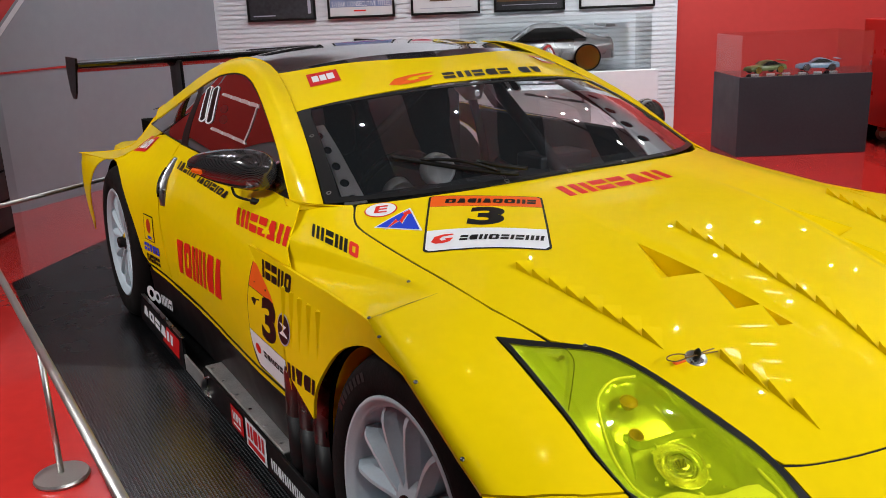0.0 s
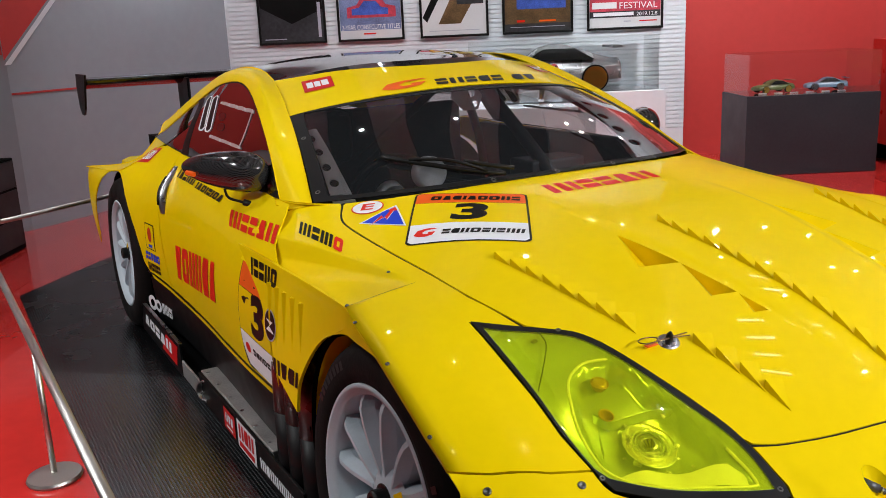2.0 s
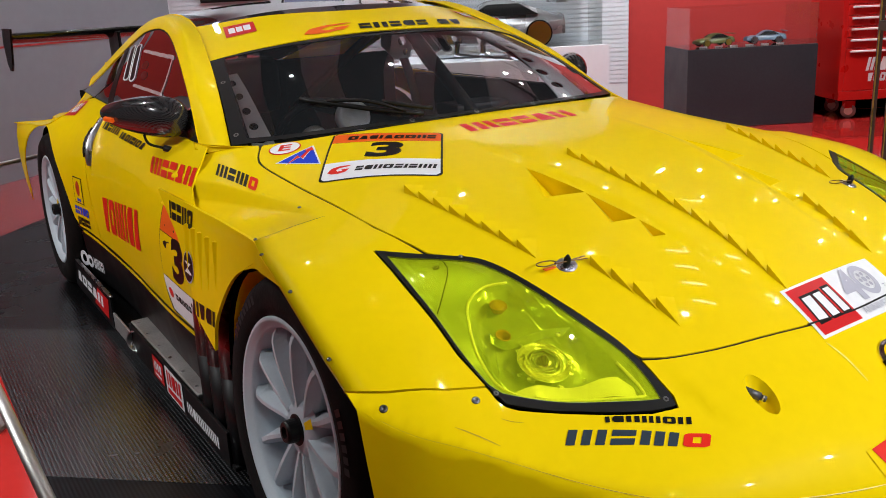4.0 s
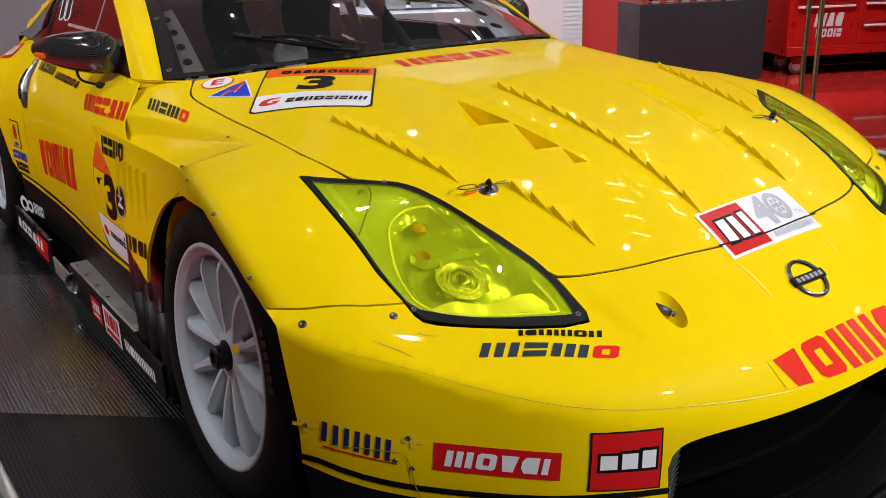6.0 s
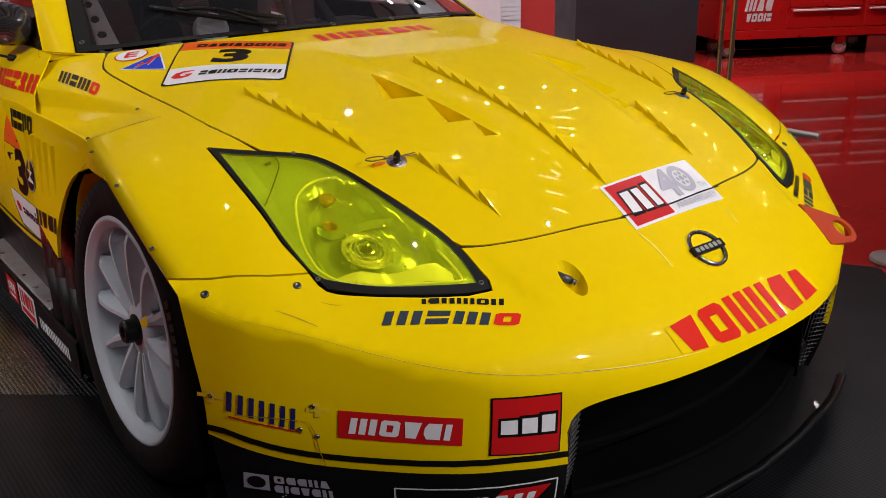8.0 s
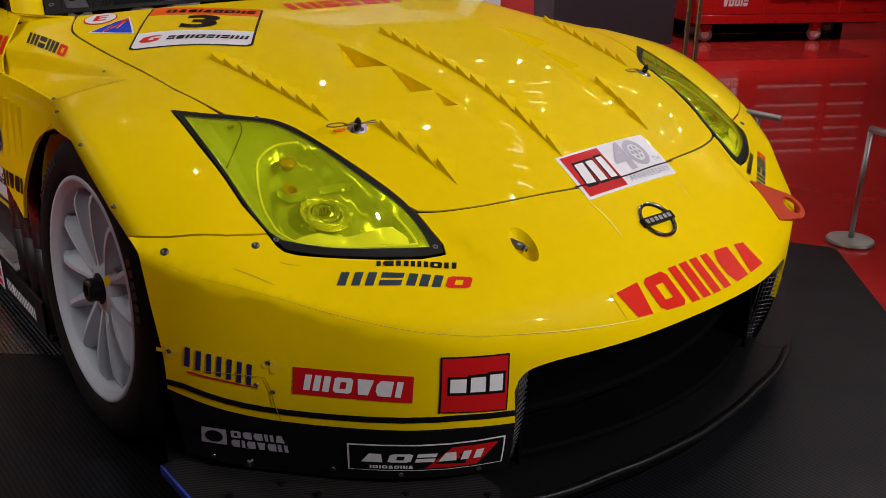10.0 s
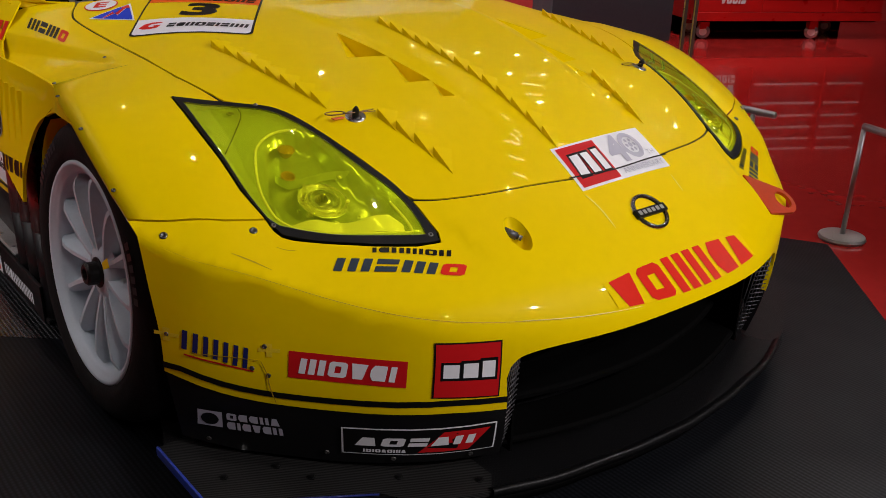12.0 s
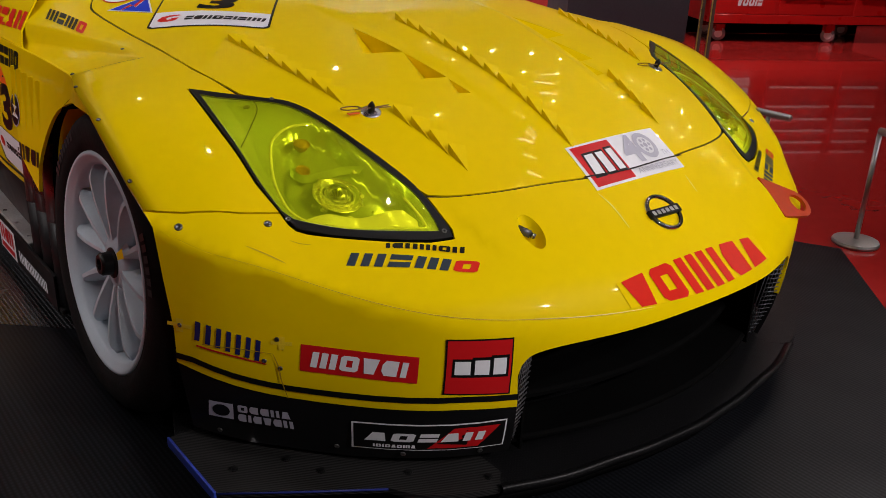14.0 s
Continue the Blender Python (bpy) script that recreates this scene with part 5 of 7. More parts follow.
# ---- headlights ----
def build_lamp_inside(s):
    lamp = [o for o in car.children if o.name.startswith("headlight")][0 if s > 0 else 1]
    def deep(x, y):
        d = min(1.0, edge_gap((x, y), LENS_CUT) / 0.01)
        w = min(1.0, edge_gap((x, y), LAMP_OVAL) / 0.022) if inside((x, y), LAMP_OVAL) else 0.0
        return on_top(x, y) + Vector((0, 0, -0.0015 - 0.005 * d - 0.032 * w * w * (3 - 2 * w)))
    sheet("bucket", lamp, deep, LENS_CUT, LAMP_IN, step=0.009, thick=0.0, sx=s)
    def bowl(x, y, r, down, mat_, name, tilt=(0.0, -0.42, 0.9)):
        n = Vector(tilt).normalized()
        c = on_top(x, y) + Vector((0, 0, -down))
        m = Matrix.Translation((c.x * s, c.y, c.z)) @ Vector((n.x * s, n.y, n.z)).to_track_quat("X", "Z").to_matrix().to_4x4()
        ob = part(name, turned(bmesh.new(), [(0.001, r * 1.04), (0.003, r), (-0.002, r * 0.93), (-0.010, r * 0.7), (-0.015, r * 0.4), (-0.017, 0.0)], 32, m), mat_, lamp, smooth=True)
        return m, ob
    m, ob = bowl(-0.603, -0.466, 0.047, 0.022, BULB, "reflector")
    part("projector", turned(bmesh.new(), [(-0.014, 0.029), (0.002, 0.028), (0.012, 0.022), (0.018, 0.012), (0.020, 0.0)], 28, m), CHROME, ob, smooth=True)
    part("projector_ring", turned(bmesh.new(), [(-0.010, 0.034), (0.004, 0.034), (0.006, 0.031), (0.002, 0.029)], 28, m), BULB, ob, smooth=True)
    # small pale and bright pieces strewn in to paint the lamp's sparkle
    rng = random.Random(4)
    for k in range(34):
        x, y = (-0.600 + rng.uniform(-0.060, 0.055), -0.470 + rng.uniform(-0.055, 0.055)) if k < 20 else (-0.625 + rng.uniform(-0.05, 0.06), -0.528 + rng.uniform(-0.03, 0.03))
        if not inside((x, y), LAMP_OVAL) or edge_gap((x, y), LAMP_OVAL) < 0.012:
            continue
        c = on_top(x, y) + Vector((0, 0, -0.020))
        n = Vector((rng.uniform(-0.5, 0.5), rng.uniform(-0.9, 0.1), 1)).normalized()
        m = Matrix.Translation((s * c.x, c.y, c.z)) @ n.to_track_quat("X", "Z").to_matrix().to_4x4()
        r = rng.uniform(0.003, 0.0075)
        part("glint_facet", turned(bmesh.new(), [(-0.003, r * 1.15), (0.0, r), (0.001, r * 0.5), (0.001, 0.0)], 6, m), BULB if k % 2 else BRIGHT, ob)
    m, ob = bowl(-0.638, -0.521, 0.024, 0.016, BULB, "lower_lamp")
    part("lower_bulb", turned(bmesh.new(), [(-0.012, 0.010), (0.0, 0.009), (0.005, 0.004), (0.006, 0.0)], 16, m), CHROME, ob, smooth=True)
    m, ob = bowl(-0.607, -0.341, 0.0165, 0.014, mat_orange, "indicator", (0, -0.3, 0.95))
    part("indicator_cap", turned(bmesh.new(), [(0.0, 0.015), (0.004, 0.013), (0.006, 0.006), (0.0065, 0.0)], 20, m), mat_orange, ob, smooth=True)
    m, ob = bowl(-0.632, -0.388, 0.014, 0.020, mat_orange, "side_lamp", (0, -0.4, 0.9))
    # upright walls inside the housing, and a pale sheet painting the highlight at its front
    for line in ([(-0.655, -0.380), (-0.642, -0.405), (-0.610, -0.418), (-0.570, -0.432), (-0.533, -0.453)], [(-0.652, -0.389), (-0.668, -0.415), (-0.680, -0.440)]):
        bm = bmesh.new()
        prev = None
        for x, y in bend(line, 4):
            z = top(x, y)
            p = [bm.verts.new((s * x, y, z - d)) for d in (0.010, 0.026)]
            if prev:
                bm.faces.new((prev[0], p[0], p[1], prev[1]))
            prev = p
        part("housing_wall", bm, LAMP_IN, lamp, smooth=True)
    sill = bend([(-0.690, -0.480), (-0.655, -0.516), (-0.603, -0.552), (-0.520, -0.598), (-0.503, -0.590)], 3) + bend([(-0.520, -0.560), (-0.580, -0.540), (-0.640, -0.500)], 3)
    sheet("housing_highlight", lamp, lambda x, y: on_top(x, y) + Vector((0, 0, -0.011 - 0.004 * math.sin(60 * x))), sill, BRIGHT, step=0.01, thick=0.001, sx=s)
    ring = bend([(-0.567, -0.315), (-0.609, -0.297), (-0.652, -0.310), (-0.677, -0.348), (-0.695, -0.392), (-0.701, -0.432), (-0.697, -0.468), (-0.667, -0.510), (-0.603, -0.558), (-0.515, -0.604), (-0.500, -0.600), (-0.507, -0.545)], 4)
    part("inner_rim", tube(bmesh.new(), [Vector((s * x, y, top(x, y) - 0.007)) for x, y in ring], 0.0030, 6), BRIGHT, lamp, smooth=True)
    screw(on_top, s * -0.6574, -0.2108, lamp, 0.0065)
    seam = bend([(-0.638, -0.190), (-0.637, -0.212), (-0.645, -0.235), (-0.680, -0.272), (-0.7175, -0.3076)], 6)
    part("lens_seam", tube(bmesh.new(), [Vector((s * x, y, top(x, y) + 0.0025)) for x, y in seam], 0.0012, 6), TRIM, lamp, smooth=True)


mat_orange = mat("amber_lamp", (0.42, 0.24, 0.02), 0.22, 0.1, vary=0.1)
build_lamp_inside(1)
build_lamp_inside(-1)


# ---- stickers of the front ----
def build_front_stickers():
    q = on_quad(on_top, (-0.657, 0.298), (-0.443, 0.084), (-0.257, 0.365), (-0.476, 0.568))
    plate = sticker("number_plate", car, q, [rounded(0, 0, 1, 1, 0.06, 0.05)], INK, 1, "race number plate with black 3 on yellow")
    sticker("yellow_field", plate, q, [rect(0.018, 0.32, 0.982, 0.74)], YELLOW, 2)
    sticker("orange_field", plate, q, [[(0.018, 0.745), (0.982, 0.745), (0.982, 0.95), (0.95, 0.985), (0.05, 0.985), (0.018, 0.95)]], ORANGE, 2)
    sticker("white_field", plate, q, [[(0.018, 0.32), (0.018, 0.05), (0.05, 0.015), (0.95, 0.015), (0.982, 0.05), (0.982, 0.32)]], WHITE, 2)
    word("numeral", plate, q, "3", 0.34, 0.365, 0.64, 0.715, INK, 4, 0.04, bold=0.045)
    sticker("dark_block", plate, q, marks("rtuvtornd", 0.14, 0.94, 0.81, 0.91, 0.01), INK, 4)
    sticker("dark_block", plate, q, marks("dunrdvdnbv", 0.28, 0.95, 0.13, 0.205, 0.015), INK, 4)
    SWOOSH = [(0.0, 0.25), (0.2, 0.03), (0.5, 0.0), (0.8, 0.15), (0.95, 0.55), (0.6, 0.55), (0.65, 0.35), (0.45, 0.3), (0.36, 0.5), (0.5, 0.75), (1.0, 0.9), (0.9, 1.0), (0.5, 1.0), (0.15, 0.8)]
    sticker("red_mark", plate, q, [[(0.06 + 0.19 * x, 0.11 + 0.13 * y) for x, y in SWOOSH]], RED_INK, 4)
    q = on_quad(on_top, (-0.668, 0.585), (-0.600, 0.525), (-0.552, 0.605), (-0.622, 0.655))
    e = sticker("letter_sticker", car, q, [disc(0.5, 0.5, 0.5, 0.5)], RED_INK, 1, "white oval sticker with red E")
    sticker("white_field", e, q, [disc(0.5, 0.5, 0.46, 0.455)], WHITE, 2)
    word("letter", e, q, "E", 0.31, 0.26, 0.69, 0.74, RED_INK, 4, 0.03, bold=0.025)
    a, b, c = (-0.672, 0.517), (-0.553, 0.537), (-0.600, 0.394)
    tri = sticker("warning_triangle", car, on_top, [[a, c, b]], WHITE, 1, "blue warning triangle with red bolt", 0.05)
    g = ((a[0] + b[0] + c[0]) / 3, (a[1] + b[1] + c[1]) / 3)
    sticker("blue_field", tri, on_top, [[tuple(g[i] + 0.88 * (p[i] - g[i]) for i in (0, 1)) for p in (a, c, b)]], BLUE, 2, "", 0.05)
    bolt = [(-0.655, 0.480), (-0.612, 0.506), (-0.616, 0.486), (-0.584, 0.512), (-0.586, 0.520), (-0.562, 0.525), (-0.570, 0.498), (-0.579, 0.504), (-0.614, 0.472), (-0.611, 0.491)]
    wide = [(g2 * 1.14 + (1 - 1.14) * -0.606, h2 * 1.14 + (1 - 1.14) * 0.498) for g2, h2 in bolt]
    sticker("bolt_edge", tri, on_top, [wide], WHITE, 3, "", 0.05)
    sticker("bolt", tri, on_top, [bolt], RED_INK, 4, "", 0.05)
    q = on_quad(on_top, (-0.197, 0.330), (0.185, 0.330), (0.190, 0.412), (-0.188, 0.415))
    sticker("red_block", car, q, marks("wvddtw", 0, 1, 0, 1, 0.02), RED_INK, 1, "plain red block")
    # anniversary sticker over the bonnet's front edge
    q = on_quad(on_top, (-0.122, -0.682), (0.172, -0.676), (0.176, -0.566), (-0.116, -0.577))
    s40 = sticker("anniversary_sticker", car, q, [rect(0, 0, 1, 1)], WHITE, 1, "white anniversary sticker with a red panel")
    sticker("red_panel", s40, q, [rect(0.03, 0.05, 0.44, 0.95)], SCARLET, 2)
    sticker("dark_block", s40, q, [slab(0.07, 0.22, 0.19, 0.78, 0.02), slab(0.21, 0.22, 0.31, 0.78, 0.0), slab(0.33, 0.22, 0.42, 0.80, 0.0)], INK, 4)
    sticker("white_block", s40, q, [slab(0.085, 0.27, 0.175, 0.73, 0.02), slab(0.222, 0.27, 0.298, 0.73, 0.0), slab(0.342, 0.27, 0.408, 0.75, 0.0)], WHITE, 5)
    word("figure", s40, q, "4", 0.50, 0.30, 0.69, 0.95, GREY, 4, bold=0.03)
    sticker("wheel_mark", s40, q, [(disc(0.775, 0.63, 0.105, 0.31), disc(0.775, 0.63, 0.068, 0.20))], GREY, 4)
    for k in range(6):
        a = math.pi * k / 3
        sticker("wheel_mark", s40, q, [disc(0.775 + 0.042 * math.cos(a), 0.63 + 0.125 * math.sin(a), 0.014, 0.042, 10)], GREY, 5)
    sticker("wheel_mark", s40, q, [disc(0.775, 0.63, 0.020, 0.058, 12)], GREY, 5)
    word("small_word", s40, q, "TH", 0.88, 0.34, 0.96, 0.45, GREY, 4)
    word("small_word", s40, q, "ANNIVERSARY", 0.50, 0.08, 0.97, 0.20, GREY, 4)
    gap = bend([(0.19, -0.6475), (0.131, -0.650), (0, -0.656), (-0.131, -0.650)], 6)
    line = [(x, y + 0.0016) for x, y in gap] + [(x, y - 0.0016) for x, y in reversed(gap)]
    sticker("slit", s40, on_top, [line], INK, 8, "", 0.05)
    for s in (1, -1):
        f = (lambda a, b, c, d: (a, b, c, d)) if s > 0 else (lambda a, b, c, d: ((-b[0], b[1]), (-a[0], a[1]), (-d[0], d[1]), (-c[0], c[1])))
        q = on_quad(on_top, *f((-0.595, -0.609), (-0.468, -0.683), (-0.460, -0.674), (-0.590, -0.602)))
        sticker("black_block", car, q, marks("vuwvnow", 0, 1, 0, 1, 0.0), INK, 1, "plain black block")
        q = on_quad(on_top, *f((-0.674, -0.597), (-0.469, -0.725), (-0.454, -0.709), (-0.659, -0.581)))
        row = marks("nvdmo", 0, 1, 0, 1, 0.02)
        sticker("black_block", car, q, row[:8], SLATE_INK, 1, "plain dark block")
        sticker("red_block", car, q, row[8:], RED_INK, 1)
    # large red blocks over the mouth
    lip = lambda s, t: on_top(-0.222 + 0.440 * s + (0.02 * (0.5 - t) * (1 - 2 * s)) * 0, -0.842 * t + (1 - t) * (ease(NOSE_X, NOSE_Y, abs(-0.222 + 0.440 * s)) + 0.006))
    row = marks("pomvut", 0, 1, 0, 1)
    sticker("white_edging", car, lip, [[(-0.012, 0.0), (1.012, 0.0), (1.012, 1.05), (-0.012, 1.05)]], YELLOW, 1, "", 0.1)
    sticker("red_block", car, lip, row, RED_INK, 3, "large plain red block", 0.1)
    # stickers of the upright face
    q = on_quad(on_nose, (-0.754, 0.302), (-0.601, 0.294), (-0.600, 0.349), (-0.753, 0.358))
    st = sticker("red_sticker", car, q, [rect(0, 0, 1, 1)], SCARLET, 1, "red sticker with a row of white blocks")
    sticker("white_block", st, q, marks("mopuv", 0.07, 0.91, 0.20, 0.78, 0.02), WHITE, 3)
    q = on_quad(on_nose, (-0.564, 0.272), (-0.454, 0.265), (-0.456, 0.383), (-0.564, 0.386))
    st = sticker("red_sticker", car, q, [rect(0, 0, 1, 1)], INK, 1, "square red sticker with outlined white blocks")
    sticker("red_field", st, q, [rect(0.025, 0.025, 0.975, 0.975)], SCARLET, 2)
    sticker("dark_block", st, q, [slab(0.10, 0.33, 0.40, 0.66), slab(0.38, 0.33, 0.68, 0.69), slab(0.66, 0.33, 0.94, 0.72)], INK, 3)
    sticker("white_block", st, q, [slab(0.135, 0.38, 0.36, 0.62), slab(0.42, 0.38, 0.64, 0.64), slab(0.70, 0.38, 0.90, 0.67)], WHITE, 5)
    q = on_quad(on_nose, (-0.888, 0.335), (-0.797, 0.309), (-0.796, 0.360), (-0.887, 0.382))
    sticker("navy_block", car, q, [slab(0.02 + 0.135 * k, 0.12 - 0.1 * (k / 6), 0.085 + 0.135 * k, 0.98 - 0.08 * (k / 6), 0.012) for k in range(7)], NAVY, 1, "slim plain navy bar")
    sticker("red_underline", car, q, [[(0.05, -0.16), (1.0, -0.04), (1.0, 0.01), (0.05, -0.08)]], SCARLET, 1)
    band = [(-0.907, 0.302)] + [(x, z + 0.030) for x, z in HEM[1:]] + [(-0.438, 0.262)]
    low = [(-0.906, 0.288)] + [(x, z + 0.017) for x, z in HEM[1:]] + [(-0.437, 0.249)]
    for s in (1, -1):
        sticker("black_stripe", car, on_nose, [band + low[::-1]], INK, 1, "", 0.05, sx=s)
    q = on_quad(on_nose, (-0.671, 0.129), (-0.442, 0.139), (-0.449, 0.207), (-0.680, 0.196))
    st = sticker("black_sticker", car, q, [rect(0, 0, 1, 1)], WHITE, 1, "black sticker with white frame and blocks")
    sticker("black_field", st, q, [rect(0.012, 0.04, 0.988, 0.96)], INK, 2)
    sticker("red_flash", st, q, [[(0.45, 0.1), (0.80, 0.1), (0.95, 0.85), (0.62, 0.85)]], SCARLET, 3)
    sticker("white_block", st, q, marks("todtw", 0.06, 0.84, 0.36, 0.68, 0.02), WHITE, 5)
    sticker("white_block", st, q, marks("vovotomt", 0.12, 0.38, 0.12, 0.24), WHITE, 5)
    q = on_quad(on_nose, (-0.864, 0.158), (-0.748, 0.154), (-0.758, 0.204), (-0.867, 0.208))
    st = sticker("white_block", car, q, marks("ouunt", 0.34, 0.98, 0.54, 0.90) + marks("uvupuw", 0.34, 1.0, 0.06, 0.44), GREY, 2, "plain pale block")
    sticker("emblem_frame", st, q, [rect(0.02, 0.1, 0.30, 0.9)], GREY, 2)
    sticker("emblem_field", st, q, [disc(0.16, 0.5, 0.10, 0.30)], INK, 4)


build_front_stickers()


# ---- mouth, splitter details ----
def build_mouth():
    for z, back, high in ((0.165, 0.10, 0.016), (0.110, 0.035, 0.014)):
        pts = [(-0.42 + 0.84 * k / 24) for k in range(25)]
        bm = bmesh.new()
        prev = None
        for x in pts:
            y = ease(NOSE_X, NOSE_Y, abs(x)) + 0.04 + back
            ring = [bm.verts.new(v) for v in ((x, y, z), (x, y - 0.008, z + 0.004), (x, y - 0.008, z + high - 0.004), (x, y, z + high), (x, y + 0.10, z + high + 0.004), (x, y + 0.10, z))]
            if prev:
                for q in range(6):
                    bm.faces.new((prev[q], prev[(q + 1) % 6], ring[(q + 1) % 6], ring[q]))
            prev = ring
        bmesh.ops.recalc_face_normals(bm, faces=bm.faces)
        part("duct_vane", bm, MATT, car, smooth=False)
    # upturned lip of the splitter's middle part, and the hanging board under it
    bm, low = bmesh.new(), bmesh.new()
    prev = hung = None
    for k in range(41):
        x = -0.49 + 0.98 * k / 40
        y = ease((0, 0.165, 0.24, 0.366, 0.49), (-0.930, -0.918, -0.905, -0.884, -0.842), abs(x))
        ring = [bm.verts.new(v) for v in ((x, y, 0.074), (x * 1.002, y - 0.006, 0.090), (x * 1.001, y - 0.004, 0.0955), (x, y + 0.002, 0.096), (x, y + 0.014, 0.090), (x, y + 0.03, 0.074))]
        sag = [low.verts.new(v) for v in ((x, y, 0.076), (x, y + 0.006, 0.076), (x, y + 0.035, 0.035), (x, y + 0.028, 0.035))]
        if prev:
            for q in range(6):
                bm.faces.new((prev[q], prev[(q + 1) % 6], ring[(q + 1) % 6], ring[q]))
            for q in range(4):
                low.faces.new((hung[q], hung[(q + 1) % 4], sag[(q + 1) % 4], sag[q]))
        prev, hung = ring, sag
    for mesh_ in (bm, low):
        bmesh.ops.recalc_face_normals(mesh_, faces=mesh_.faces)
    part("splitter_lip", bm, CARBON, car, smooth=True)
    part("splitter_board", low, MATT, car, smooth=True)
    # flat outer plates of twill cloth, with a shallow notch in the front edge
    flat = lambda x, y: Vector((x, y, 0.0885))
    outer = [(-0.914, -0.33), (-0.916, -0.543), (-0.808, -0.616), (-0.657, -0.714)] + bend([(-0.645, -0.735), (-0.625, -0.762), (-0.588, -0.791), (-0.543, -0.816), (-0.489, -0.838)], 3) + [(-0.455, -0.80), (-0.45, -0.60), (-0.80, -0.33)]
    sheet("splitter_plate", car, flat, outer, TWILL, step=0.05, thick=0.012)
    sweep = [(-0.914, -0.33), (-0.916, -0.543)] + bend([(-0.87, -0.60), (-0.76, -0.69), (-0.64, -0.768), (-0.56, -0.812), (-0.489, -0.840)], 3) + [(-0.455, -0.80), (-0.45, -0.60), (-0.80, -0.33)]
    sheet("splitter_plate", car, flat, sweep, CARBON, step=0.05, thick=0.012, sx=-1)
    bm = tube(bmesh.new(), [(x, y - 0.002, 0.086) for x, y in outer[1:4]], 0.0022, 6)
    part("blue_edge", bm, NAVY, bpy.data.objects["splitter_plate"], "scuffed dark blue paint on the edge", smooth=True)
    for s in (-1, 1):
        # wire mesh at each end of the mouth
        bm = bmesh.new()
        for k in range(19):
            z = 0.12 + 0.012 * k
            rod(bm, (s * 0.432, nose(0.432, z) + 0.006, z), (s * 0.395, nose(0.395, z) + 0.035, z), 0.0013, 5)
        for k in range(5):
            x = 0.432 - 0.037 * k / 4
            rod(bm, (s * x, nose(x, 0.12) + 0.006 + 0.0072 * k, 0.115), (s * x, nose(x, 0.33) + 0.006 + 0.0072 * k, 0.335), 0.0013, 5)
        part("wire_mesh", bm, DARK_WIRE, car, smooth=True)
        part("mouth_cheek", block(min(s * 0.388, s * 0.382), -0.78, 0.10, max(s * 0.388, s * 0.382), -0.6, 0.36), MATT, car)
        # black upper returns and blue edge of the splitter
        bm = bmesh.new()
        box(bm, s * 0.919 - 0.003, -0.545, 0.070, s * 0.919 + 0.003, -0.33, 0.091, 0.002)
        part("splitter_edge", bm, SCUFFED_BLUE if s < 0 else TRIM, car)
    part("mouth_roof", block(-0.43, -0.80, 0.375, 0.43, -0.55, 0.385), MATT, car)
    spl = bpy.data.objects["splitter"]
    for x, y in ((-0.86, -0.50), (-0.845, -0.36), (-0.73, -0.60), (-0.765, -0.53), (-0.60, -0.70), (-0.485, -0.80)):
        part("bolt", rod(rod(bmesh.new(), (x, y, 0.088), (x, y, 0.0905), 0.008, 12), (x, y, 0.0905), (x, y, 0.094), 0.0055, 10), TRIM, spl)


build_mouth()


def hairline(name, surf, pts, width, material, parent, level=0.5):
    """A thin line lying on a surface, running out at both ends."""
    pts = bend(pts, 4)
    up, low = [], []
    for i, p in enumerate(pts):
        a, b = pts[max(i - 1, 0)], pts[min(i + 1, len(pts) - 1)]
        l = math.dist(a, b) or 1.0
        n = (-(b[1] - a[1]) / l, (b[0] - a[0]) / l)
        w = width * (0.25 + 0.75 * math.sin(math.pi * (i + 0.3) / (len(pts) - 0.4)))
        up.append((p[0] + n[0] * w, p[1] + n[1] * w))
        low.append((p[0] - n[0] * w, p[1] - n[1] * w))
    return sticker(name, parent, surf, [up + low[::-1]], material, level, "", 0.05)


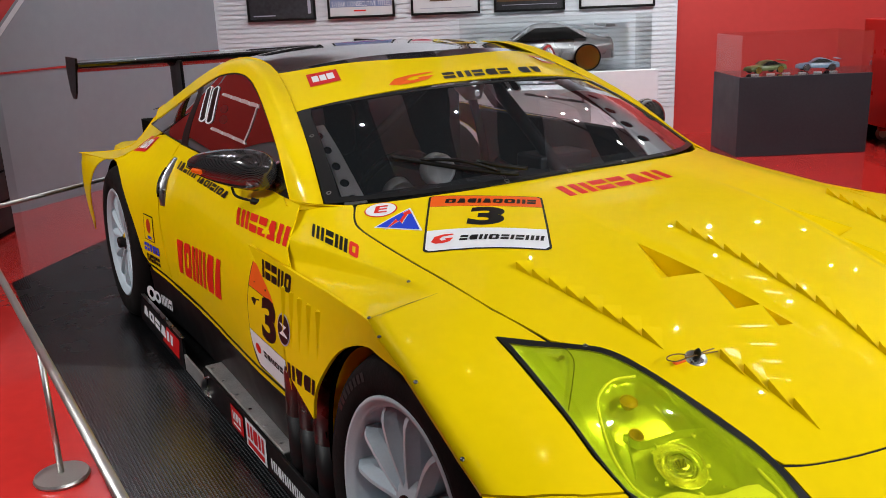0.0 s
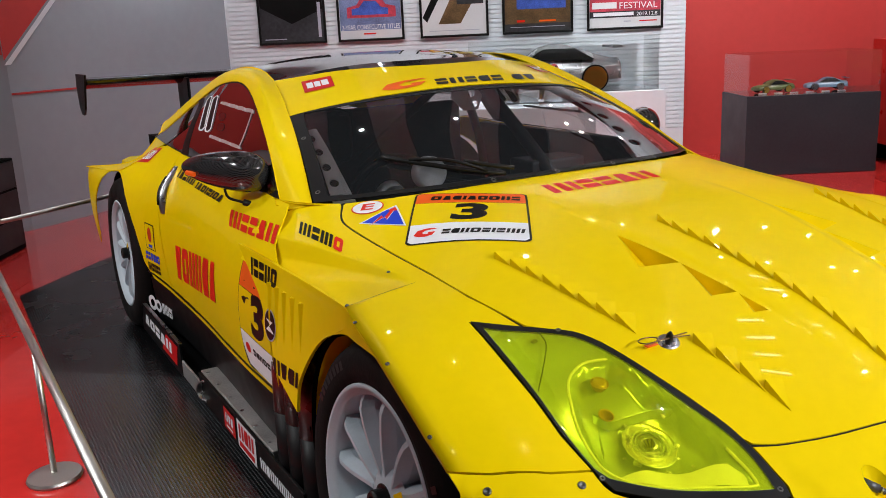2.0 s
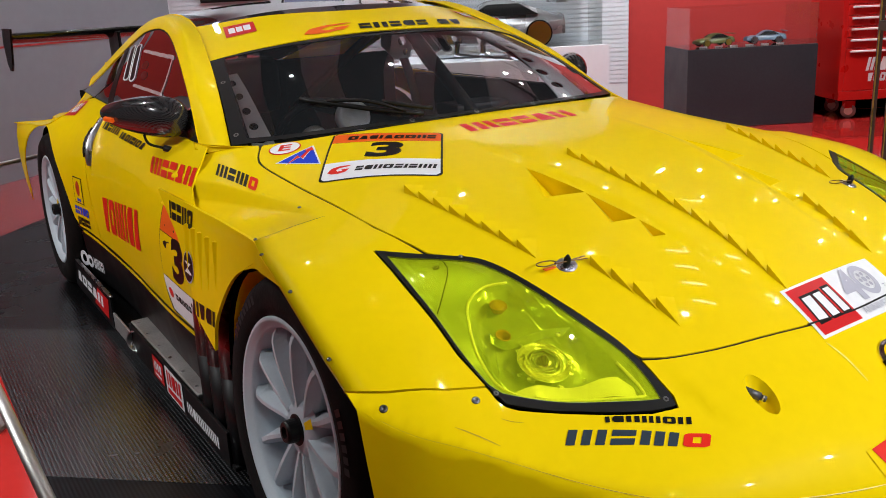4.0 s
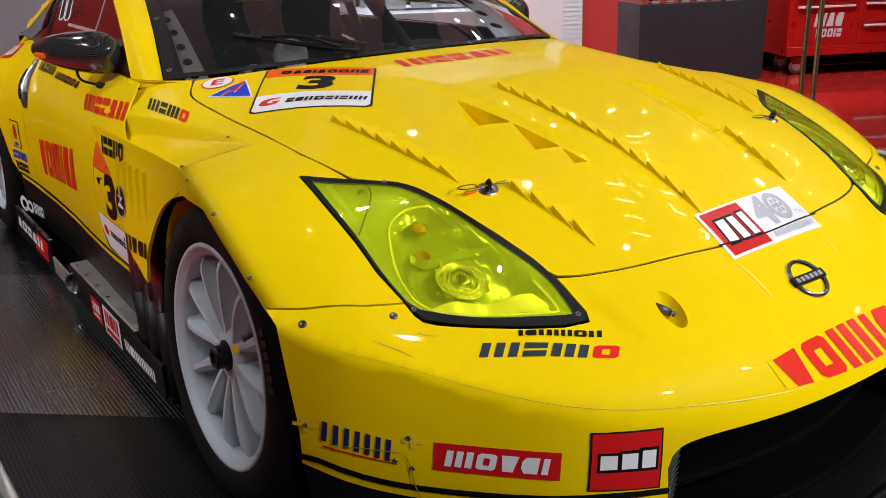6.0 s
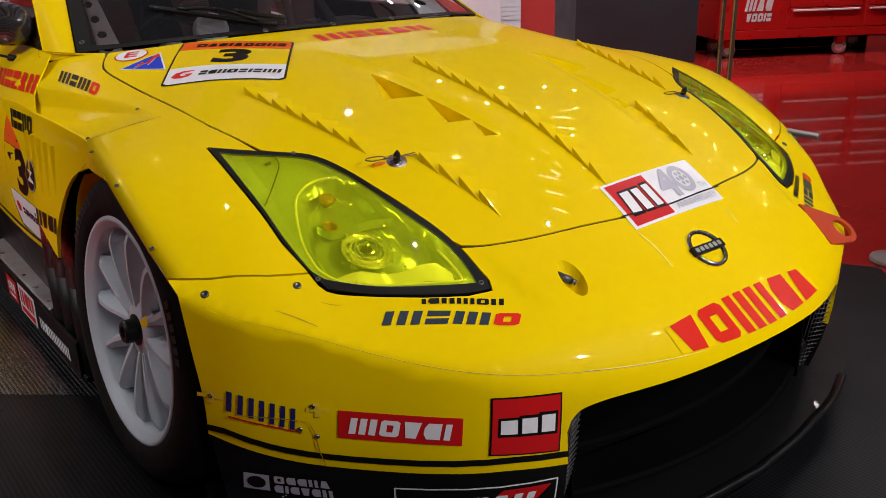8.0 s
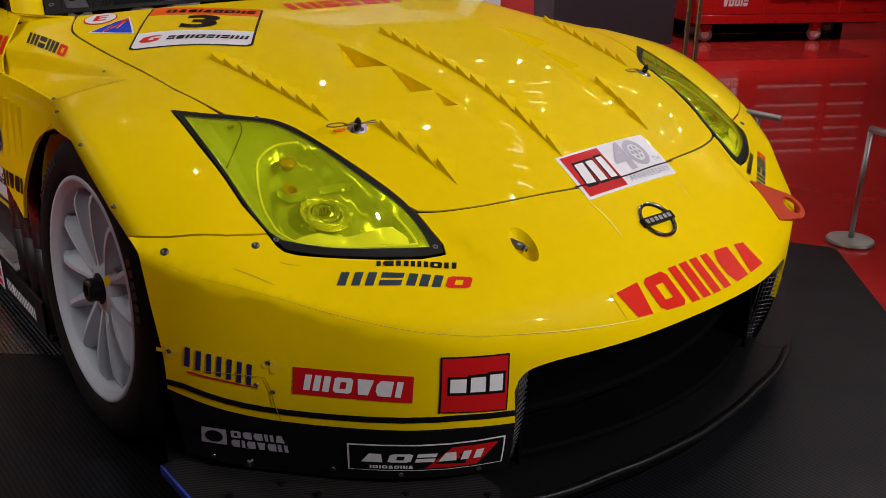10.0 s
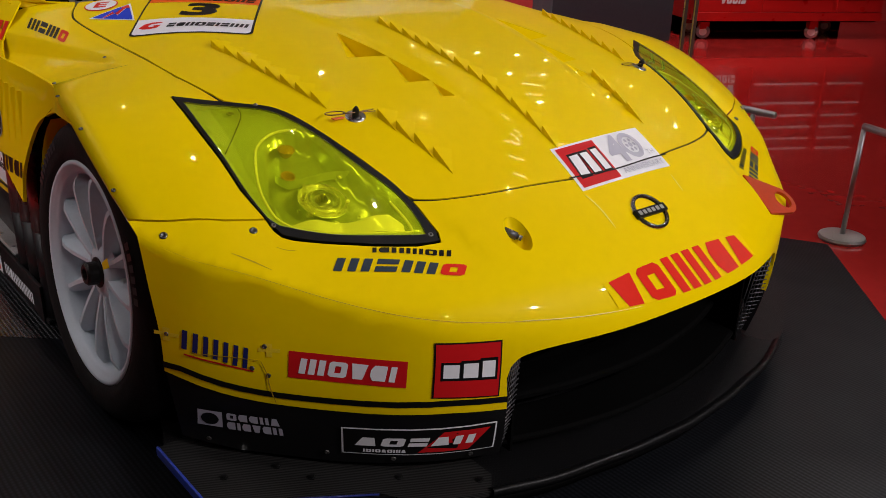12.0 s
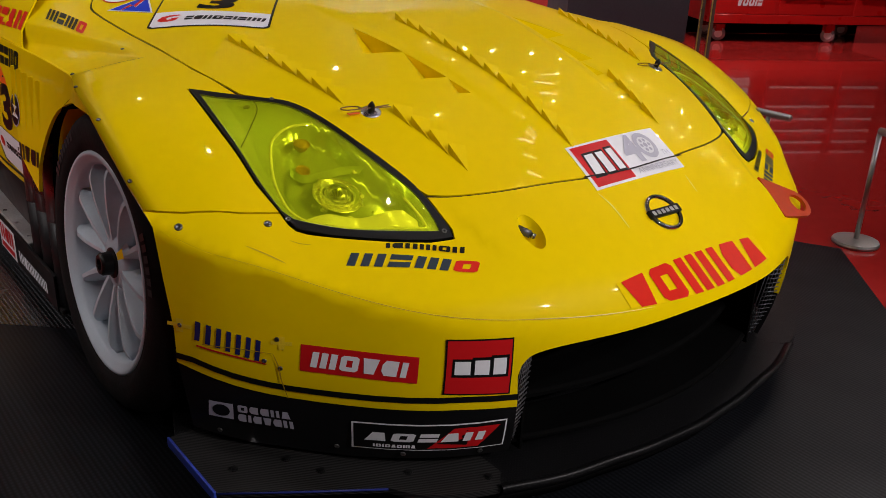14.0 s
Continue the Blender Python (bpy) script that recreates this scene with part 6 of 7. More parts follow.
def build_wear():
    hairline("ramp_joint", on_wing, [(-0.888, 0.130), (-0.855, 0.118), (-0.819, 0.110), (-0.775, 0.106), (-0.733, 0.1045)], 0.0011, INK, [o for o in car.children if o.name.startswith("front_wing")][0], 0.8)
    dark_line = mat("grime_and_crease", (0.42, 0.26, 0.01), 0.6, vary=0.3, scale=40)
    pale = mat("polish_and_crease", (0.80, 0.66, 0.18), 0.7, vary=0.2, scale=40)
    hairline("scratch", on_top, [(-0.807, -0.489), (-0.781, -0.52), (-0.76, -0.547)], 0.0009, dark_line, nose_panel)
    hairline("scratch", on_top, [(-0.733, -0.514), (-0.72, -0.527), (-0.705, -0.537)], 0.0006, dark_line, nose_panel)
    hairline("polish_streak", on_top, [(-0.124, -0.687), (-0.113, -0.72), (-0.111, -0.765)], 0.0016, pale, nose_panel)
    hairline("polish_streak", on_top, [(0.153, -0.694), (0.15, -0.715), (0.148, -0.734)], 0.0014, pale, nose_panel)
    hairline("panel_seam", on_nose, [(-0.877, 0.334), (-0.834, 0.336), (-0.789, 0.333)], 0.0009, dark_line, front_bumper, 3)
    hairline("panel_seam", on_nose, [(-0.789, 0.333), (-0.781, 0.306), (-0.776, 0.276), (-0.765, 0.236)], 0.0010, dark_line, front_bumper, 3)
    # dark and pale lines paint how the nose crease catches the light
    edge = [(x, ease(NOSE_X, NOSE_Y, abs(x)) + 0.002) for x in [-0.90 + 0.035 * k for k in range(20)]]
    hairline("crease_line", on_top, edge, 0.0005, dark_line, nose_panel)
    edge = [(x, ease(NOSE_X, NOSE_Y, abs(x)) + 0.003) for x in [-0.42 + 0.035 * k for k in range(8)]]
    hairline("crease_line", on_top, edge, 0.0006, pale, nose_panel)
    for u, v in ((-0.778, 0.356), (-0.902, 0.365)):
        for a, b in ((0.014, 0.004), (0.004, 0.014)):
            sticker("tape_strip", front_bumper, on_nose, [rect(u - a, v - b, u + a, v + b)], TAPE, 0.6 + 40 * b, "", 0.05)
    for k in range(5):
        y = 0.60 - 0.055 * k
        c = vent_side(y, 0.60)
        bm = bmesh.new()
        vs = [bm.verts.new(v) for v in (vent_side(y - 0.010, 0.672), vent_side(y + 0.010, 0.672), vent_side(y, 0.50 + 0.012 * k), vent_side(y, 0.672) + Vector((-0.009, 0, 0)))]
        for f in ((0, 1, 3), (1, 2, 3), (2, 0, 3)):
            bm.faces.new([vs[i] for i in f])
        bmesh.ops.recalc_face_normals(bm, faces=bm.faces)
        part("cooling_tooth", bm, YELLOW, [o for o in car.children if o.name.startswith("vent_panel")][0])
    tag = on_top(-0.486, -0.346)
    part("orange_tag", block(tag.x - 0.016, tag.y - 0.005, tag.z + 0.004, tag.x + 0.010, tag.y + 0.005, tag.z + 0.0065, 0.001), ORANGE, bpy.data.objects["bonnet_pin"])


TAPE = mat("yellow_tape", (0.80, 0.58, 0.02), 0.5, vary=0.15, scale=30)
build_wear()


def build_arches():
    """Inner arch liners: dark rounded tubs over the wheels."""
    for s in (-1, 1):
        for y0, z0, r, x0 in ((0.0, 0.34, 0.375, 0.915), (2.65, 0.345, 0.39, 0.90)):
            bm = bmesh.new()
            prev = None
            for k in range(21):
                a = math.radians(-15 + 210 * k / 20)
                p = [bm.verts.new((s * x, y0 + r * math.cos(a), z0 + r * math.sin(a) * 0.96)) for x in (x0 - 0.02, 0.56)]
                if prev:
                    bm.faces.new((prev[0], prev[1], p[1], p[0]))
                prev = p
            part("arch_liner", bm, MATT, car, smooth=True)
            if y0 == 0.0:
                bm = bmesh.new()
                prev = None
                for k in range(10):
                    a = math.radians(-12 + 70 * k / 9)
                    p = [bm.verts.new((s * x, y0 + 0.372 * math.cos(a), z0 + 0.352 * math.sin(a))) for x in (0.884, 0.80)]
                    if prev:
                        bm.faces.new((prev[0], prev[1], p[1], p[0]))
                    prev = p
                part("arch_return", bm, YELLOW, car, smooth=True)
            part("arch_back", block(min(s * 0.56, s * 0.57), y0 - 0.36, 0.1, max(s * 0.56, s * 0.57), y0 + 0.4, 0.50), MATT, car)


build_arches()
# ---- flank details ----
def build_mirror(s):
    a, b = Vector((s * 0.925, 1.245, 0.902)), Vector((s * 0.748, 0.985, 0.888))
    d = (b - a).normalized()
    m = Matrix.Translation(a) @ d.to_track_quat("X", "Z").to_matrix().to_4x4() @ Matrix.Diagonal((1, 0.85, 1, 1))
    L = (b - a).length
    prof = [(0.0, 0.0), (0.012 * L, 0.014), (0.10 * L, 0.030), (0.28 * L, 0.046), (0.5 * L, 0.057), (0.72 * L, 0.062), (0.88 * L, 0.055), (0.97 * L, 0.034), (L, 0.0)]
    mirror = part("door_mirror", turned(bmesh.new(), bend(prof, 3), 32, m), CARBON_POD, car, "carbon fibre door mirror pod", True)
    part("mirror_arm", rod(bmesh.new(), (s * 0.80, 1.04, 0.86), (s * 0.735, 1.02, 0.835), 0.012, 10), BLACK, mirror, smooth=True)
    part("mirror_cable", tube(bmesh.new(), bend([(s * 0.845, 1.10, 0.845), (s * 0.838, 1.09, 0.815), (s * 0.805, 1.07, 0.800), (s * 0.788, 1.056, 0.793)], 5), 0.004, 8), TRIM, mirror, smooth=True)
    part("cable_gland", rod(bmesh.new(), (s * 0.800, 1.065, 0.799), (s * 0.776, 1.045, 0.79), 0.010, 12), TRIM, mirror, smooth=True)
    if s < 0:
        bm = bmesh.new()
        part("orange_mark", rod(bm, a + d * 0.05 + Vector((-0.033, -0.016, -0.010)), a + d * 0.085 + Vector((-0.038, -0.018, -0.012)), 0.008, 6), ORANGE, mirror)


build_mirror(-1)
build_mirror(1)


def build_handles():
    for s in (-1, 1):
        f = on_flank if s < 0 else on_flank_left
        pts = [f(2.0 - 0.05 * k / 10, 0.805 - 0.17 * k / 10) + Vector((s * (0.006 + 0.016 * math.sin(math.pi * k / 10)), 0, 0)) for k in range(11)]
        bm = bmesh.new()
        prev = None
        for k, p in enumerate(pts):
            w = 0.012 + 0.012 * math.sin(math.pi * (k + 0.5) / 11)
            ring = [bm.verts.new(p + Vector((s * x, y, 0))) for x, y in ((-0.02, -w), (0, -w), (0.006, 0), (0, w), (-0.02, w))]
            if prev:
                for q in range(4):
                    bm.faces.new((prev[q], prev[q + 1], ring[q + 1], ring[q]))
            prev = ring
        bmesh.ops.recalc_face_normals(bm, faces=bm.faces)
        h = part("door_handle", bm, STEEL, car, "silver blade door handle", True)
        bm = bmesh.new()
        tube(bm, [p + Vector((s * 0.0075, -0.004, 0)) for p in pts[2:9]], 0.004, 6)
        part("handle_slot", bm, TRIM, h, smooth=True)


build_handles()


def build_flank_stickers():
    q = on_quad(on_flank, (1.826, 0.404), (1.228, 0.453), (1.175, 0.597), (1.789, 0.539))
    sticker("red_block", car, q, marks("pomvut", 0, 1, 0, 1), RED_INK, 1, "large plain red block")
    q = on_quad(on_flank, (1.108, 0.726), (0.70, 0.742), (0.75, 0.781), (1.17, 0.764))
    sticker("red_block", car, q, marks("wvddtw", 0, 1, 0, 1, 0.02), RED_INK, 1, "plain red block")
    q = on_quad(on_top, (-0.788, 0.650), (-0.771, 0.402), (-0.737, 0.470), (-0.759, 0.712))
    row = marks("nvdmo", 0, 1, 0, 1, 0.02)
    sticker("black_block", car, q, row[:-1], INK, 1, "plain black block")
    sticker("red_block", car, q, row[-1:], RED_INK, 1)
    # side number plate behind the vent panel
    outline = bend([(0.880, 0.690), (0.905, 0.60), (0.925, 0.50), (0.925, 0.42), (0.905, 0.365), (0.87, 0.352)], 4) + [(0.66, 0.372), (0.64, 0.66)]
    plate = sticker("side_number_plate", car, on_flank, [outline], INK, 1, "door number plate with black 3", 0.05)
    inner = lambda z0, z1: [(0.635, z0), (0.635, z1)] + [(ease((0.35, 0.42, 0.5, 0.6, 0.69), (0.868, 0.917, 0.919, 0.898, 0.876), z1 + (z0 - z1) * k / 6), z1 + (z0 - z1) * k / 6) for k in range(7)]
    sticker("orange_field", plate, on_flank, [inner(0.598, 0.682)], ORANGE, 2, "", 0.05)
    sticker("yellow_field", plate, on_flank, [inner(0.462, 0.596)], YELLOW, 2, "", 0.05)
    sticker("white_field", plate, on_flank, [inner(0.362, 0.460)], WHITE, 2, "", 0.05)
    q = on_quad(on_flank, (0.815, 0.475), (0.68, 0.482), (0.665, 0.598), (0.800, 0.592))
    word("numeral", plate, q, "3", 0.10, -0.05, 0.95, 1.05, INK, 4, 0.0, bold=0.045)
    q = on_quad(on_flank, (0.89, 0.405), (0.66, 0.405), (0.66, 0.43), (0.89, 0.43))
    sticker("red_mark", plate, q, [disc(0.12, 0.5, 0.10, 0.6)], RED_INK, 4, "", 0.2)
    sticker("dark_block", plate, q, marks("dunrd", 0.32, 1, 0.15, 0.9), INK, 4, "", 0.2)
    # vent panel
    q = on_quad(vent_side, (0.767, 0.656), (0.554, 0.664), (0.544, 0.712), (0.773, 0.704))
    sticker("black_block", car, q, marks("vddno", 0, 1, 0, 1), INK, 1, "plain black block")
    q = on_quad(vent_side, (0.565, 0.447), (0.388, 0.459), (0.385, 0.498), (0.576, 0.484))
    sticker("black_block", car, q, [slab(-0.06, 0.35, 0.0, 0.6)] + marks("wpuv", 0.02, 1, 0, 1), INK, 1, "plain dark block")
    z = sticker("round_emblem", car, vent_side, [disc(0.597, 0.560, 0.045, 0.042)], GREY, 1, "dark round emblem with silver bar", 0.05)
    sticker("emblem_field", z, vent_side, [disc(0.597, 0.560, 0.041, 0.038)], INK, 2, "", 0.05)
    sticker("emblem_bar", z, vent_side, [[(0.63, 0.572), (0.575, 0.572), (0.60, 0.556), (0.57, 0.548), (0.565, 0.543), (0.625, 0.543), (0.595, 0.562)]], WHITE, 3, "", 0.05)
    # small ones ahead of the rear wheel
    q = on_quad(on_flank, (2.20, 0.455), (2.09, 0.455), (2.085, 0.565), (2.19, 0.565))
    st = sticker("crest_sticker", car, q, [rect(0, 0, 1, 1)], INK, 1, "small yellow crest sticker")
    sticker("crest_field", st, q, [rect(0.05, 0.04, 0.95, 0.96)], YELLOW, 2)
    sticker("crest", st, q, [disc(0.5, 0.58, 0.22, 0.28)], HOOK_RED, 3)
    sticker("crest_foot", st, q, [rect(0.3, 0.08, 0.72, 0.2)], BLUE, 3)
    q = on_quad(on_flank, (2.235, 0.405), (2.06, 0.405), (2.05, 0.440), (2.22, 0.440))
    sticker("blue_block", car, q, marks("ddpuvr", 0, 1, 0, 1), BLUE, 1, "plain blue block")
    q = on_quad(on_flank, (2.235, 0.355), (2.08, 0.355), (2.07, 0.392), (2.22, 0.392))
    sticker("brown_block", car, q, marks("vwdvvdd", 0, 1, 0, 1), INK, 1, "plain dark block")
    q = on_quad(on_flank, (1.93, 0.770), (1.30, 0.765), (1.28, 0.793), (1.93, 0.800))
    sticker("thin_black_bar", car, q, marks("vtdvwv", 0, 0.40, 0.1, 1) + marks("vtovdvot", 0.45, 1, 0, 0.7), INK, 1, "thin black bar")
    q = on_quad(on_flank, (2.50, 0.775), (2.36, 0.785), (2.345, 0.840), (2.45, 0.835))
    st = sticker("red_sticker", car, q, [rect(0, 0, 1, 1)], SCARLET, 1, "small red sticker with white blocks")
    sticker("white_block", st, q, marks("wow", 0.14, 0.86, 0.2, 0.8), WHITE, 3)
    # black and yellow pinstripe along the sill
    for s in (1, -1):
        line = lambda o: [(0.62, 0.343 + o), (0.9, 0.326 + o), (1.25, 0.310 + o), (1.95, 0.313 + o), (2.25, 0.327 + o)]
        sticker("black_stripe", car, on_flank, [line(0.010) + line(0.020)[::-1]], INK, 1, "", 0.1, sx=s)


build_flank_stickers()


def build_skirt():
    for s in (-1, 1):
        bx = lambda x0, y0, z0, x1, y1, z1, b=0.004: block(min(s * x0, s * x1), y0, z0, max(s * x0, s * x1), y1, z1, b)
        sk = part("side_skirt", bx(0.60, 0.42, 0.045, 0.902, 2.44, 0.060), CARBON, car, "black side skirt with aluminium exhaust box")
        part("exhaust_box", bx(0.815, 0.72, 0.058, 0.895, 1.47, 0.150), ALU, sk, "dull aluminium exhaust box")
        part("skirt_board", bx(0.896, 0.45, 0.045, 0.906, 1.46, 0.148, 0.002), BLACK, sk)
        part("rear_board", bx(0.897, 1.72, 0.040, 0.907, 2.43, 0.170, 0.002), BLACK, sk)
        part("board_edge", bx(0.8955, 1.72, 0.170, 0.909, 2.43, 0.176, 0.001), STEEL, sk)
        part("board_link", bx(0.897, 1.46, 0.045, 0.905, 1.72, 0.11, 0.002), ALU, sk)
        m = pose(s * 0.893, 1.40, 0.098, 0, 0, 35 * -s)
        bm = turned(bmesh.new(), [(0.10, 0.040), (-0.016, 0.040), (-0.018, 0.037), (-0.016, 0.034), (0.10, 0.033), (0.10, 0.0)], 28, m if s < 0 else m @ pose(0, 0, 0, 0, 0, 180))
        part("exhaust_tip", bm, STEEL, sk, "oval steel exhaust outlet", True)
        for k in range(6):
            for x in (0.83, 0.88):
                y = 0.78 + 0.13 * k
                part("rivet", rod(bmesh.new(), (s * x, y, 0.149), (s * x, y, 0.153), 0.006, 8), STEEL, sk)
        # upright cooling ducts behind the front wheel
        for k, y in enumerate((0.645, 0.555, 0.455)):
            d = part("cooling_duct", rod(bmesh.new(), (s * 0.852, y, 0.06), (s * 0.852, y, 0.30), 0.047, 20), BLACK, car, smooth=True)
            # upper half coloured dark red for the red reflected in the black gloss
            part("duct_reflection_top", rod(bmesh.new(), (s * 0.852, y, 0.30), (s * 0.850, y, 0.50), 0.047, 20, 0.042), DUCT_REFLECTION, d, smooth=True)
        part("duct_wall", bx(0.70, 0.40, 0.06, 0.80, 0.72, 0.60), MATT, car)
        part("sill_ledge", bx(0.62, 0.42, 0.30, 0.845, 2.2, 0.31, 0.003), MATT, car)
    side = lambda y, z: Vector((-0.907, y, z))
    q = on_quad(side, (2.41, 0.05), (1.74, 0.05), (1.74, 0.165), (2.41, 0.165))
    st = sticker("black_sticker", car, q, marks("todtw", 0.08, 0.82, 0.35, 0.75, 0.02), WHITE, 2, "white blocks on the black board")
    sticker("red_flash", car, q, [[(0.55, 0.12), (0.92, 0.12), (0.98, 0.9), (0.70, 0.9)]], SCARLET, 1)
    q = on_quad(side, (1.16, 0.060), (1.04, 0.060), (1.035, 0.135), (1.155, 0.135))
    st = sticker("red_sticker", car, q, [rect(0, 0, 1, 1)], SCARLET, 1, "red sticker with white blocks")
    sticker("white_block", st, q, marks("wpu", 0.15, 0.85, 0.4, 0.8) + [rect(0.2, 0.15, 0.8, 0.25)], WHITE, 3)
    q = on_quad(side, (1.015, 0.052), (0.835, 0.052), (0.83, 0.146), (1.01, 0.146))
    st = sticker("white_sticker", car, q, [rect(0, 0, 1, 1)], WHITE, 1, "white sticker with red blocks")
    sticker("red_block", st, q, marks("wuw", 0.08, 0.92, 0.38, 0.9) + [rect(0.1, 0.08, 0.9, 0.28)], SCARLET, 3)
    q = on_quad(side, (0.80, 0.07), (0.52, 0.07), (0.52, 0.105), (0.80, 0.105))
    sticker("white_block", car, q, marks("wvuwvwvnvw", 0, 1, 0, 1), WHITE, 1, "plain white block")
    sill = lambda y, z: Vector((-flank(y, z) - 0.0, y, z))
    q = on_quad(sill, (2.33, 0.155), (2.05, 0.165), (2.03, 0.228), (2.315, 0.228))
    sticker("white_ring", car, q, [(disc(0.14, 0.5, 0.15, 0.5), disc(0.14, 0.5, 0.07, 0.25)), (disc(0.36, 0.45, 0.13, 0.42), disc(0.36, 0.45, 0.06, 0.2))], WHITE, 1, "white ring")
    sticker("white_block", car, q, marks("vwwdv", 0.52, 1, 0.1, 0.85), WHITE, 1, "plain white block")


DUCT_REFLECTION = mat("duct_red_reflection", (0.10, 0.006, 0.006), 0.3, vary=0.4, scale=9, coat=0.3)
build_skirt()


# ---- cabin ----
def build_interior():
    holes = [disc(0.072 - 0.005 * k, 0.115 + 0.105 * k, 0.011, 0.026, 16) for k in range(5)]
    sheet("cage_gusset", car, SCREEN, [(0.050, 0.06), (0.098, 0.07), (0.078, 0.60), (0.046, 0.60)], GUSSET, step=0.03, lift=-0.035, thick=0.003, holes=holes)
    holes = [disc(u, v, 0.024, 0.026, 16) for u, v in ((0.826, 0.54), (0.793, 0.415), (0.775, 0.311), (0.765, 0.207))]
    sheet("cage_gusset", car, SCREEN, [(0.70, 0.065), (0.832, 0.075), (0.94, 0.60), (0.80, 0.60)], GUSSET, step=0.03, lift=-0.022, thick=0.003, holes=holes)
    sheet("pillar_lining", car, SCREEN, [(0.850, 0.06), (0.995, 0.05), (0.995, 0.66), (0.952, 0.63)], CABIN, step=0.05, lift=-0.012, thick=0.006)
    for s in (-1, 1):
        part("door_lining", block(min(s * 0.739, s * 0.70), 0.92, 0.30, max(s * 0.739, s * 0.70), 2.1, 0.842, 0.004), CABIN, car)
    cage = lambda name, pts, r=0.02: part(name, tube(bmesh.new(), bend(pts, 5), r, 10), CAGE, car, smooth=True)
    for s in (-1, 1):
        cage("cage_tube", [(s * 0.66, 0.72, 0.55), (s * 0.61, 0.95, 0.87), (s * 0.53, 1.28, 1.04), (s * 0.50, 1.5, 1.09), (s * 0.48, 1.95, 1.10)])
        cage("cage_tube", [(s * 0.66, 1.95, 0.3), (s * 0.60, 1.95, 0.8), (s * 0.48, 1.95, 1.10)])
        cage("cage_tube", [(s * 0.66, 0.9, 0.42), (s * 0.66, 1.9, 0.62)])
    cage("cage_tube", [(-0.48, 1.95, 1.10), (0, 1.97, 1.14), (0.48, 1.95, 1.10)])
    cage("cage_tube", [(-0.53, 1.28, 1.05), (0, 1.22, 1.09), (0.53, 1.28, 1.05)])
    cage("cage_brace", [(0.182, 1.25, 1.075), (0.175, 1.02, 0.93), (0.167, 0.80, 0.785)], 0.024)
    cage("cage_tube", [(-0.55, 1.97, 0.35), (0.45, 1.95, 1.08)])
    bm = bmesh.new()
    plate = lambda x, z: Vector((x, 1.63, z))
    bm.free()
    sheet("roof_gusset", car, plate, [(0.274, 1.05), (0.272, 1.005), (0.33, 0.950), (0.40, 0.950), (0.44, 1.05)], GUSSET, step=0.03, thick=0.004, holes=[disc(0.37, 1.02, 0.018, 0.018, 14), disc(0.385, 0.975, 0.014, 0.014, 14)])
    # driver's seat
    seat = part("race_seat", block(-0.56, 1.25, 0.28, -0.14, 1.70, 0.42, 0.06), CABIN, car, "dark racing bucket seat", True)
    bm = bmesh.new()
    box(bm, -0.56, 1.62, 0.35, -0.14, 1.76, 1.00, 0.06)
    part("seat_back", bm, CABIN, seat, smooth=True)
    part("head_rest", block(-0.50, 1.55, 0.80, -0.20, 1.66, 1.00, 0.04), CAGE, seat, smooth=True)
    # steering wheel and column
    m = Matrix.Translation((-0.33, 1.02, 0.76)) @ Vector((0, 1, 0.35)).to_track_quat("X", "Z").to_matrix().to_4x4()
    wheel = part("steering_wheel", turned(bmesh.new(), [(0.015 * math.cos(a), 0.14 + 0.015 * math.sin(a)) for a in [2 * math.pi * k / 10 for k in range(11)]], 32, m), TRIM, car, "black steering wheel", True)
    part("steering_hub", turned(bmesh.new(), [(-0.02, 0.05), (0.02, 0.05), (0.025, 0.0)], 20, m), GUSSET, wheel, smooth=True)
    part("instrument_box", block(0.12, 0.86, 0.74, 0.34, 1.0, 0.84, 0.01), CAGE, car)
    part("equipment_box", block(0.15, 1.2, 0.31, 0.50, 1.6, 0.62, 0.02), CAGE, car)
    part("blower_housing", turned(bmesh.new(), [(0.02, 0.0), (0.012, 0.03), (0.0, 0.040), (0.0, 0.046), (0.008, 0.052), (0.05, 0.054), (0.075, 0.045), (0.08, 0.0)], 28, Matrix.Translation((-0.242, 0.90, 0.842)) @ Vector((0.25, 1, -0.15)).to_track_quat("X", "Z").to_matrix().to_4x4()), GUSSET, car, "pale round blower housing", True)
    # wiper lying across the screen
    at = lambda u, v, l: SCREEN(u, v) + normal_at(SCREEN, u, v) * l
    up = 1 if normal_at(SCREEN, 0.5, 0.3).z > 0 else -1
    wp = part("wiper", tube(bmesh.new(), [at(0.375 - 0.075 * k / 8, 0.01 + 0.115 * k / 8, up * 0.035) for k in range(9)], 0.006, 8), TRIM, car, "black windscreen wiper", True)
    part("wiper_blade", tube(bmesh.new(), [at(0.365 - 0.192 * k / 14, 0.035 + 0.222 * k / 14, up * 0.012) for k in range(15)], 0.007, 8), TRIM, wp, smooth=True)
    part("wiper_bridge", tube(bmesh.new(), [at(0.335 - 0.12 * k / 10, 0.065 + 0.145 * k / 10, up * (0.018 + 0.018 * math.sin(math.pi * k / 10))) for k in range(11)], 0.005, 8), TRIM, wp, smooth=True)
    for u, v in ((0.022, 0.10), (0.025, 0.47), (0.34, 0.016), (0.47, 0.013), (0.60, 0.013), (0.72, 0.016), (0.97, 0.12), (0.975, 0.47)):
        screw(SCREEN, u, v, bpy.data.objects["screen_surround"], 0.010, up < 0)
    strip = bpy.data.objects["sun_strip"]
    for u, v in ((0.055, 0.93), (0.30, 0.885), (0.50, 0.862), (0.70, 0.885), (0.945, 0.93)):
        screw(SCREEN, u, v, strip, 0.008, up < 0)


build_interior()


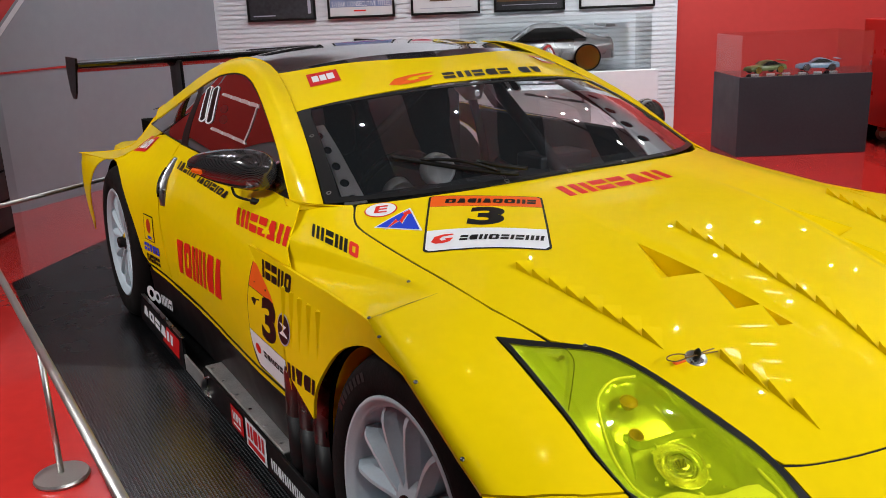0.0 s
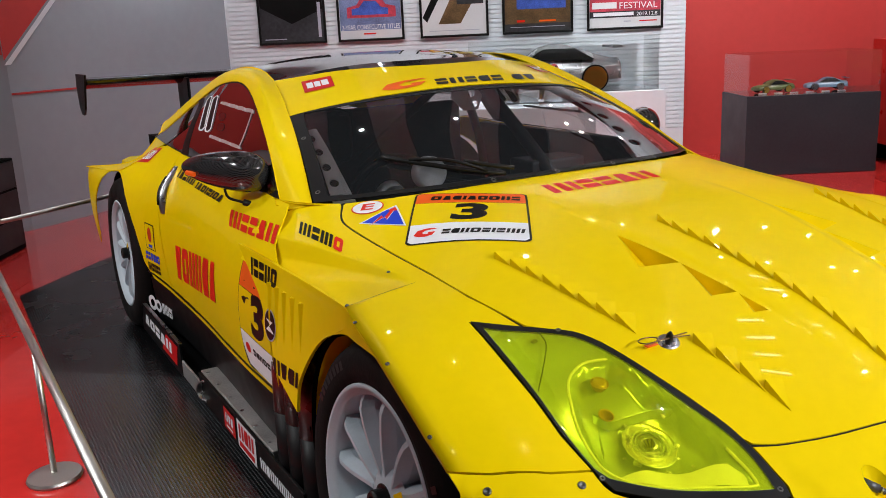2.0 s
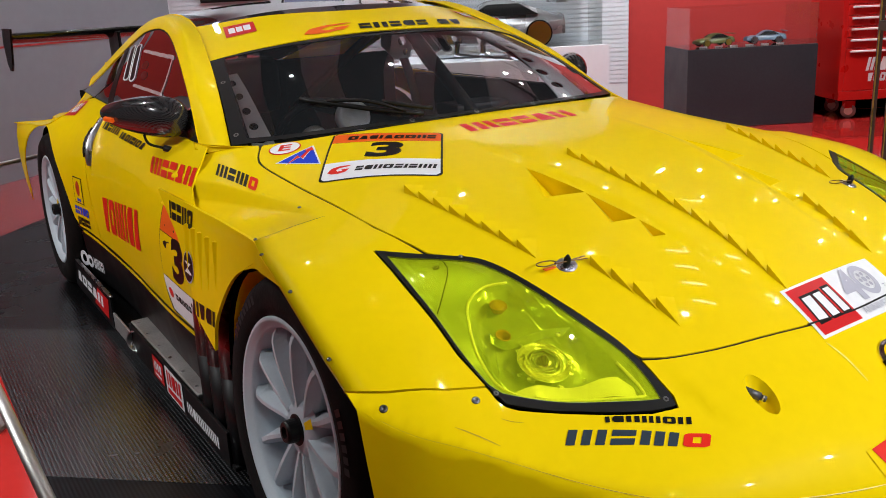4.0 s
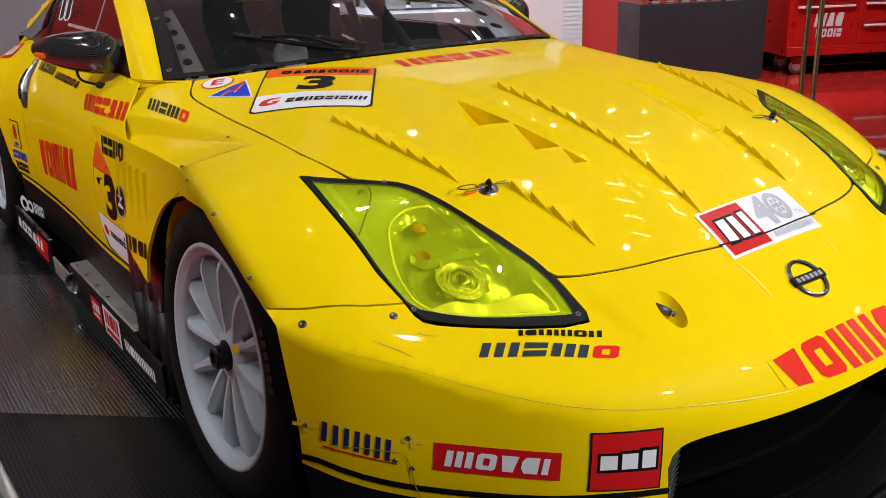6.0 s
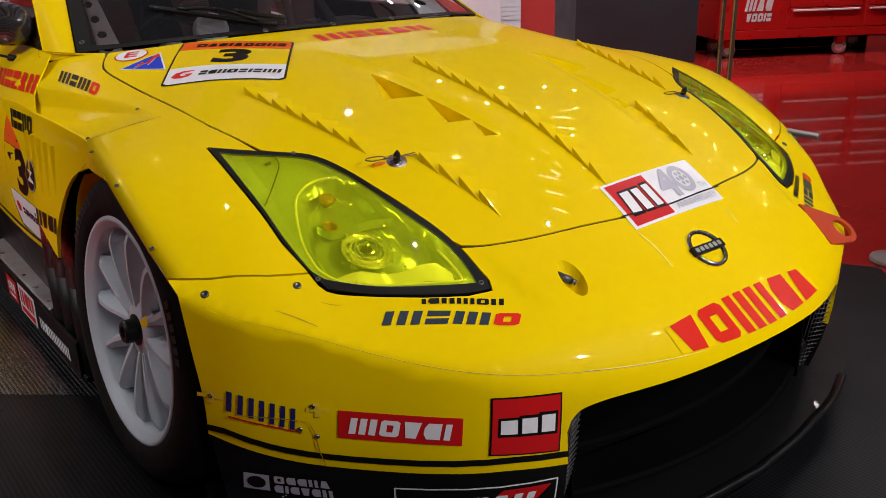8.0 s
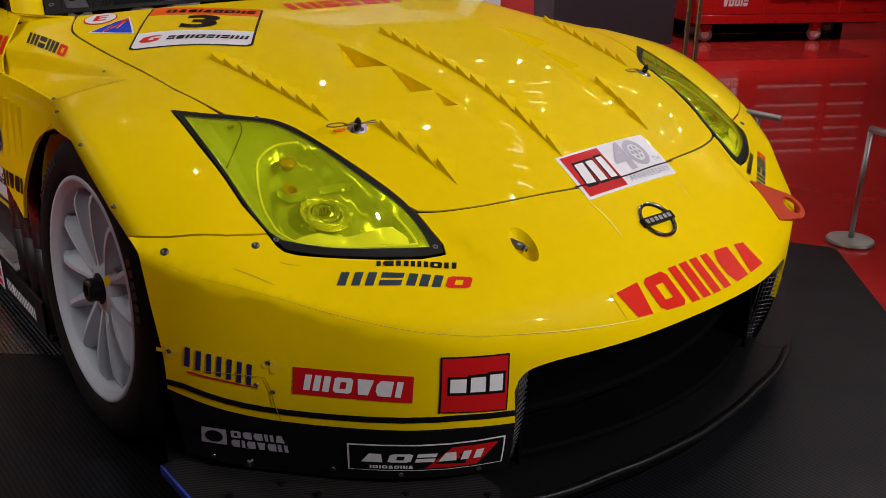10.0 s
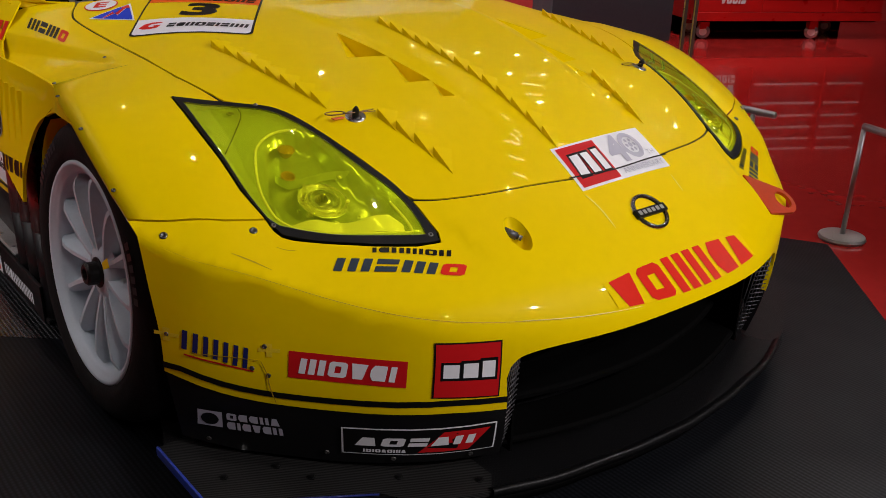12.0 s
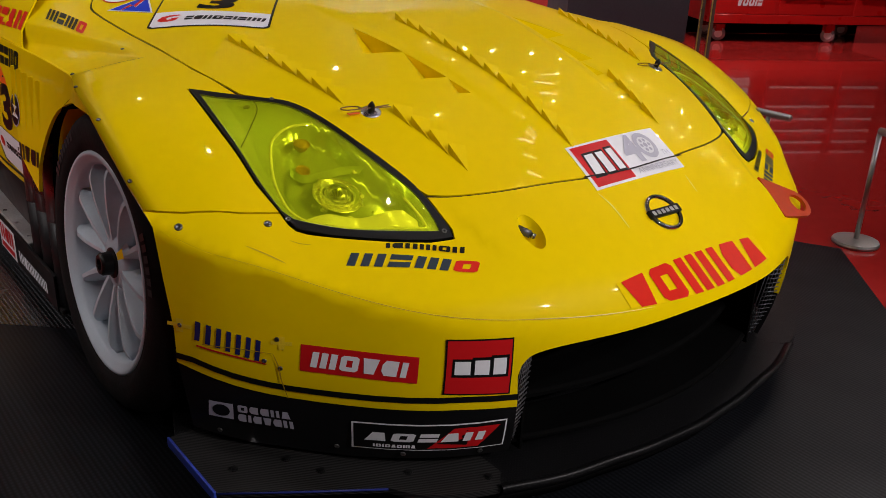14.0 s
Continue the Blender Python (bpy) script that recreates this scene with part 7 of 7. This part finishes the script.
def build_strip_stickers():
    for ll, lr, ur, ul in (((0.092, 0.786), (0.177, 0.792), (0.185, 0.889), (0.099, 0.891)), ((0.845, 0.80), (0.93, 0.80), (0.93, 0.89), (0.85, 0.89))):
        q = on_quad(SCREEN, ll, lr, ur, ul)
        st = sticker("red_sticker", car, q, [rect(0, 0, 1, 1)], SCARLET, 12, "small red sticker with white blocks")
        sticker("white_block", st, q, [rect(0.14, 0.25, 0.36, 0.72), rect(0.40, 0.25, 0.60, 0.72), rect(0.64, 0.25, 0.86, 0.75)], WHITE, 14)
    q = on_quad(SCREEN, (0.275, 0.690), (0.405, 0.705), (0.42, 0.766), (0.285, 0.748))
    sticker("orange_swoosh", car, q, [[(0.0, 0.25), (0.2, 0.03), (0.5, 0.0), (0.8, 0.15), (0.95, 0.55), (0.6, 0.55), (0.65, 0.35), (0.45, 0.3), (0.36, 0.5), (0.5, 0.75), (1.0, 0.9), (0.9, 1.0), (0.5, 1.0), (0.15, 0.8)]], ORANGE, 12, "orange swoosh mark")
    q = on_quad(SCREEN, (0.415, 0.695), (0.735, 0.690), (0.76, 0.752), (0.425, 0.752))
    sticker("black_block", car, q, marks("dwdud", 0, 0.62, 0.1, 0.9, 0.01) + marks("up", 0.70, 0.98, 0.1, 0.9, 0.01), INK, 12, "plain black block")
    # slots, stone-guard plate and edging of the side windows
    win = loft([BELT, RAIL_OUT])
    def capsule(p, q, wu, wv, n=6):
        out = []
        for c, a0 in ((q, 0), (p, 180)):
            out += [(c[0] + wu * math.cos(math.radians(a0 + 180 * k / n)), c[1] + wv * math.sin(math.radians(a0 + 180 * k / n))) for k in range(n + 1)]
        return out
    for s in (1, -1):
        for p, q in (((0.600, 0.43), (0.690, 0.76)), ((0.545, 0.43), (0.620, 0.74))):
            sticker("window_slot", car, win, [(capsule(p, q, 0.027, 0.05), capsule(p, q, 0.017, 0.035))], WHITE, 3, "white edged window slot", 0.05, sx=s)
            sticker("slot_dark", car, win, [capsule(p, q, 0.017, 0.035)], INK, 2, "", 0.05, sx=s)
        sticker("window_frame", car, win, [([(0.0, 0.0), (1.0, 0.0), (1.0, 1.0), (0.0, 1.0)], [(0.05, 0.03), (0.97, 0.03), (0.97, 0.975), (0.05, 0.97)]), [(0.592, 0.03), (0.645, 0.03), (0.822, 0.97), (0.795, 0.97)]], TRIM, 1, "black window edging", 0.05, sx=s)
        over, under = [(0.543, 0.708), (0.471, 0.701), (0.409, 0.725), (0.358, 0.786), (0.316, 0.896)], [(0.500, 0.339), (0.421, 0.342), (0.354, 0.370), (0.297, 0.421)]
        rails = [over + [(u - 0.008, v - 0.032) for u, v in reversed(over)], under + [(u + 0.004, v + 0.030) for u, v in reversed(under)], [(0.3166, 0.87), (0.309, 0.741), (0.3006, 0.583), (0.298, 0.438), (0.305, 0.438), (0.308, 0.583), (0.316, 0.741), (0.324, 0.86)]]
        sticker("guard_rail", car, win, rails, EDGE, 2, "clear stone guard edging", 0.05, sx=s)
        for line, o in ((over, -0.016), (under, 0.015)):
            for u, v in line:
                v += o
                sticker("guard_screw", car, win, [disc(u, v, 0.007, 0.014, 8)], BRIGHT, 4, "", 0.05, sx=s)
    for u, v in ((0.486, 0.56), (0.458, 0.47)):
        sticker("plate_hole", car, win, [disc(u, v, 0.026, 0.040, 18)], DUCT_REFLECTION, 1, "", 0.05)
    sticker("roof_hatch_ring", car, ROOF, [(disc(0.715, 0.150, 0.085, 0.042), disc(0.715, 0.150, 0.072, 0.034))], YELLOW, 3, "thin yellow ring round the roof hatch", 0.05)


EDGE = mat("clear_plate_edge", (0.42, 0.30, 0.31), 0.3, vary=0.1)
build_strip_stickers()
# ---- display walls ----
wall_white = bpy.data.objects["wall_white"]


def build_ribs():
    bm = block(-2.60, -0.007, -0.0185, 1.688, 0.0, 0.0185, 0.0065)
    first = part("rib", bm, WALL_WHITE, wall_white)
    first.location = (0, 6.36, 0.3)
    for k in range(1, 58):
        o = first.copy()
        scene.collection.objects.link(o)
        o.location = (0, 6.36, 0.3 + 0.042 * k)


build_ribs()


def build_poster(r0, r1, look_):
    p = thing("framed_poster", look_[0], "poster", "posters on the ribbed wall", ROOM @ pose(r0, 6.345, 1.22))
    w = r1 - r0
    h = w * 1.41
    bm = bmesh.new()
    t = 0.022
    for a in ((0, 0, w, t), (0, h - t, w, h), (0, t, t, h - t), (w - t, t, w, h - t)):
        box(bm, a[0], -0.022, a[1], a[2], 0.0, a[3], 0.002)
    part("poster_frame", bm, TRIM, p)
    part("sheet", block(t, -0.012, t, w - t, -0.004, h - t), look_[1], p)
    flat = lambda x, z: Vector((x, -0.0125, z))
    for k, (shape, material) in enumerate(look_[2]):
        pts = [(t + 0.004 + x * (w - 2 * t - 0.008), t + 0.004 + y * w) for x, y in shape]
        sticker("print", p, flat, [pts], material, 0.3 + 0.6 * k, "", 0.3)
    for text, x0, y0, x1, y1, material in look_[3]:
        word("caption", p, flat, text, t + x0 * (w - 2 * t), t + y0 * w, t + x1 * (w - 2 * t), t + y1 * w, material, 4)
    return p


NIGHT = mat("poster_night", (0.03, 0.03, 0.035), 0.4, vary=0.5, scale=3)
SKYB = mat("poster_blue", (0.16, 0.20, 0.36), 0.4, vary=0.6, scale=7)
CARB = mat("poster_car_blue", (0.05, 0.10, 0.42), 0.4, vary=0.6, scale=14)
CARR = mat("poster_car_red", (0.50, 0.05, 0.08), 0.4, vary=0.6, scale=14)
BROWN = mat("poster_brown", (0.12, 0.07, 0.03), 0.4, vary=0.6, scale=9)
coupe = lambda x, y, w, h: [(x, y), (x + w, y), (x + w, y + 0.45 * h), (x + 0.8 * w, y + 0.55 * h), (x + 0.66 * w, y + h), (x + 0.34 * w, y + h), (x + 0.2 * w, y + 0.55 * h), (x, y + 0.45 * h)]
build_poster(-2.31, -1.68, ("black framed dark poster hung on the ribbed wall", NIGHT, [([(0, 0.5), (0.5, 0.25), (1, 0.45), (1, 1.3), (0, 1.3)], INK), (rect(0.92, 0.05, 0.97, 0.55), GREY), (rect(0.05, 0.03, 0.4, 0.045), GREY)], []))
build_poster(-1.57, -0.95, ("framed racing poster with blue car and white caption band", PAPER, [(rect(0, 0.12, 1, 1.3), SKYB), (coupe(0.12, 0.30, 0.8, 0.34), CARR), (coupe(0.2, 0.34, 0.6, 0.2), CARB), (rect(0.38, 0.055, 0.58, 0.075), RED_INK)], [("2-YEAR CONSECUTIVE TITLES", 0.03, 0.135, 0.97, 0.205, WHITE)]))
build_poster(-0.80, -0.16, ("framed white poster with diagonal dark racing art", PAPER, [([(0.25, 0.15), (0.6, 0.15), (1.0, 0.75), (1.0, 1.3), (0.9, 1.3)], BROWN), ([(0.0, 0.25), (0.07, 0.18), (0.75, 1.3), (0.6, 1.3)], INK), ([(0.0, 0.6), (0.3, 0.5), (0.35, 0.9), (0.0, 1.0)], CARR), (coupe(0.55, 0.42, 0.42, 0.25), NIGHT), (rect(0.1, 0.05, 0.9, 0.06), GREY)], []))
build_poster(-0.03, 0.63, ("framed night racing poster with blue car", NIGHT, [(rect(0, 0.10, 1, 0.5), BROWN), (coupe(0.18, 0.30, 0.75, 0.34), CARB), (rect(0.18, 0.12, 0.3, 0.15), RED_INK), (rect(0.52, 0.12, 0.78, 0.145), ORANGE), (rect(0.08, 0.05, 0.92, 0.058), GREY)], []))
build_poster(0.76, 1.47, ("framed racing festival poster with red and black bands", PAPER, [(rect(0, 0.12, 1, 0.20), NIGHT), (rect(0, 0.20, 1, 0.36), CARR), (rect(0, 0.36, 1, 1.3), BROWN), (rect(0.03, 0.235, 0.38, 0.315), WHITE), (rect(0.05, 0.14, 0.62, 0.185), WHITE), (rect(0.48, 0.06, 0.58, 0.075), GREY), (rect(0.70, 0.06, 0.95, 0.075), SCARLET)], [("FESTIVAL", 0.42, 0.235, 0.95, 0.315, WHITE), ("2019.12.8", 0.66, 0.14, 0.95, 0.185, WHITE)]))


def model_car(name, length, paint, wheel_mat, m, label, group=""):
    """A small display model: body, glass house, four wheels."""
    c = thing(name, label, "model car", group, m)
    L = length
    prof = bend([(-0.5, 0.07), (-0.49, 0.15), (-0.36, 0.19), (-0.18, 0.21), (-0.05, 0.30), (0.10, 0.315), (0.28, 0.26), (0.42, 0.215), (0.49, 0.20), (0.5, 0.08)], 4)
    bm = bmesh.new()
    rows = []
    for k in range(9):
        f = -1 + 2 * k / 8
        w = 0.205
        squeeze = 1 - 0.18 * f ** 4
        rows.append([bm.verts.new((x * L * (1 - 0.05 * f * f), f * w * L * (1 - 0.25 * max(0, z - 0.2) / 0.12), z * L * (squeeze if z > 0.1 else 1))) for x, z in prof])
    for p, q in zip(rows, rows[1:]):
        for i in range(len(prof) - 1):
            bm.faces.new((p[i], p[i + 1], q[i + 1], q[i]))
    bm.faces.new(rows[0])
    bm.faces.new(rows[-1][::-1])
    bmesh.ops.recalc_face_normals(bm, faces=bm.faces)
    body = part("body", bm, paint, c, smooth=True)
    bm = bmesh.new()
    low = [bm.verts.new((x * L, y * L, 0.212 * L)) for x, y in ((-0.17, -0.202), (0.30, -0.202), (0.30, 0.202), (-0.17, 0.202))]
    high = [bm.verts.new((x * L, y * L, 0.288 * L)) for x, y in ((-0.04, -0.172), (0.17, -0.172), (0.17, 0.172), (-0.04, 0.172))]
    for k in range(4):
        bm.faces.new((low[k], low[(k + 1) % 4], high[(k + 1) % 4], high[k]))
    bmesh.ops.recalc_face_normals(bm, faces=bm.faces)
    part("window_band", bm, TRIM, c)
    part("rear_wing", block(0.42 * L, -0.2 * L, 0.28 * L, 0.5 * L, 0.2 * L, 0.295 * L), paint, c)
    for x in (-0.30, 0.30):
        for y in (-1, 1):
            bm = turned(bmesh.new(), [(-0.03 * L, 0.0), (-0.03 * L, 0.088 * L), (0.03 * L, 0.088 * L), (0.03 * L, 0.0)], 24, pose(x * L, y * 0.19 * L, 0.089 * L, 0, 0, 90))
            wh = part("wheel", bm, TRIM, c)
            bm = turned(bmesh.new(), [(-0.004 * L, 0.080 * L), (0.004 * L, 0.078 * L), (0.002 * L, 0.060 * L), (0.004 * L, 0.0)], 24, pose(x * L, y * 0.222 * L, 0.089 * L, 0, 0, 90 * y))
            part("rim", bm, wheel_mat, wh)
    return c


GOLD = mat("gold_rim", (0.55, 0.38, 0.08), 0.3, 0.8, vary=0.1)
SILVER = mat("silver_body", (0.50, 0.51, 0.53), 0.25, 0.5, vary=0.2, scale=5)
OLIVE = mat("olive_model_paint", (0.10, 0.11, 0.04), 0.35, vary=0.3)
SLATE = mat("slate_model_paint", (0.12, 0.17, 0.24), 0.35, vary=0.3)


def build_displays():
    p = thing("white_plinth", "white display plinth standing against the ribbed wall", "plinth", m=ROOM)
    part("plinth_body", block(-0.40, 5.62, -0.005, 1.33, 6.33, 0.70, 0.004), WALL_WHITE, p)
    part("cover", block(-0.36, 5.68, 0.701, 1.28, 6.28, 1.17), CLEAR, p)
    model_car("silver_model_car", 1.32, SILVER, GOLD, ROOM @ pose(0.33, 5.98, 0.703), "large silver model race car with gold wheels")
    model_car("olive_model_car", 0.34, OLIVE, GOLD, ROOM @ pose(2.16, 5.36, 0.655, 0, 0, 12), "small olive green model car on the plinth", "model cars in the case")
    model_car("slate_model_car", 0.34, SLATE, STEEL, ROOM @ pose(2.62, 5.40, 0.655, 0, 0, -8), "small slate blue model car on the plinth", "model cars in the case")
    for k in range(6):
        c = thing("label_card", "small white caption card standing in the case", "card", "caption cards", ROOM @ pose(2.02 + 0.13 * k, 5.20, 0.653))
        part("card", block(-0.03, -0.012, 0, 0.03, 0.012, 0.012, 0.001), WHITE, c)


build_displays()


def build_tool_cabinet():
    c = bpy.data.objects["tool_cabinet"]
    for col, (r0, r1) in enumerate(((3.21, 3.77), (3.81, 4.50), (4.54, 4.96))):
        zs = (0.24, 0.59, 0.68, 0.77, 0.86, 0.95, 1.04) if col == 0 else (0.24, 0.42, 0.60, 0.72, 0.83, 0.94, 1.04)
        for z0, z1 in zip(zs, zs[1:]):
            d = part("drawer", block(r0, 5.138, z0, r1, 5.16, z1 - 0.008, 0.003), CABINET_RED, c)
            part("drawer_handle", block(r0 + 0.03, 5.118, z1 - 0.036, r1 - 0.03, 5.140, z1 - 0.018, 0.004), BRIGHT, d)
    flat = lambda r, z: Vector((r, 5.136, z))
    sticker("emblem", c, flat, marks("mtu", 3.38, 3.64, 0.40, 0.51, 0.02), BRIGHT, 3, "plain chrome emblem block", 0.1, False)
    sticker("emblem", c, flat, marks("poovd", 3.40, 3.64, 0.31, 0.38, 0.01), BRIGHT, 3, "", 0.1, False)
    part("rear_board", block(3.2, 5.70, -0.004, 4.97, 5.72, 0.16), MATT, c)
    part("under_board", block(3.2, 5.17, 0.148, 4.97, 5.70, 0.159), MATT, c)
    part("skirt_rail", block(3.17, 5.13, 0.16, 5.0, 5.15, 0.235, 0.003), CABINET_RED, c)
    for r, q in ((3.32, 5.24), (4.36, 5.20), (3.36, 5.62), (4.75, 5.62)):
        w = part("caster", turned(bmesh.new(), [(-0.02, 0.0), (-0.02, 0.055), (-0.012, 0.062), (0.012, 0.062), (0.02, 0.055), (0.02, 0.0)], 24, pose(r, q, 0.057, 0, 0, 65)), SILVER, c, "bright caster wheel", True)
        part("caster_disc", turned(bmesh.new(), [(-0.024, 0.0), (-0.024, 0.035), (0.024, 0.035), (0.024, 0.0)], 12, pose(r, q, 0.057, 0, 0, 65)), BRIGHT, w)
        part("caster_fork", block(r - 0.045, q - 0.03, 0.08, r + 0.045, q + 0.03, 0.16, 0.006), CABINET_RED, w)


build_tool_cabinet()


def build_small():
    p = thing("stand_posts", "slim dark sign stand of two posts, yellow car's reflection painted on their edges", "sign stand", m=ROOM)
    for r, q in ((1.018, 0.667), (1.008, 0.566)):
        part("post", block(r - 0.0065, q - 0.0065, 0.016, r + 0.0065, q + 0.0065, 1.25, 0.002), POST, p)
        # gold strip painting the yellow car's reflection along the post
        part("car_reflection", block(r - 0.0095, q - 0.009, 0.016, r - 0.0062, q - 0.0062, 1.25), GOLD, p)
    part("stand_foot", block(0.90, 0.50, -0.005, 1.14, 0.73, 0.016, 0.004), POST, p)
    part("cross_piece", block(1.005, 0.575, 1.02, 1.020, 0.658, 1.05), POST, p)
    c = thing("drawer_cabinet", "black drawer cabinet beside the grey wall", "cabinet", m=ROOM)
    part("cabinet_body", block(-4.3, 2.9, -0.005, -3.44, 3.6, 0.60, 0.006), MATT, c)
    for k in range(3):
        part("drawer_front", block(-4.28, 2.886, 0.03 + 0.19 * k, -3.46, 2.902, 0.205 + 0.19 * k, 0.004), BLACK, c)
        part("drawer_side", block(-3.442, 2.92, 0.03 + 0.19 * k, -3.434, 3.58, 0.205 + 0.19 * k, 0.003), BLACK, c)
    # red line and slanting red band on the grey wall
    b, d = Vector((-3.66, 4.17, 0)), (Vector((-2.55, 6.5, 0)) - Vector((-3.66, 4.17, 0))).normalized()
    n = Vector((d.y, -d.x, 0))
    wall = lambda s, z: b + d * s + n * 0.004 + Vector((0, 0, z))
    st = lambda name, shapes, material, lvl: sticker(name, bpy.data.objects["wall_grey"], wall, shapes, material, lvl, "", 0.5, normal_at(wall, 0.5, 0.5).dot(n) < 0)
    st("red_line", [rect(0.0, 0.970, 2.55, 0.985)], WALL_RED, 1)
    st("white_edge", [[(-0.02, 1.18), (0.03, 1.18), (2.55, 3.57), (2.55, 3.62)]], WALL_WHITE, 2)
    st("red_band", [[(-0.02, 1.21), (2.55, 3.62), (2.55, 4.0), (-0.02, 1.56)]], WALL_RED, 2)
    # large red field out of view, added so the side window reflects red
    b2, d2 = Vector((-3.66, 4.17, 0)), (Vector((-7.0, 1.0, 0)) - Vector((-3.66, 4.17, 0))).normalized()
    n2 = Vector((-d2.y, d2.x, 0))
    wall2 = lambda s, z: b2 + d2 * s + n2 * 0.004 + Vector((0, 0, z))
    sticker("red_band", bpy.data.objects["wall_grey"], wall2, [rect(0.02, 1.25, 4.5, 4.19)], WALL_RED, 2, "", 0.5, normal_at(wall2, 0.5, 0.5).dot(n2) < 0)
    # plinth with a polished engine seen through the cabin
    e = thing("engine_display", "polished engine on a white display plinth", "engine display", m=pose(2.15, 3.75, 0, 0, 0, -40))
    part("plinth", block(-0.5, -0.35, -0.005, 0.5, 0.35, 0.74, 0.006), WALL_WHITE, e)
    part("engine_block", block(-0.30, -0.06, 0.742, 0.36, 0.24, 0.83, 0.03), SILVER, e)
    for k in range(4):
        part("intake_pipe", tube(bmesh.new(), bend([(-0.42 + 0.18 * k, -0.20, 0.765), (-0.40 + 0.18 * k, -0.16, 0.93), (-0.34 + 0.18 * k, 0.08, 1.0), (-0.27 + 0.18 * k, 0.17, 0.81)], 5), 0.020, 12), CHROME, e, smooth=True)


build_small()
build_barrier("barrier_rail", [], [(-1.36, 3.55), (0.6, 4.86)])


def build_ceiling_lights():
    """Banks of lamp strips and panels set under the ceiling."""
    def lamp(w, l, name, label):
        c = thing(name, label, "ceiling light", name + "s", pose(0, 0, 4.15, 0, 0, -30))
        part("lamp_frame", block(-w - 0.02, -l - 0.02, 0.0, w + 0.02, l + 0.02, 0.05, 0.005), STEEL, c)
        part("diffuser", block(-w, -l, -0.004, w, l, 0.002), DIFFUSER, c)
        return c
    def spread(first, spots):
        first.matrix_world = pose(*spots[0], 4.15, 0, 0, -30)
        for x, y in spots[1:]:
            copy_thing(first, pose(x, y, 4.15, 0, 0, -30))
    spread(lamp(0.13, 0.028, "strip_light", "slim white lamp strip under the ceiling"), [(2.77, 0.68), (2.58, 0.26), (2.39, -0.12), (2.19, -0.52), (3.42, 0.16), (3.36, -0.14), (3.58, -0.60), (3.80, 1.40), (4.45, 2.30), (4.05, 1.85)])
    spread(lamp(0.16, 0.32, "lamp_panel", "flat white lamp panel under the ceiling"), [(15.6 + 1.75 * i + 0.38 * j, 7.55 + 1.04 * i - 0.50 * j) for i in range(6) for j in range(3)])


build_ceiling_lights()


def build_track_lamps():
    """Small round spot heads on two tracks that run along the red wall, turned back to the hall."""
    rng = random.Random(11)
    head = thing("track_lamp", "small black spot lamp on a ceiling track", "spot lamp", "track lamps")
    part("lamp_body", turned(bmesh.new(), [(-0.16, 0.0), (-0.16, 0.030), (-0.10, 0.036), (0.0, 0.038), (0.004, 0.034), (-0.004, 0.026)], 20), TRIM, head, smooth=True)
    part("lamp_lens", turned(bmesh.new(), [(-0.004, 0.026), (-0.002, 0.0)], 20), LAMP_GLOW, head, smooth=True)
    part("lamp_stem", rod(bmesh.new(), (-0.09, 0, 0.04), (-0.09, 0, 0.24), 0.010, 8), TRIM, head, smooth=True)
    spots = []
    for ry, rx0, n in ((4.1, 1.6, 11), (5.3, 1.2, 13)):
        room_part("lamp_track", block(rx0 - 0.3, ry - 0.02, 4.10, rx0 + 0.62 * n, ry + 0.02, 4.149), TRIM, "black lamp track under the ceiling", "lamp track")
        for k in range(n):
            p = ROOM @ Vector((rx0 + 0.60 * k + rng.uniform(-0.16, 0.16), ry, 3.91))
            aim = Vector((rng.uniform(-0.5, 0.7), rng.uniform(-0.9, 0.3), 0.5)) - p
            spots.append(Matrix.Translation(p) @ Vector((aim.x, aim.y, 0)).to_track_quat("X", "Z").to_matrix().to_4x4() @ pose(0, 0, 0, 0, 32, 0))
    head.matrix_world = spots[0]
    for m in spots[1:]:
        copy_thing(head, m)


build_track_lamps()
